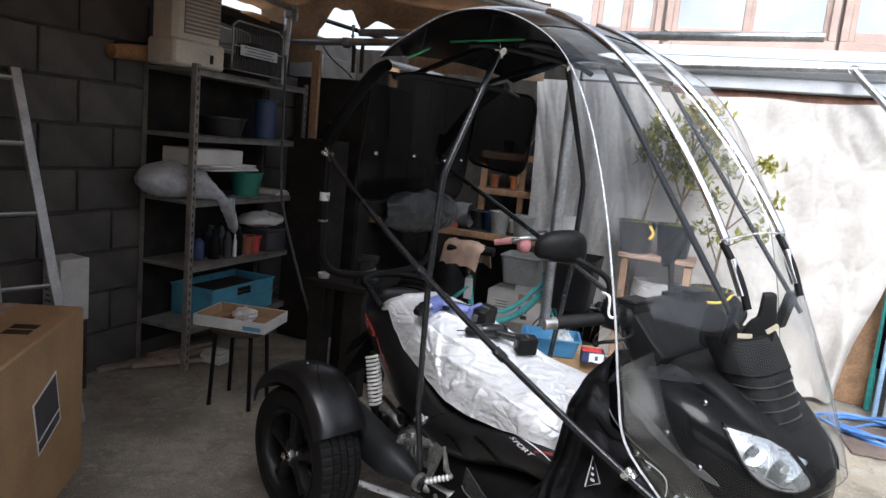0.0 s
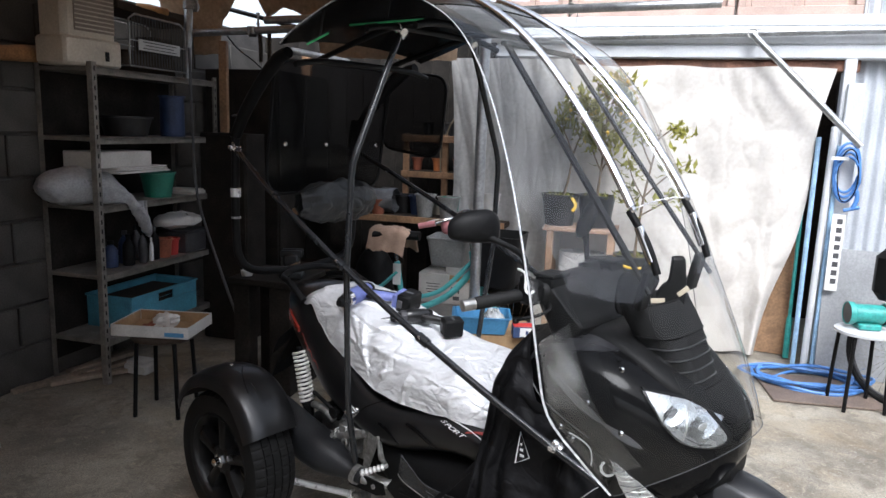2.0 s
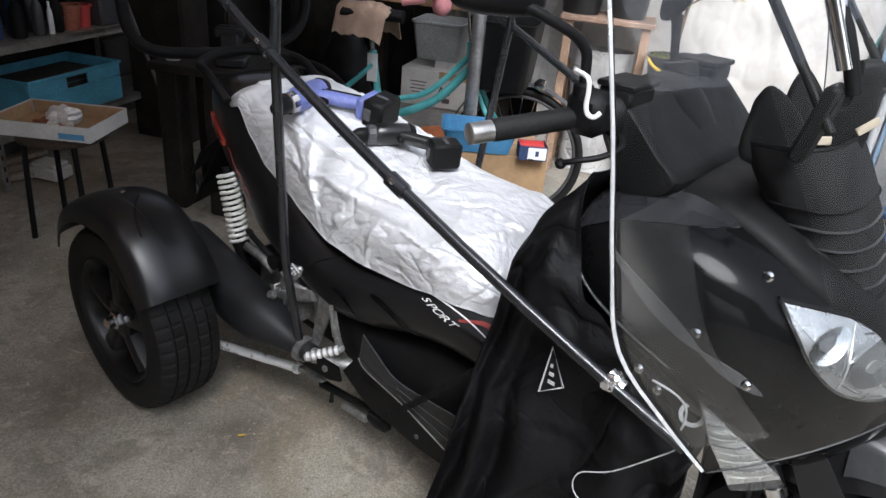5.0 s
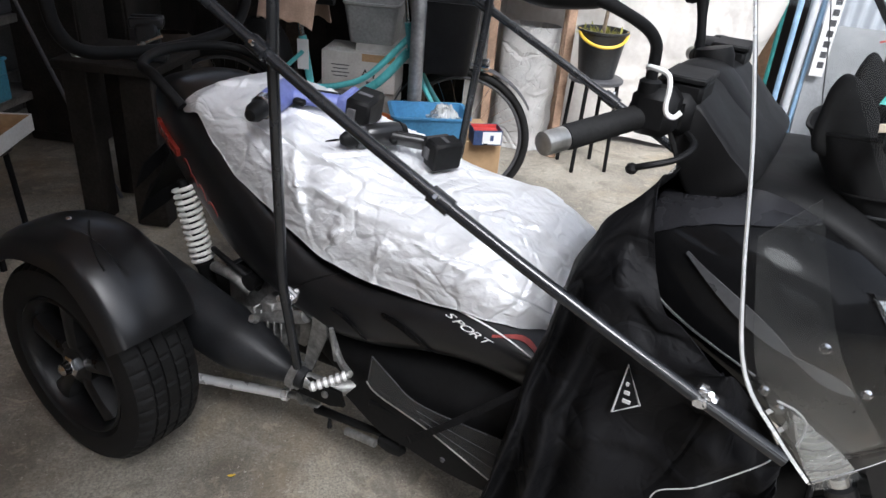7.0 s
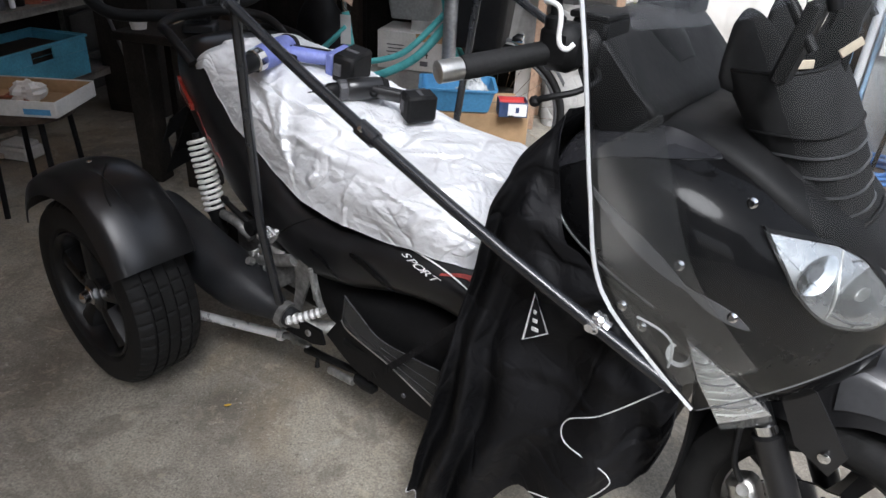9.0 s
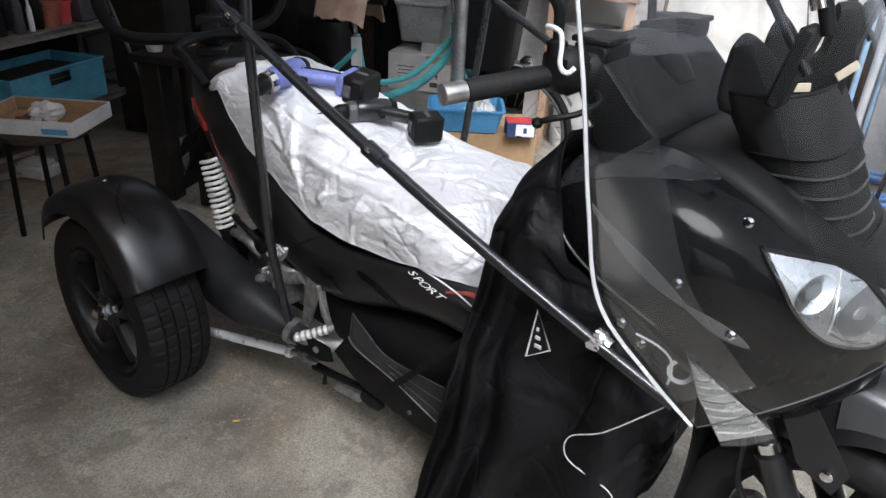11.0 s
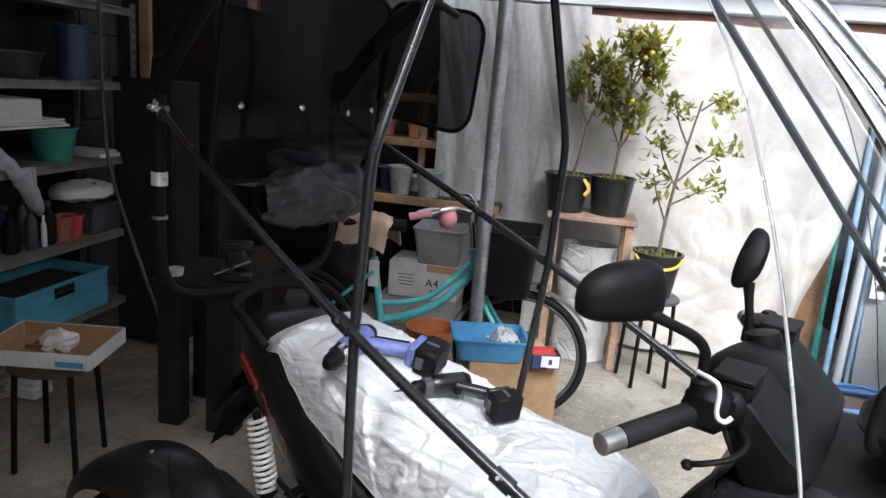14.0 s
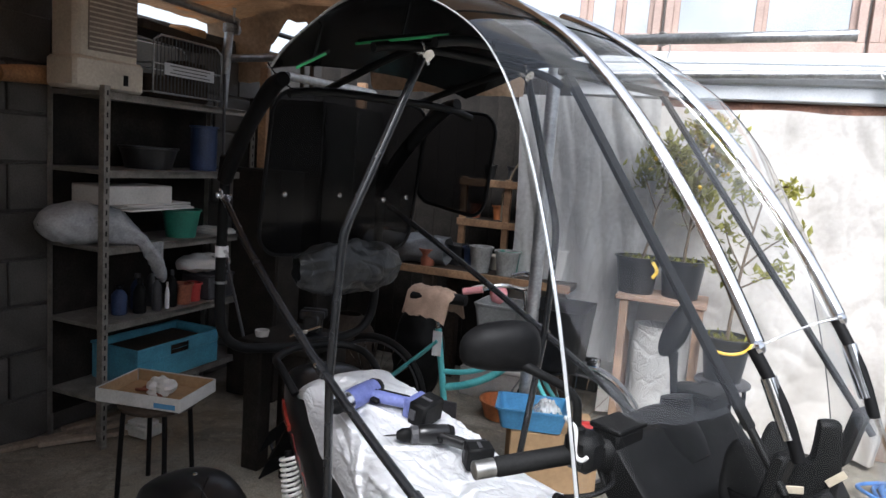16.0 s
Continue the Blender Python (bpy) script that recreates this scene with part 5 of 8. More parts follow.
    for d, k in ((-0.004, 0.94), (0.0, 1.0), (0.012, 1.0), (0.026, 0.86), (0.036, 0.55), (0.039, 0.1)):
        ring = []
        for i in range(28):
            t = 2 * math.pi * i / 28
            x, z = math.cos(t), math.sin(t)
            ring.append(cen - face * d + axr * ((0.074 if s < 0 else 0.064) * abs(x) ** (0.68 if s < 0 else 1.0) * (1 if x > 0 else -1) * k) + upv * (((0.050 if s < 0 else 0.021) + (0.010 if s < 0 else -0.004) * x) * abs(z) ** ((0.85 if z > 0 else 0.42) if s < 0 else 1.25) * (1 if z > 0 else -(0.80 if s < 0 else 1)) * k))
        rg.append(ring)
    part("mirror_housing", Shape().loft(rg), MATB, ms)
    part("mirror_glass", Shape().loft([[c + face * 0.0055 for c in [cen + (p - cen - face * 0.004) * 0.97 for p in rg[0]]], [c + face * 0.0065 for c in [cen + (p - cen - face * 0.004) * 0.96 for p in rg[0]]]]), CHROME, ms)
part("hook", Shape().tube([(1.146, -0.272, 1.146), (1.152, -0.288, 1.151), (1.172, -0.298, 1.151), (1.183, -0.301, 1.146), (1.187, -0.302, 1.130), (1.187, -0.302, 1.108), (1.191, -0.300, 1.096), (1.200, -0.296, 1.093), (1.207, -0.292, 1.101)], 0.0037, 8, 4), WHITEP, bike, "white coated S-hook")

for pts in (((1.19, -0.17, 1.06), (1.25, -0.19, 1.02), (1.30, -0.12, 0.985), (1.33, -0.05, 0.96)), ((1.18, -0.215, 1.055), (1.215, -0.20, 0.99), (1.25, -0.15, 0.97), (1.30, -0.06, 0.96)), ((1.19, 0.17, 1.06), (1.25, 0.19, 1.03), (1.30, 0.12, 0.985), (1.33, 0.05, 0.96))):
    part("control_cable", Shape().tube([Vector(p) for p in pts], 0.0045, 8, 6), RUBBER, bike)

# fork, front wheel, front mudguard
AX = Vector((1.70, 0.0, 0.264))
fw = part("wheel", Shape().lathe([(-0.05, 0.02), (-0.048, 0.03), (0.048, 0.03), (0.05, 0.02)], n=20), RIM, bike)
fw.matrix_local = Matrix.Translation(AX) @ rot("X", 90) @ Matrix.Diagonal((1.1, 1.1, 1.1, 1))
part("tyre", Shape().lathe([(-0.045, 0.165), (-0.056, 0.18), (-0.060, 0.20), (-0.050, 0.225), (-0.028, 0.237), (-0.004, 0.24), (-0.003, 0.235), (0.003, 0.235), (0.004, 0.24), (0.028, 0.237), (0.050, 0.225), (0.060, 0.20), (0.056, 0.18), (0.045, 0.165), (0.03, 0.16), (-0.03, 0.16)], n=96, closed=True, dent=lambda i, j: 0.005 if i in (3, 4, 9, 10) and j % 8 == (i // 2) % 8 else 0), RUBBER, fw)
part("rim", Shape().lathe([(-0.045, 0.167), (-0.03, 0.15), (0.03, 0.15), (0.045, 0.167), (0.03, 0.162), (-0.03, 0.162)], n=56, closed=True), RIM, fw)
for k in range(5):
    secs = [[(r, -h, -0.018), (r, h, -0.018), (r, h * 0.7, 0.018), (r, -h * 0.7, 0.018)] for r, h in ((0.025, 0.02), (0.09, 0.014), (0.155, 0.02))]
    part("spoke", Shape().loft(secs, m=rot("Z", 72 * k)), RIM, fw)
dsc = Shape().lathe([(0.058, 0.118), (0.062, 0.118), (0.062, 0.075), (0.058, 0.075)], n=48, closed=True, dent=lambda i, j: 0.004 if i in (0, 1) and j % 6 == 0 else 0)
dk = part("brake_disc", dsc, CHROME, fw, "drilled steel brake disc")
for k in range(12):
    part("disc_hole", Shape().lathe([(0.0575, 0.006), (0.0625, 0.006)], rot("Z", 30 * k) @ pose(0.097, 0, 0), n=10), MATB, dk)
part("disc_carrier", Shape().lathe([(0.052, 0.03), (0.06, 0.03), (0.061, 0.078), (0.056, 0.08)], n=5), MATB, fw)
for s in (-1, 1):
    top, bot = Vector((1.52, s * 0.105, 0.60)), AX + Vector((0, s * 0.105, 0))
    fk = part("fork_leg", Shape().tube([top, top.lerp(bot, 0.35), top.lerp(bot, 0.36), top.lerp(bot, 0.97), bot], [0.018, 0.018, 0.027, 0.026, 0.028], 18), SATIN, bike, "black telescopic fork leg")
    part("fork_cap", Shape().tube([top.lerp(bot, 0.30), top.lerp(bot, 0.345)], 0.021, 16), CHROME, fk)
    part("axle_nut", Shape().lathe([(0, 0.015), (0.02, 0.015), (0.022, 0.01)], Matrix.Translation(bot + Vector((0, s * 0.03, 0))) @ rot("X", 90 if s < 0 else -90), n=6), CHROME, fk)
cal = Shape().box((0, 0, 0), (0.055, 0.05, 0.085), 0.012, pose(1.585, -0.085, 0.315, 0, -28, 0)).box((0, 0, 0), (0.03, 0.06, 0.03), 0.008, pose(1.572, -0.09, 0.275, 0, -28, 0)).tube([(1.58, -0.12, 0.35), (1.58, -0.115, 0.34)], 0.012, 12).tube([(1.595, -0.12, 0.295), (1.595, -0.115, 0.29)], 0.014, 12)
ca = part("brake_caliper", cal, HANDLE, bike, "bare alloy brake caliper")
part("brake_hose", Shape().tube([(1.57, -0.11, 0.36), (1.55, -0.13, 0.42), (1.54, -0.12, 0.50), (1.52, -0.10, 0.58)], 0.006, 8, 6), MATB, bike)
def ffender(p, q):
    ang = radians(132 - 82 * p)
    x = (q - 0.5) * 2
    r = curve1([(0.0, 0.33), (0.25, 0.37), (0.45, 0.388), (0.75, 0.37), (1.0, 0.335)], p)
    half = 0.064 + 0.018 * math.sin(min(1, p * 1.2) * math.pi) * 1.0 - 0.03 * max(0, p - 0.8) / 0.2
    drop = 0.05 * abs(x) ** 2.2 + 0.05 * max(0, abs(x) - 0.75) / 0.25 * (0.5 + math.exp(-((p - 0.35) / 0.2) ** 2))
    r -= drop
    return (AX.x + math.cos(ang) * r, x * half, AX.z + math.sin(ang) * r)
ff = part("front_mudguard", Shape().sheet(ffender, 40, 24, 0.004), SATIN, bike, "satin black front mudguard with grey flanks")
part("flank", Shape().sheet(lambda p, q: tuple(Vector(ffender(0.42 + 0.36 * p, 0.04 + 0.16 * q * (1 - 0.55 * p))) + Vector((0, -0.004, 0.003))), 16, 6, 0.003), GREYP, ff, "grey painted flank")
part("mudguard_bracket", Shape().plate([(1.545, 0.60), (1.60, 0.615), (1.675, 0.52), (1.66, 0.47), (1.60, 0.50)], 0.004, Matrix.Translation((0.03, -0.128, 0))), SATIN, ff)
part("bolt", Shape().lathe([(0, 0.010), (0.005, 0.010), (0.007, 0.006)], pose(1.675, -0.131, 0.505) @ rot("X", 90), n=12), CHROME, ff)
part("inner_mudguard", Shape().sheet(lambda p, q: (1.44 + 0.02 * math.sin(p * 3), (q - 0.5) * 0.22, 0.58 - 0.40 * p), 8, 6, 0.006), MATB, bike)

# ---- canopy ----
CEN = [(0.165, 1.82), (0.29, 1.876), (0.5, 1.945), (0.65, 1.955), (0.80, 1.92), (0.95, 1.85), (1.07, 1.765), (1.19, 1.655), (1.32, 1.51), (1.45, 1.33), (1.555, 1.13), (1.635, 0.965), (1.69, 0.845), (1.722, 0.77)]
EDG = [(0.165, 0.352, 1.785), (0.29, 0.378, 1.829), (0.5, 0.39, 1.893), (0.65, 0.40, 1.905), (0.80, 0.40, 1.885), (0.95, 0.405, 1.82), (1.055, 0.42, 1.735), (1.155, 0.447, 1.60), (1.244, 0.465, 1.40), (1.315, 0.475, 1.16), (1.354, 0.475, 0.98), (1.388, 0.472, 0.86), (1.45, 0.415, 0.75), (1.51, 0.35, 0.65)]
CENS, EDGS = smooth([Vector((u, 0, w)) for u, w in CEN], 8), smooth([Vector(p) for p in EDG], 8)
def canopy(k, q):
    """A point of the canopy: k from 0 at its back to 13 at its foot, q from -1 to 1 across."""
    i = max(0.0, min(len(CENS) - 1.001, k * 8))
    j, f = int(i), i - int(i)
    c, e = CENS[j].lerp(CENS[j + 1], f), EDGS[j].lerp(EDGS[j + 1], f)
    x = abs(q) ** 2.0
    return Vector((c.x + (e.x - c.x) * x, e.y * math.sin(q * math.pi / 2 * 0.999) * 0.35 + e.y * q * 0.65, c.z + (e.z - c.z) * x))
DARK = 4.7
cp = part("canopy_roof", Shape().sheet(lambda s, t: canopy(DARK * s, 2 * t - 1), 40, 36, 0.004), ROOFM, bike, "dark smoked canopy roof")
sc = part("windscreen", Shape().sheet(lambda s, t: canopy(DARK + (13 - DARK) * s, 2 * t - 1), 150, 90, 0), SHELL, bike, "large clear curved windscreen")
sc.visible_shadow = False
def edge_strip(wid):
    """A flat strip folded back from the near rim of the canopy."""
    loops = []
    for i in range(105):
        k = max(0.06, min(12.9, i / 8))
        p, along = canopy(k, -1), (canopy(k + 0.05, -1) - canopy(k - 0.05, -1)).normalized()
        d = canopy(k, -0.97) - p
        d = (d - along * d.dot(along)).normalized()
        n = along.cross(d)
        v = d * math.cos(radians(150)) + n * math.sin(radians(150))
        w = along.cross(v) * 0.001
        loops.append([p - w, p + v * wid - w, p + v * wid + w, p + w])
    return Shape().loft(loops)
for s in (-1, 1):
    if s < 0:
        part("edge_trim", edge_strip(0.0062), TRIM, cp, "pale glossy edging strip along the canopy")
        part("edge_gasket", Shape().tube([canopy(k / 4, s) for k in range(0, 53)], 0.0016, 6), MATB, cp, "thin black sealing line")
    else:
        part("edge_trim", Shape().tube([canopy(k / 4, s) for k in range(0, 53)], 0.0014, 8), GREYP, cp, "pale edging along the canopy")
    rq = -0.36 if s < 0 else 0.20
    rib = [canopy(3.6 + 5.25 * k / 30, rq) + Vector((0.006, 0, 0.006)) for k in range(31)]
    rb = part("screen_rib", Shape().tube(rib, 0.0105, 10, flatten=0.6), CHROME, sc, "chromed rib over the windscreen")
    part("rib_gasket", Shape().tube([p + Vector((0.0, 0.013, -0.002)) for p in rib], 0.008, 8), MATB, rb)
    low0, low1 = canopy(8.87, rq), canopy(9.65, rq * 0.93)
    part("rib_stay", Shape().tube([low0, low0.lerp(low1, 0.5) + Vector((0.01, 0, 0)), low1], 0.010, 10, 3), MATB, rb)
    part("rib_sleeve", Shape().tube([low0.lerp(low1, 0.25) + Vector((0.006, 0, 0)), low0.lerp(low1, 0.8)], 0.0125, 12), CHROME, rb)
    part("stay_block", Shape().box((0, 0, 0), (0.022, 0.05, 0.11), 0.009, Matrix.Translation(low1 + Vector((-0.03, 0, -0.045))) @ rot("Y", 12)), MATB, sc)
    part("rivet", Shape().lathe([(0, 0.012), (0.006, 0.010), (0.009, 0.004)], Matrix.Translation(low0 + Vector((0.008, 0, 0.004))) @ rot("Y", 60), n=12), CHROME, rb)
part("screen_seam", Shape().tube([canopy(8.87, -0.36 + 0.56 * k / 12) + Vector((0.004, 0, 0.002)) for k in range(13)], 0.0018, 6), TRIM, sc)
part("screen_foot", Shape().tube([canopy(13, -1 + 2 * k / 40) for k in range(41)], 0.0012, 6), GREYP, sc)
for k, q in ((11.25, -0.98), (11.55, -0.97), (10.95, -0.84), (11.65, -0.78), (10.6, -0.66)):
    part("screen_bolt", Shape().lathe([(-0.006, 0.006), (0.002, 0.007), (0.006, 0.004)], Matrix.Translation(canopy(k, q)) @ rot("X", 80), n=10), CHROME, sc)
for s in (-1, 1):
    a, b, c = Vector((0.99, s * 0.172, 1.765)), Vector((1.43, s * 0.20, 1.21)), Vector((1.493, s * 0.204, 1.13))
    side = Vector((0.0, 1.0, 0.0))
    up_ = (b - a).cross(side).normalized()
    part("screen_stay", Shape().loft([[p + side * (x * (0.0125 if s < 0 else 0.009)) + up_ * (z * 0.004) for x, z in ((-1, -1), (1, -1), (1, 1), (-1, 1))] for p in (a, a.lerp(b, 0.5), b)]), DARKRAIL, bike, "flat black stay inside the windscreen")
    part("stay_rod", Shape().tube([b, c], 0.007, 10), DARKRAIL, bike)
part("stay_bridge", Shape().box((0.99, 0, 1.765), (0.022, 0.38, 0.014), 0.004), DARKRAIL, bike)
film = part("film", Shape().sheet(lambda s, t: tuple(canopy(9.7 + 2.7 * t, -0.985 + (0.145 + 0.05 * t) * s) + Vector((0.004, -0.009, 0.002))), 24, 60, 0.001), FILM, sc, "hazy scuffed protective film")
film.visible_shadow = False
part("cord", Shape().tube([canopy(k, q) + Vector((0.002, -0.003, 0)) for k, q in ((11.4, -0.965), (11.6, -0.94), (11.8, -0.935), (12.0, -0.955), (12.15, -0.98))], 0.0016, 6, 5), PIPING, sc, "thin pale cord")

# struts, both sides
def clamp_at(p, owner):
    p = Vector(p)
    c = part("clamp", Shape().tube([p + Vector((0, -0.020, 0)), p + Vector((0, 0.022, 0))], 0.0085, 12).tube([p + Vector((-0.013, 0, 0.007)), p + Vector((0.013, 0, -0.007))], 0.0150, 14).box(tuple(p + Vector((0.002, -0.012, 0.012))), (0.020, 0.006, 0.014), 0.002), CLAMP, owner, "chrome pipe clamp")
    part("clamp_bolt", Shape().tube([p + Vector((0.010, -0.02, 0.022)), p + Vector((-0.010, 0.02, -0.022))], 0.0042, 6), CLAMP, c)
    part("clamp_nut", Shape().tube([p + Vector((-0.004, -0.028, 0.004)), p + Vector((-0.004, -0.020, 0.004))], 0.0075, 6), CLAMP, c)
POLE = mat("black_powder_coat", (0.014, 0.015, 0.017), 0.24, vary=0.2, scale=20, bump=0.03, spec=0.6)
for s in (-1, 1):
    a, b = Vector((-0.205, s * 0.303, 1.42)), Vector((1.47, s * 0.345, 0.665))
    bow = Vector((0, s * 0.075, 0))
    mid = lambda t: a.lerp(b, t) + bow * (1 - (2 * t - 1) ** 2)
    st = part("side_strut", Shape().tube([mid(k / 12) for k in range(13)], 0.0105, 14), POLE, bike, "long black tubular side strut")
    for t in (0.445, 0.665):
        part("collar", Shape().tube([mid(t - 0.011), mid(t + 0.011)], 0.0150, 14), POLE, st)
        part("screw", Shape().tube([mid(t) + Vector((0, s * 0.014, 0.008)), mid(t) + Vector((0, s * 0.02, 0.014))], 0.004, 8), CHROME, st)
    up = [Vector((0.575, s * 0.178, 1.835)), Vector((0.572, s * 0.36, 1.445)), Vector((0.571, s * 0.375, 1.405)), Vector((0.57, s * 0.380, 1.36)), Vector((0.558, s * 0.385, 1.07)), Vector((0.525, s * 0.345, 0.6)), Vector((0.528, s * 0.31, 0.37))]
    us = part("upright_strut", Shape().tube(up, 0.0105, 14), POLE, bike, "bent black tubular upright")
    clamp_at((0.575, s * 0.18, 1.825), us)
    clamp_at((0.515, s * 0.315, 0.553), us)
    clamp_at((1.345, s * 0.352, 0.722), st)
    clamp_at((-0.197, s * 0.303, 1.417), st)
    # rear pipe with sleeves
    rp = part("rear_pipe", Shape().tube([(-0.20, s * 0.30, 1.46), (-0.20, s * 0.305, 1.30), (-0.20, s * 0.305, 1.08), (-0.20, s * 0.29, 0.98), (-0.20, s * 0.23, 0.925), (-0.20, s * 0.1, 0.905), (-0.2, 0, 0.90)], 0.0165, 14, 5), MATB, bike, "black rear pipe")
    part("sleeve", Shape().tube([(-0.20, s * 0.304, 1.262), (-0.20, s * 0.304, 1.228)], 0.0205, 16), RODM, rp)
    part("sleeve", Shape().tube([(-0.20, s * 0.304, 1.15), (-0.20, s * 0.304, 1.142)], 0.0195, 16), STEEL, rp)
    part("sleeve", Shape().tube([(-0.20, s * 0.302, 1.475), (-0.20, s * 0.302, 1.43)], 0.011, 12), RODM, rp)
    # rear frame arm to the roof, hinge blocks
    part("rear_arm", Shape().tube([(-0.19, s * 0.305, 1.47), (-0.115, s * 0.307, 1.565), (0.0, s * 0.31, 1.672), (0.10, s * 0.315, 1.742), (0.165, s * 0.318, 1.762)], [0.022, 0.024, 0.024, 0.024, 0.020], 12, 4), MATB, bike)
    part("hinge_block", Shape().box((0, 0, 0), (0.05, 0.03, 0.09), 0.008, pose(-0.19, s * 0.305, 1.50, 0, 12, 0)), MATB, bike)
for k, u in enumerate((0.22, 0.575, 0.78)):
    z = (1.74, 1.835, 1.83)[k]
    part("roof_bar", Shape().tube([(u, -0.33, z - 0.02), (u, -0.2, z), (u, 0.2, z), (u, 0.33, z - 0.02)], 0.011, 10, 4), DARKRAIL, bike, "black bar under the roof")
part("roof_tube", Shape().tube([(0.115, -0.28, 1.776), (0.09, -0.22, 1.777), (-0.01, 0.08, 1.777), (-0.03, 0.12, 1.776)], 0.012, 12, 3), STEEL, bike, "pale tube under the back of the roof")
part("roof_rail", Shape().tube([(0.12, -0.17, 1.745), (0.57, -0.18, 1.845), (0.80, -0.17, 1.83)], 0.010, 8, 4).tube([(0.12, 0.17, 1.745), (0.57, 0.18, 1.845), (0.80, 0.17, 1.83)], 0.010, 8, 4), DARKRAIL, bike)
for p, q in (((0.455, -0.29, 1.836), (0.768, -0.28, 1.833)), ((0.378, -0.40, 1.768), (0.425, -0.35, 1.806))):
    p, q = Vector(p), Vector(q)
    part("tape_rail", Shape().tube([p + Vector((0, 0.004, 0.008)), q + Vector((0, 0.004, 0.008))], 0.0035, 8).tube([p.lerp(q, 0.5) + Vector((0, 0.004, 0.008)), p.lerp(q, 0.5) + Vector((0, 0.02, 0.085))], 0.003, 6), DARKRAIL, bike)
    part("green_tape", Shape().box((0, 0, 0), ((q - p).length, 0.003, 0.006), 0.001, Matrix.Translation((p + q) / 2 + Vector((0, -0.004, 0))) @ (q - p).to_track_quat("X", "Z").to_matrix().to_4x4()), GREENT, bike, "bright green tape inside the roof")
# rear window
def round_rect(w, h, r, n=6):
    out = []
    for cx, cz, a0 in ((w / 2 - r, h / 2 - r, 0), (-w / 2 + r, h / 2 - r, 90), (-w / 2 + r, -h / 2 + r, 180), (w / 2 - r, -h / 2 + r, 270)):
        out += [(cx + r * math.cos(radians(a0 + 90 * k / n)), cz + r * math.sin(radians(a0 + 90 * k / n))) for k in range(n + 1)]
    return out
rr = round_rect(0.60, 0.52, 0.08)
rw = part("rear_window", Shape().plate(rr, 0.004, pose(-0.06, 0.06, 1.50, 0, 8, 0) @ rot("Z", 0), axis=0), SMOKE, bike, "smoked rear window with rounded corners")
part("rear_window_edge", Shape().tube([pose(-0.06, 0.06, 1.50, 0, 8, 0) @ Vector((0, p[0], p[1])) for p in rr], 0.006, 8, closed=True), MATB, rw)
for v, w in ((-0.18, 1.44), (0.02, 1.44), (0.20, 1.43), (0.30, 1.44)):
    part("window_bolt", Shape().lathe([(-0.006, 0.008), (0.003, 0.009), (0.007, 0.005)], Matrix.Translation((-0.045, v, w)) @ rot("Y", 90), n=10), CHROME, rw)
rr2 = round_rect(0.36, 0.34, 0.07)
m2 = pose(0.08, 0.40, 1.58, 0, 6, 0)
wing = part("side_window", Shape().plate(rr2, 0.004, m2, axis=1), SMOKE, bike, "smoked side window with a thick black edge")
part("side_window_edge", Shape().tube([m2 @ Vector((p[0], 0, p[1])) for p in rr2], 0.006, 8, closed=True), MATB, wing)
def pad(s, t):
    a, v = 2 * math.pi * s, -0.165 + 0.39 * t
    e = math.sin(math.pi * (0.04 + 0.92 * t)) ** 0.35
    n = 0.022 * nz((math.cos(a), v * 8, math.sin(a)), 1.7, 2) + 0.010 * nz((math.cos(a) * 2, v * 20, math.sin(a) * 2), 1.5, 6)
    return (0.02 + (0.05 + n) * math.cos(a) * e, v, 1.215 + (0.085 + n) * math.sin(a) * e)
part("backrest", Shape().sheet(pad, 36, 40, 0), mat("dark_crumpled_vinyl", (0.015, 0.016, 0.0165), 0.45, vary=0.4, scale=7, bump=0.1, crease=0.3), bike, "dark backrest wrapped in crumpled vinyl", angle=60)

# silver seat cover
TOPL = [(-0.03, 0.79), (0.0, 0.835), (0.05, 0.868), (0.12, 0.888), (0.22, 0.886), (0.35, 0.862), (0.5, 0.822), (0.62, 0.790), (0.75, 0.776), (0.86, 0.770), (0.93, 0.745), (0.99, 0.710), (1.035, 0.655)]
LOWL = [(-0.03, 0.78), (0.0, 0.80), (0.05, 0.815), (0.10, 0.83), (0.16, 0.765), (0.25, 0.705), (0.34, 0.672), (0.42, 0.638), (0.53, 0.605), (0.63, 0.596), (0.77, 0.604), (0.87, 0.616), (0.97, 0.614), (1.035, 0.604)]
HALF = [(-0.03, 0.05), (0.0, 0.115), (0.03, 0.145), (0.10, 0.165), (0.3, 0.19), (0.5, 0.215), (0.8, 0.225), (0.92, 0.222), (0.985, 0.205), (1.035, 0.165)]
CREASE = [((0.40, 0.12), (0.20, 0.30)), ((0.42, 0.10), (0.26, 0.40)), ((0.45, 0.08), (0.33, 0.42)), ((0.48, 0.06), (0.42, 0.36)), ((0.44, 0.13), (0.62, 0.27)), ((0.50, 0.16), (0.80, 0.22)), ((0.33, 0.16), (0.14, 0.26)), ((0.55, 0.05), (0.60, 0.30)), ((0.66, 0.06), (0.72, 0.28)), ((0.75, 0.10), (0.90, 0.24)), ((0.30, 0.34), (0.46, 0.52)), ((0.22, 0.45), (0.40, 0.64)), ((0.60, 0.35), (0.86, 0.44)), ((0.12, 0.35), (0.22, 0.55)), ((0.84, 0.05), (0.93, 0.30)), ((0.70, 0.40), (0.64, 0.60))]
rc = random.Random(12)
KINK = []
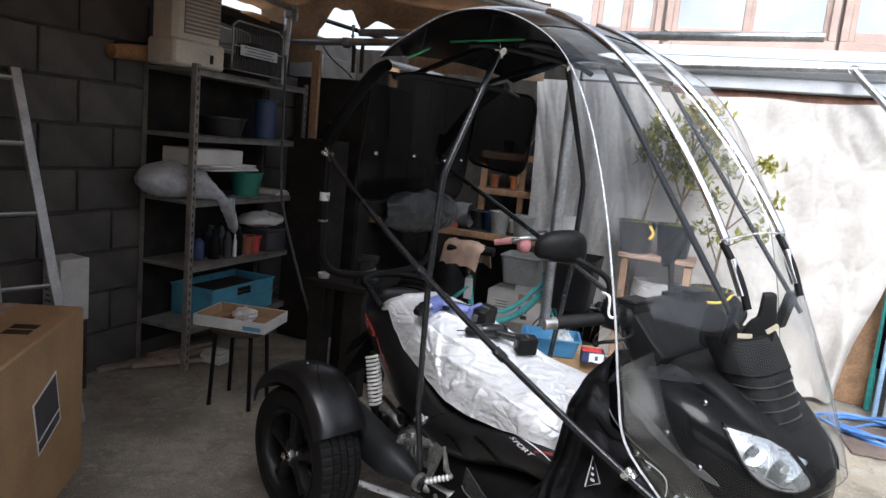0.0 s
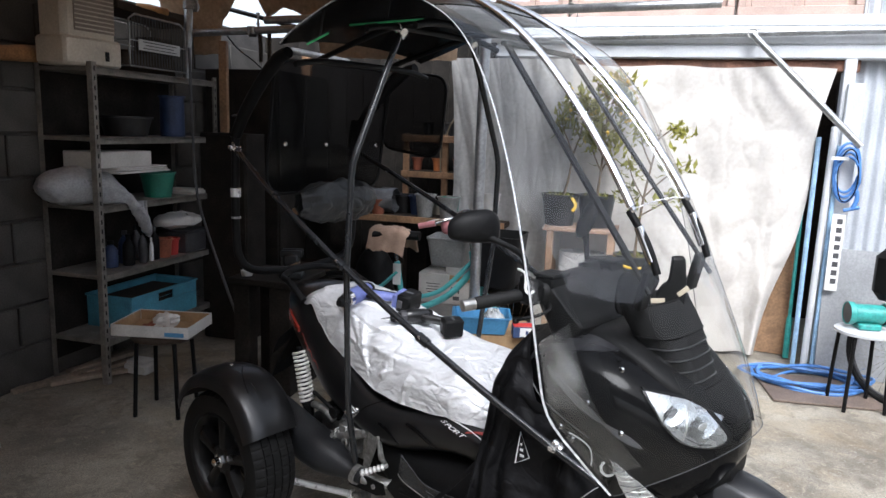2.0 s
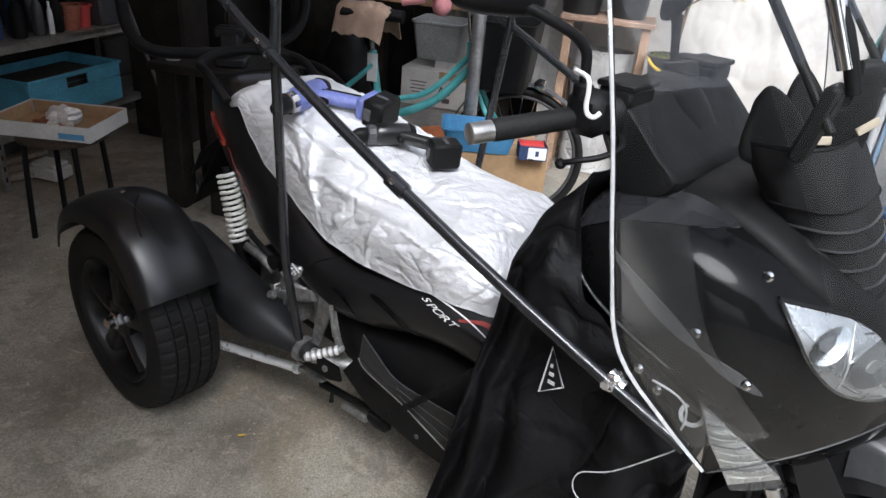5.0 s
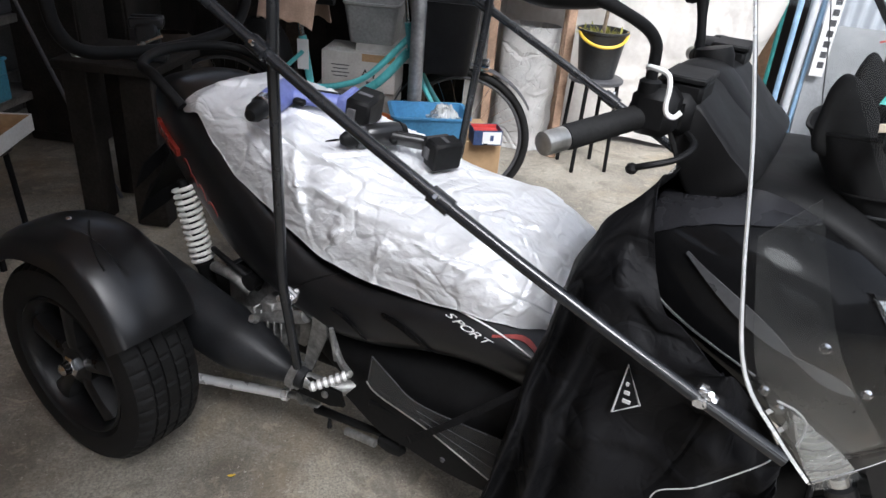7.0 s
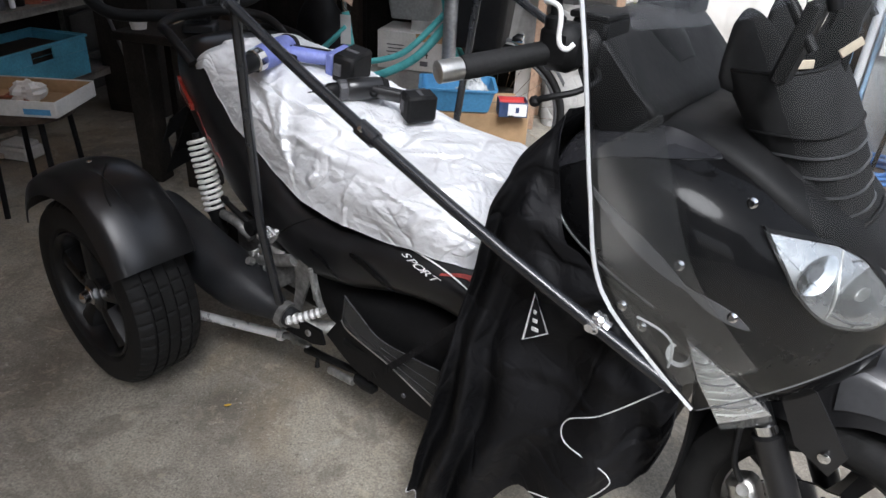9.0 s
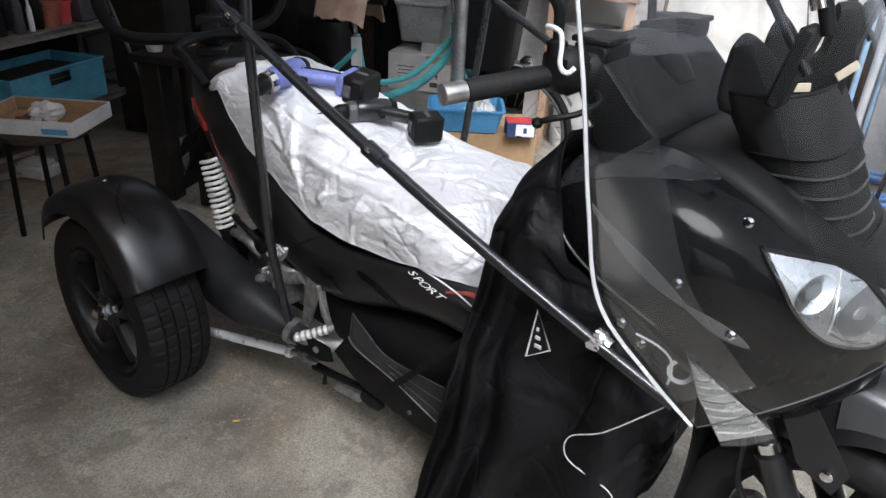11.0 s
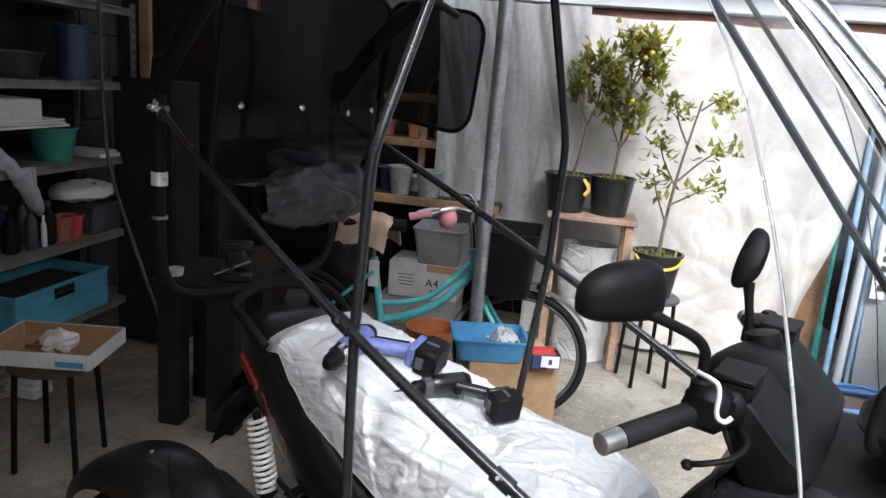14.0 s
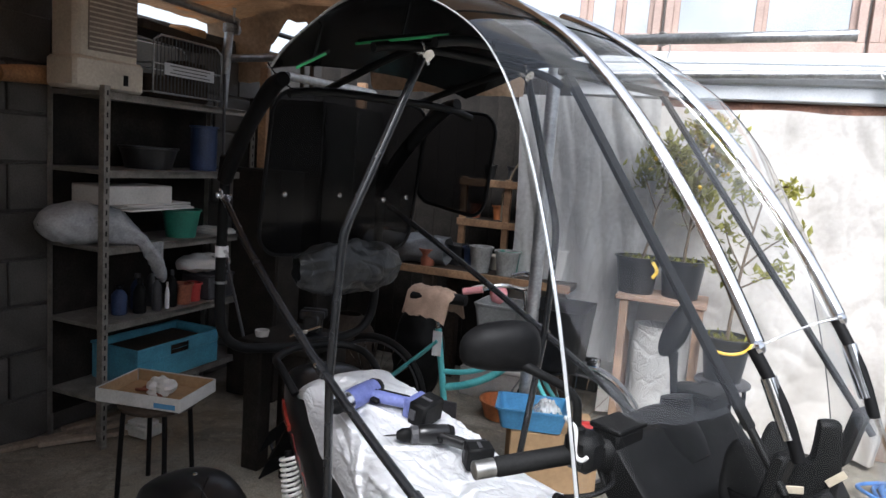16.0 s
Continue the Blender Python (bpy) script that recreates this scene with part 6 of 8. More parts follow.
for k in range(95):
    a0, b0, an, ln = rc.uniform(0.05, 0.97), rc.uniform(0.04, 0.75), rc.gauss(0.5, 0.75), rc.uniform(0.04, 0.14)
    KINK.append((a0, b0, math.cos(an), math.sin(an), ln, rc.choice((-1, 1)) * rc.uniform(0.0035, 0.0075) * (0.5 if a0 < 0.3 else 1), rc.uniform(0.007, 0.013)))
def cover(p, q):
    u = -0.03 + 1.065 * p
    t = (q - 0.5) * 2
    top, low, hw = curve1(TOPL, u), curve1(LOWL, u), curve1(HALF, u)
    a = t * math.pi / 2
    x = math.copysign(abs(math.sin(a)) ** 0.75, a) * hw
    z = low + (top - low) * abs(math.cos(a)) ** 0.62
    k = nz((u, x, z), 4.0)
    d = 0.008 * k
    pw = Vector((u * 0.9 + 0.03 * k, x + 0.02 * nz((u, x, z), 9.0, 5), z * 0.8))
    calm = 0.35 + 0.65 * min(1.0, max(0.0, (u - 0.15) / 0.3))
    n1 = abs(noise.noise(Vector((pw.x - 0.4 * pw.z, pw.y, pw.z + 0.3 * pw.x)) * 2.8 + Vector((3, 3, -3))))
    d += calm * 0.004 * max(0.0, 1 - n1 / 0.1)
    for i, ((a0, b0), (a1, b1)) in enumerate(CREASE):
        dx, dy = a1 - a0, b1 - b0
        f = max(0.0, min(1.0, ((p - a0) * dx + (q - b0) * dy) / (dx * dx + dy * dy)))
        gap = math.hypot(p - a0 - f * dx, (q - b0 - f * dy) * 0.8) + 0.004 * k
        wd = 0.020 + 0.022 * f
        d += 0.010 * (1 - 0.7 * f) * max(0.0, 1 - (gap / wd) ** 2) ** 2 * (1 if i % 3 else -0.7)
    for a0, b0, ca, sa, ln, amp, wd in KINK:
        ex, ey = p - a0, (q - b0) * 0.8
        al, ac = ex * ca + ey * sa, abs(ey * ca - ex * sa)
        if ac < wd and abs(al) < ln:
            d += amp * (1 - ac / wd) * (1 - (al / ln) ** 2)
    sx, sz = math.sin(a), math.cos(a)
    return (u + 0.3 * d, x + d * sx, z + d * (0.3 + 0.7 * sz))
scv = thing("seat_cover", BIKE, "crinkled silver waterproof sheet draped over the scooter seat", "cover")
part("sheet", Shape().sheet(cover, 230, 130, 0.002), SILVER, scv, angle=30)
for q in (0.0, 1.0):
    part("hem", Shape().tube([Vector(cover(k / 80, q)) for k in range(81)], 0.0020, 8), SILVER, scv)
for p in (0.0, 1.0):
    part("hem", Shape().tube([Vector(cover(p, k / 40)) for k in range(41)], 0.0020, 8), SILVER, scv)

part("sheet_corner", Shape().sheet(lambda p, q: (1.052 + 0.055 * p + 0.014 * q * (1 - p), -0.253 - 0.006 * math.sin(p * 3), 0.566 + 0.145 * p - 0.022 * q * (1 - p)), 10, 5, 0.002), SILVER, scv)

# black leg cover hanging from the front
EDGEW = [(1.10, 1.0), (1.18, 0.955), (1.205, 0.905), (1.262, 0.815), (1.364, 0.755), (1.42, 0.70), (1.47, 0.64)]
HEMW = [(1.05, 0.10), (1.15, 0.16), (1.25, 0.295), (1.32, 0.31), (1.43, 0.38), (1.45, 0.43), (1.48, 0.60)]
def leg(p, q):
    w = 1.0 - 0.88 * q
    back = curve1([(0.10, 0.985), (0.2, 1.0), (0.37, 1.03), (0.56, 1.055), (0.72, 1.085), (0.82, 1.10), (0.90, 1.13), (1.0, 1.20)], w)
    path = [Vector((back + 0.10, 0.24, 0)), Vector((back + 0.05, 0.0, 0)), Vector((back + 0.01, -0.20, 0)), Vector((back, -0.28 - 0.06 * q, 0)), Vector((back + 0.06, -0.320 - 0.05 * q, 0)), Vector((back + 0.15, -0.327 - 0.025 * q, 0)), Vector((1.37, -0.325, 0)), Vector((1.47, -0.29, 0))]
    k = p * (len(path) - 1)
    i = min(len(path) - 2, int(k))
    f = k - i
    P = [path[max(0, min(len(path) - 1, i + d))] for d in (-1, 0, 1, 2)]
    c = 0.5 * (2 * P[1] + (P[2] - P[0]) * f + (2 * P[0] - 5 * P[1] + 4 * P[2] - P[3]) * f * f + (3 * P[1] - P[0] - 3 * P[2] + P[3]) * f**3)
    fold = (0.008 + 0.016 * q) * math.sin(p * 46 + 2.5 * nz((p * 3, q * 2, 0), 1.3)) * (1 if p > 0.3 else 0.4) + 0.016 * nz((p * 7, q * 4, 1), 1.5) + 0.010 * (0.5 - min(0.5, 2 * abs(nz((p * 4 + q * 2, q * 2.5, 3), 1.6))))
    mix = max(0.0, min(1.0, (p - 0.36) / 0.16))
    top = 1.0 + (curve1(EDGEW, c.x) - 1.0) * mix * mix * (3 - 2 * mix)
    low = 0.12 + (curve1(HEMW, c.x) - 0.12) * max(0.0, min(1.0, (p - 0.55) / 0.12)) + 0.012 * math.sin(p * 21)
    w = top + (max(low, 0.05) - top) * q
    return (c.x + 0.3 * fold, c.y - fold, w)
lc = thing("leg_cover", BIKE, "black nylon leg cover hanging from the scooter's front", "cover")
part("drape", Shape().sheet(leg, 150, 70, 0.002), CLOTH, lc, angle=80)
part("piping", Shape().tube([Vector(leg(0.28 + 0.44 * k / 90, 0.995)) + Vector((0, -0.004, 0)) for k in range(91)], 0.0011, 6), PIPING, lc, "reflective piping on the hem")
part("piping", Shape().tube([(1.457, -0.325, 0.645), (1.443, -0.34, 0.633), (1.375, -0.348, 0.556), (1.321, -0.352, 0.516), (1.326, -0.352, 0.469), (1.403, -0.345, 0.444), (1.406, -0.345, 0.412), (1.354, -0.352, 0.344), (1.276, -0.358, 0.321)], 0.0012, 6, 6), PIPING, lc, "reflective piping on the hem")
tg0, tg1, tg2 = Vector((1.232, -0.352, 0.727)), Vector((1.262, -0.350, 0.662)), Vector((1.226, -0.362, 0.640))
lbl = part("label_patch", Shape().add([tg0, tg1, tg2, tg0 + Vector((0, 0.003, 0)), tg1 + Vector((0, 0.003, 0)), tg2 + Vector((0, 0.003, 0))], [(0, 1, 2), (5, 4, 3), (0, 3, 4, 1), (1, 4, 5, 2), (2, 5, 3, 0)]), CLOTH, lc, "black woven label with a pale border and unreadable marks")
part("label_border", Shape().tube([tg0, tg1, tg2], 0.0022, 6, closed=True), PIPING, lbl)
for k in range(3):
    c = tg0.lerp((tg1 + tg2) / 2, 0.42 + 0.2 * k) + Vector((0.001, -0.002, 0))
    part("mark_bar", Shape().box(c, (0.005 + 0.004 * k, 0.002, 0.007), 0.0006), PIPING, lbl)

# ---- drills on the seat cover ----
def drill(name, m, body_mat, label, bit=False, lean=0.05, length=0.115):
    d = thing(name, m, label, "drill", "cordless drills")
    hx = lambda t: -0.01 - lean * t
    bx, bz = hx(1) - 0.002, -0.02 - length
    part("motor_housing", Shape().lathe([(-0.062, 0.012), (-0.057, 0.024), (-0.03, 0.030), (0.03, 0.0315), (0.06, 0.030), (0.068, 0.025)], rot("Y", 90), n=22), body_mat, d)
    part("rear_cap", Shape().lathe([(-0.067, 0.010), (-0.064, 0.022), (-0.045, 0.0295), (-0.043, 0.026)], rot("Y", 90), n=22), MATB, d)
    part("gear_collar", Shape().lathe([(0.066, 0.026), (0.069, 0.029), (0.090, 0.028), (0.093, 0.023)], rot("Y", 90), n=24, dent=lambda i, j: 0.0015 if j % 2 and i in (1, 2) else 0), CHROME if not bit else DKGREY, d)
    part("chuck", Shape().lathe([(0.091, 0.020), (0.095, 0.0225), (0.120, 0.0215), (0.138, 0.013), (0.141, 0.006)], rot("Y", 90), n=18), MATB, d)
    if bit:
        part("bit", Shape().lathe([(0.14, 0.004), (0.172, 0.0035), (0.186, 0.0015)], rot("Y", 90), n=8), CHROME, d)
    part("handle", Shape().loft([[(hx(t) + (0.022 + 0.003 * math.sin(t * 5)) * math.cos(a), 0.0175 * math.sin(a), -0.018 - length * t) for a in (2 * math.pi * i / 16 for i in range(16))] for t in (0, 0.2, 0.45, 0.7, 1)]), body_mat, d)
    part("grip_pad", Shape().loft([[(hx(t) - 0.010 + 0.017 * math.cos(a), 0.0185 * math.sin(a), -0.018 - length * t) for a in (2 * math.pi * i / 14 for i in range(14))] for t in (0.12, 0.2, 0.5, 0.75, 0.8)]), MATB, d)
    part("trigger", Shape().box((hx(0.25) + 0.03, 0, -0.018 - length * 0.25), (0.018, 0.014, 0.028), 0.004), MATB, d)
    part("foot", Shape().box((bx, 0, bz), (0.082, 0.058, 0.024), 0.008), body_mat, d)
    b = part("battery", Shape().box((bx, 0, bz - 0.042), (0.094, 0.072, 0.060), 0.007), MATB, d, "black battery pack")
    part("battery_clip", Shape().box((bx + 0.048, 0, bz - 0.03), (0.006, 0.03, 0.02), 0.002), DKGREY, b)
    for s in (-1, 1):
        part("battery_label", Shape().box((bx, s * 0.0363, bz - 0.04), (0.012, 0.0015, 0.034), 0.0005), DKGREY, b)
        part("screw", Shape().lathe([(0, 0.003), (0.002, 0.0025)], pose(hx(0.1), s * 0.0175, -0.03) @ rot("X", -90 * s), n=8), MATB, d)
    return d

def lay(origin, chuck, grip):
    """A pose for a drill lying on its side: where its barrel is, where chuck and grip point."""
    x = Vector(chuck).normalized()
    z = -Vector(grip)
    z = (z - x * z.dot(x)).normalized()
    return Matrix.Translation(origin) @ Matrix((x, z.cross(x), z)).transposed().to_4x4()

drill("cordless_drill", BIKE @ lay((0.298, -0.087, 0.897), (0.22, -0.95, -0.10), (0.95, 0.22, -0.16)), DRILLP, "blue-violet cordless drill lying on the silver cover")
drill("cordless_drill", BIKE @ lay((0.537, -0.017, 0.842), (-0.45, -0.89, 0.0), (0.89, -0.45, -0.16)) @ Matrix.Diagonal((0.78, 0.9, 0.78, 1)), SATIN, "dark grey cordless drill with a bit lying on the silver cover", True, 0.10, 0.08)

# ---- steel shelf and what it holds ----
SH = at(-2.93, 3.385)
shelf = thing("steel_shelf", SH, "grey slotted-angle steel shelf with five crowded boards", "shelf")
LEVELS = (0.26, 0.64, 1.03, 1.41, 1.785)
for sx in (-1, 1):
    for sy in (-1, 1):
        p = Shape().box((sx * 0.175, sy * 0.560, 0.905), (0.035, 0.003, 1.81), 0.0008).box((sx * 0.1915, sy * 0.544, 0.905), (0.003, 0.035, 1.81), 0.0008)
        po = part("post", p, ANGLE, shelf)
        for k in range(34):
            if sx > 0:
                part("slot", Shape().box((0.1932, sy * 0.544, 0.06 + k * 0.052), (0.001, 0.009, 0.024), 0.0003), MATB, po)
for z in LEVELS:
    part("board", Shape().box((0, 0, z - 0.012), (0.376, 1.11, 0.024), 0.003).box((0.186, 0, z - 0.020), (0.004, 1.11, 0.036), 0.001), ANGLE, shelf)

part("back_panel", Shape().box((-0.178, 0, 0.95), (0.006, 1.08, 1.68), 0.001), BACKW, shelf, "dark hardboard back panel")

def bag_shape(s, t):
    a, b = s * 2 * math.pi, t
    r = curve1([(0.0, 0.002), (0.03, 0.05), (0.10, 0.085), (0.3, 0.112), (0.6, 0.108), (0.85, 0.085), (0.96, 0.05), (1.0, 0.002)], b)
    y = -0.46 + 0.56 * b + 0.05 * math.sin(b * math.pi)
    drop = max(0, b - 0.42) / 0.58
    x = -0.03 + 0.16 * b + r * 1.1 * math.cos(a) + 0.07 * drop
    z = 0.105 + r * 0.95 * math.sin(a) - 0.30 * drop ** 1.25
    n = 0.018 * nz((x, y, z), 9) + 0.010 * (1 - 2 * abs(nz((x, y * 0.7, z), 21)))
    return (x + n * math.cos(a), y, max(z + n * math.sin(a), 0.004 if x < 0.20 else -1))
solid("plastic_bag", Shape().sheet(bag_shape, 40, 60, 0.002), mat("grey_poly_bag", (0.36, 0.37, 0.38), 0.3, vary=0.25, scale=9, bump=0.2), SH @ Matrix.Translation((0, -0.28, 1.03)), "stuffed grey plastic bag sagging off the shelf", "bag", angle=80)
for k, (dy, t) in enumerate(((0.02, 1), (0.0, -1), (-0.01, 1))):
    solid("thin_board", Shape().box((0.05 + 0.005 * t, -0.02 + dy, 0.008 + 0.013 * k), (0.26, 0.46, 0.010), 0.002, rot("Z", 3 * t)), PAPER, SH @ Matrix.Translation((0.02, -0.19, 1.20)), "thin pale board stacked on the plastic bag", "board", "boards on the bag")
solid("white_box", Shape().box((0, 0, 0.042), (0.24, 0.42, 0.095), 0.005), CARDW, SH @ Matrix.Translation((0.06, -0.32, 1.24)) @ rot("Z", -4), "white cardboard box on pale boards", "box")

def tub(name, m, r0, r1, h, material, label, category="basin", n=28, handle=None):
    t = thing(name, m, label, category)
    part("wall", Shape().lathe([(0.004, r0 * 0.2), (0.0, r0), (h * 0.5, (r0 + r1) / 2), (h - 0.012, r1), (h - 0.010, r1 + 0.008), (h, r1 + 0.008), (h, r1 - 0.004), (h * 0.5, (r0 + r1) / 2 - 0.004), (0.01, r0 - 0.004), (0.01, r0 * 0.2)], n=n), material, t)
    return t
tub("green_basket", SH @ Matrix.Translation((0.08, 0.07, 1.03)), 0.08, 0.105, 0.16, GREENB, "dark green plastic basket on the shelf", "basket")
solid("paper_bundle", Shape().box((0, 0, 0.01), (0.25, 0.16, 0.02), 0.003).box((0.01, 0.01, 0.026), (0.22, 0.14, 0.010), 0.003, rot("Z", 8)), PAPER, SH @ Matrix.Translation((0.05, 0.36, 1.03)), "pale folded paper bundle lying on the shelf", "paper")

def bottle(m, r, h, material, cap, label):
    b = thing("bottle", m, label, "bottle", "bottles on the shelf")
    part("body", Shape().lathe([(0, r * 0.9), (0.004, r), (h * 0.62, r), (h * 0.74, r * 0.75), (h * 0.82, r * 0.38), (h * 0.88, r * 0.38)], n=18), material, b)
    part("cap", Shape().lathe([(h * 0.86, r * 0.46), (h * 0.99, r * 0.46), (h, r * 0.4)], n=14), cap, b)
for k, (x, y, r, h, m1, m2) in enumerate(((0.10, -0.24, 0.034, 0.19, MATB, MATB), (0.12, -0.14, 0.026, 0.20, DKGREY, MATB), (0.13, -0.075, 0.013, 0.15, WHITEP, WHITEP), (0.11, -0.02, 0.03, 0.21, MATB, DKGREY), (0.05, -0.33, 0.04, 0.16, NAVY, MATB), (0.03, -0.19, 0.035, 0.2, NAVY, DKGREY), (0.02, -0.08, 0.03, 0.22, DKGREY, MATB))):
    bottle(SH @ Matrix.Translation((x, y, 0.64)), r, h, m1, m2, ("dark", "dark", "slim white", "dark", "navy blue", "navy blue", "dark grey")[k] + " plastic bottle standing on the shelf")
tub("flower_pot", SH @ Matrix.Translation((0.10, 0.075, 0.64)), 0.045, 0.055, 0.12, TERRA, "terracotta-coloured pot on the shelf", "pot")
tub("flower_pot", SH @ Matrix.Translation((0.09, 0.17, 0.64)), 0.04, 0.048, 0.11, RED, "dark red pot on the shelf", "pot")
solid("storage_box", Shape().box((0, 0, 0.07), (0.22, 0.22, 0.14), 0.01).box((0, 0, 0.147), (0.235, 0.235, 0.014), 0.005), DKGREY, SH @ Matrix.Translation((0.06, 0.33, 0.64)), "dark storage box with lid on the shelf", "box")
solid("crumpled_rag", Shape().sheet(lambda s, t: ((0.13 + 0.02 * nz((s * 3, t * 3, 0), 2)) * math.cos(2 * math.pi * s) * math.sin(math.pi * t), 0.19 * math.sin(2 * math.pi * s) * math.sin(math.pi * t), 0.05 - 0.05 * math.cos(math.pi * t) + 0.02 * nz((s * 6, t * 4, 3), 2)), 28, 16, 0.002), PAPER, SH @ Matrix.Translation((0.05, 0.30, 0.80)), "pale crumpled rag on the storage box", "rag")

crate = thing("crate", SH @ Matrix.Translation((0.02, -0.02, 0.26)), "pale blue plastic crate on the bottom board", "crate")
part("crate_body", Shape().box((0, 0, 0.006), (0.33, 0.62, 0.012), 0.003).box((-0.16, 0, 0.10), (0.010, 0.62, 0.19), 0.003).box((0, -0.305, 0.10), (0.31, 0.010, 0.19), 0.003).box((0, 0.305, 0.10), (0.31, 0.010, 0.19), 0.003).box((0.16, 0, 0.065), (0.010, 0.62, 0.12), 0.003).box((0.16, -0.19, 0.16), (0.010, 0.24, 0.07), 0.003).box((0.16, 0.19, 0.16), (0.010, 0.24, 0.07), 0.003).box((0.16, 0, 0.187), (0.010, 0.14, 0.016), 0.003), CRATE, crate)
part("rim", Shape().tube([(0.168, -0.312, 0.196), (0.168, 0.312, 0.196), (-0.165, 0.312, 0.196), (-0.165, -0.312, 0.196)], 0.008, 8, closed=True), CRATE, crate)
part("hand_hole", Shape().tube([(0.166, -0.07 + 0.14 * k / 1, 0.153) for k in (0, 1)], 0.001, 4), CRATE, crate)
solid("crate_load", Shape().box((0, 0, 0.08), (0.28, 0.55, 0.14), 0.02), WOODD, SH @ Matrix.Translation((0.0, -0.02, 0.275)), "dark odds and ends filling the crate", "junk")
tub("dark_basin", SH @ Matrix.Translation((0.0, -0.1, 1.41)), 0.12, 0.15, 0.12, POTB, "dark basin on the upper board")
tub("blue_jug", SH @ Matrix.Translation((0.06, 0.26, 1.41)), 0.075, 0.075, 0.26, NAVY, "dark blue plastic jug on the upper board", "jug")
ht = thing("fan_heater", SH @ Matrix.Translation((0.05, -0.49, 1.785)) @ rot("Z", -6), "yellowed plastic heater standing on the top board", "heater")
part("casing", Shape().box((0, 0, 0.275), (0.2, 0.345, 0.49), 0.028), BEIGE, ht)
part("plinth", Shape().box((0.006, 0, 0.075), (0.222, 0.375, 0.15), 0.016), BEIGE, ht)
part("front_grille", Shape().box((0.102, 0.02, 0.33), (0.006, 0.26, 0.30), 0.003), mat("dull_grille", (0.24, 0.20, 0.17), 0.7, vary=0.2), ht, "dull brown grille")
for k in range(13):
    part("louvre", Shape().box((0.106, 0.02, 0.195 + 0.0225 * k), (0.004, 0.25, 0.007), 0.0015), BEIGE, ht)
part("switch", Shape().box((0.118, 0.08, 0.06), (0.004, 0.026, 0.05), 0.002), MATB, ht)
for y in (-0.155, 0.155):
    part("screw", Shape().lathe([(0, 0.006), (0.002, 0.005)], pose(0.10, y, 0.47, 0, 90), n=8), MATB, ht)
wbk = thing("wire_basket", SH @ Matrix.Translation((0.06, -0.015, 1.785)), "dark slatted wire basket with a grey rim on the top board", "basket")
part("rim", Shape().tube([(0.13, -0.25, 0.03), (0.13, -0.25, 0.29), (0.13, -0.20, 0.32), (0.13, 0.20, 0.32), (0.13, 0.25, 0.29), (0.13, 0.25, 0.03)], 0.006, 8, closed=True), STEEL, wbk)
part("rim", Shape().tube([(-0.13, -0.25, 0.03), (-0.13, -0.25, 0.29), (-0.13, -0.20, 0.32), (-0.13, 0.20, 0.32), (-0.13, 0.25, 0.29), (-0.13, 0.25, 0.03)], 0.006, 8, closed=True), STEEL, wbk)
for z in (0.03, 0.175):
    part("hoop", Shape().tube([(0.13, -0.25, z), (0.13, 0.25, z), (-0.13, 0.25, z), (-0.13, -0.25, z)], 0.004, 6, closed=True), STEEL, wbk)
slat_bar = Shape().tube([(0, 0, 0.03), (0, 0, 0.32)], 0.0035, 6).mesh("slat", DKGREY)
for k in range(19):
    ob = new("slat", slat_bar)
    ob.parent, ob.location = wbk, (0.129, -0.225 + 0.025 * k, 0)
part("label_plate", Shape().box((0.139, 0.0, 0.155), (0.003, 0.37, 0.062), 0.001), ZINC, wbk, "grey plate with unreadable marks")
for k in range(3):
    part("print_bar", Shape().box((0.1412, 0.0, 0.137 + 0.018 * k), (0.001, 0.30 - 0.05 * (k % 2), 0.005), 0.0003), DKGREY, wbk)
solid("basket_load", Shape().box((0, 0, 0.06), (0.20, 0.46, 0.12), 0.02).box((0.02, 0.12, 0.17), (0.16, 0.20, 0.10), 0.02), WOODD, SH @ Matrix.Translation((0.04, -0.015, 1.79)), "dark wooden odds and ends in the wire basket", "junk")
solid("dark_plank", Shape().box((0, 0, 0), (0.20, 0.60, 0.05), 0.006, rot("X", -3)), WOODD, SH @ Matrix.Translation((0.03, 0.02, 2.137)), "dark plank lying across the basket rim", "plank")
solid("timber_log", Shape().tube([(0, -0.21, -0.015), (0, 0, 0.005), (0, 0.21, 0.015)], [0.038, 0.046, 0.044], 12, 3), mat("orange_timber", (0.34, 0.16, 0.055), 0.65, vary=0.4, scale=8), at(LEFT + 0.05, 2.75, 1.835), "orange-brown timber pole fixed along the block wall", "timber")
solid("plywood_offcut", Shape().box((0, 0, 0), (0.14, 0.20, 0.05), 0.012, pose(0, 0, 0, 8, 12, 20)), mat("ochre_timber", (0.46, 0.24, 0.08), 0.7, vary=0.3), SH @ Matrix.Translation((0.04, 0.13, 2.185)), "ochre timber offcut on the loaded basket", "timber")
for k, (a, b, t, l) in enumerate(((0.0, 0.0, 20, 0.7), (0.08, 0.1, 34, 0.5), (-0.06, 0.22, 12, 0.45))):
    solid("timber_offcut", Shape().box((a, b, 0.014 + 0.004 * k), (0.05, l, 0.026), 0.003, rot("Z", -t)), BENCH, at(-3.0, 2.86, 0.0), "pale timber offcut lying under the shelf", "timber", "offcuts under the shelf")
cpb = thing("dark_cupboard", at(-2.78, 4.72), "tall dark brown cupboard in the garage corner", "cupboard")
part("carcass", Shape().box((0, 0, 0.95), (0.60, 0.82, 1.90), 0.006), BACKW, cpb)
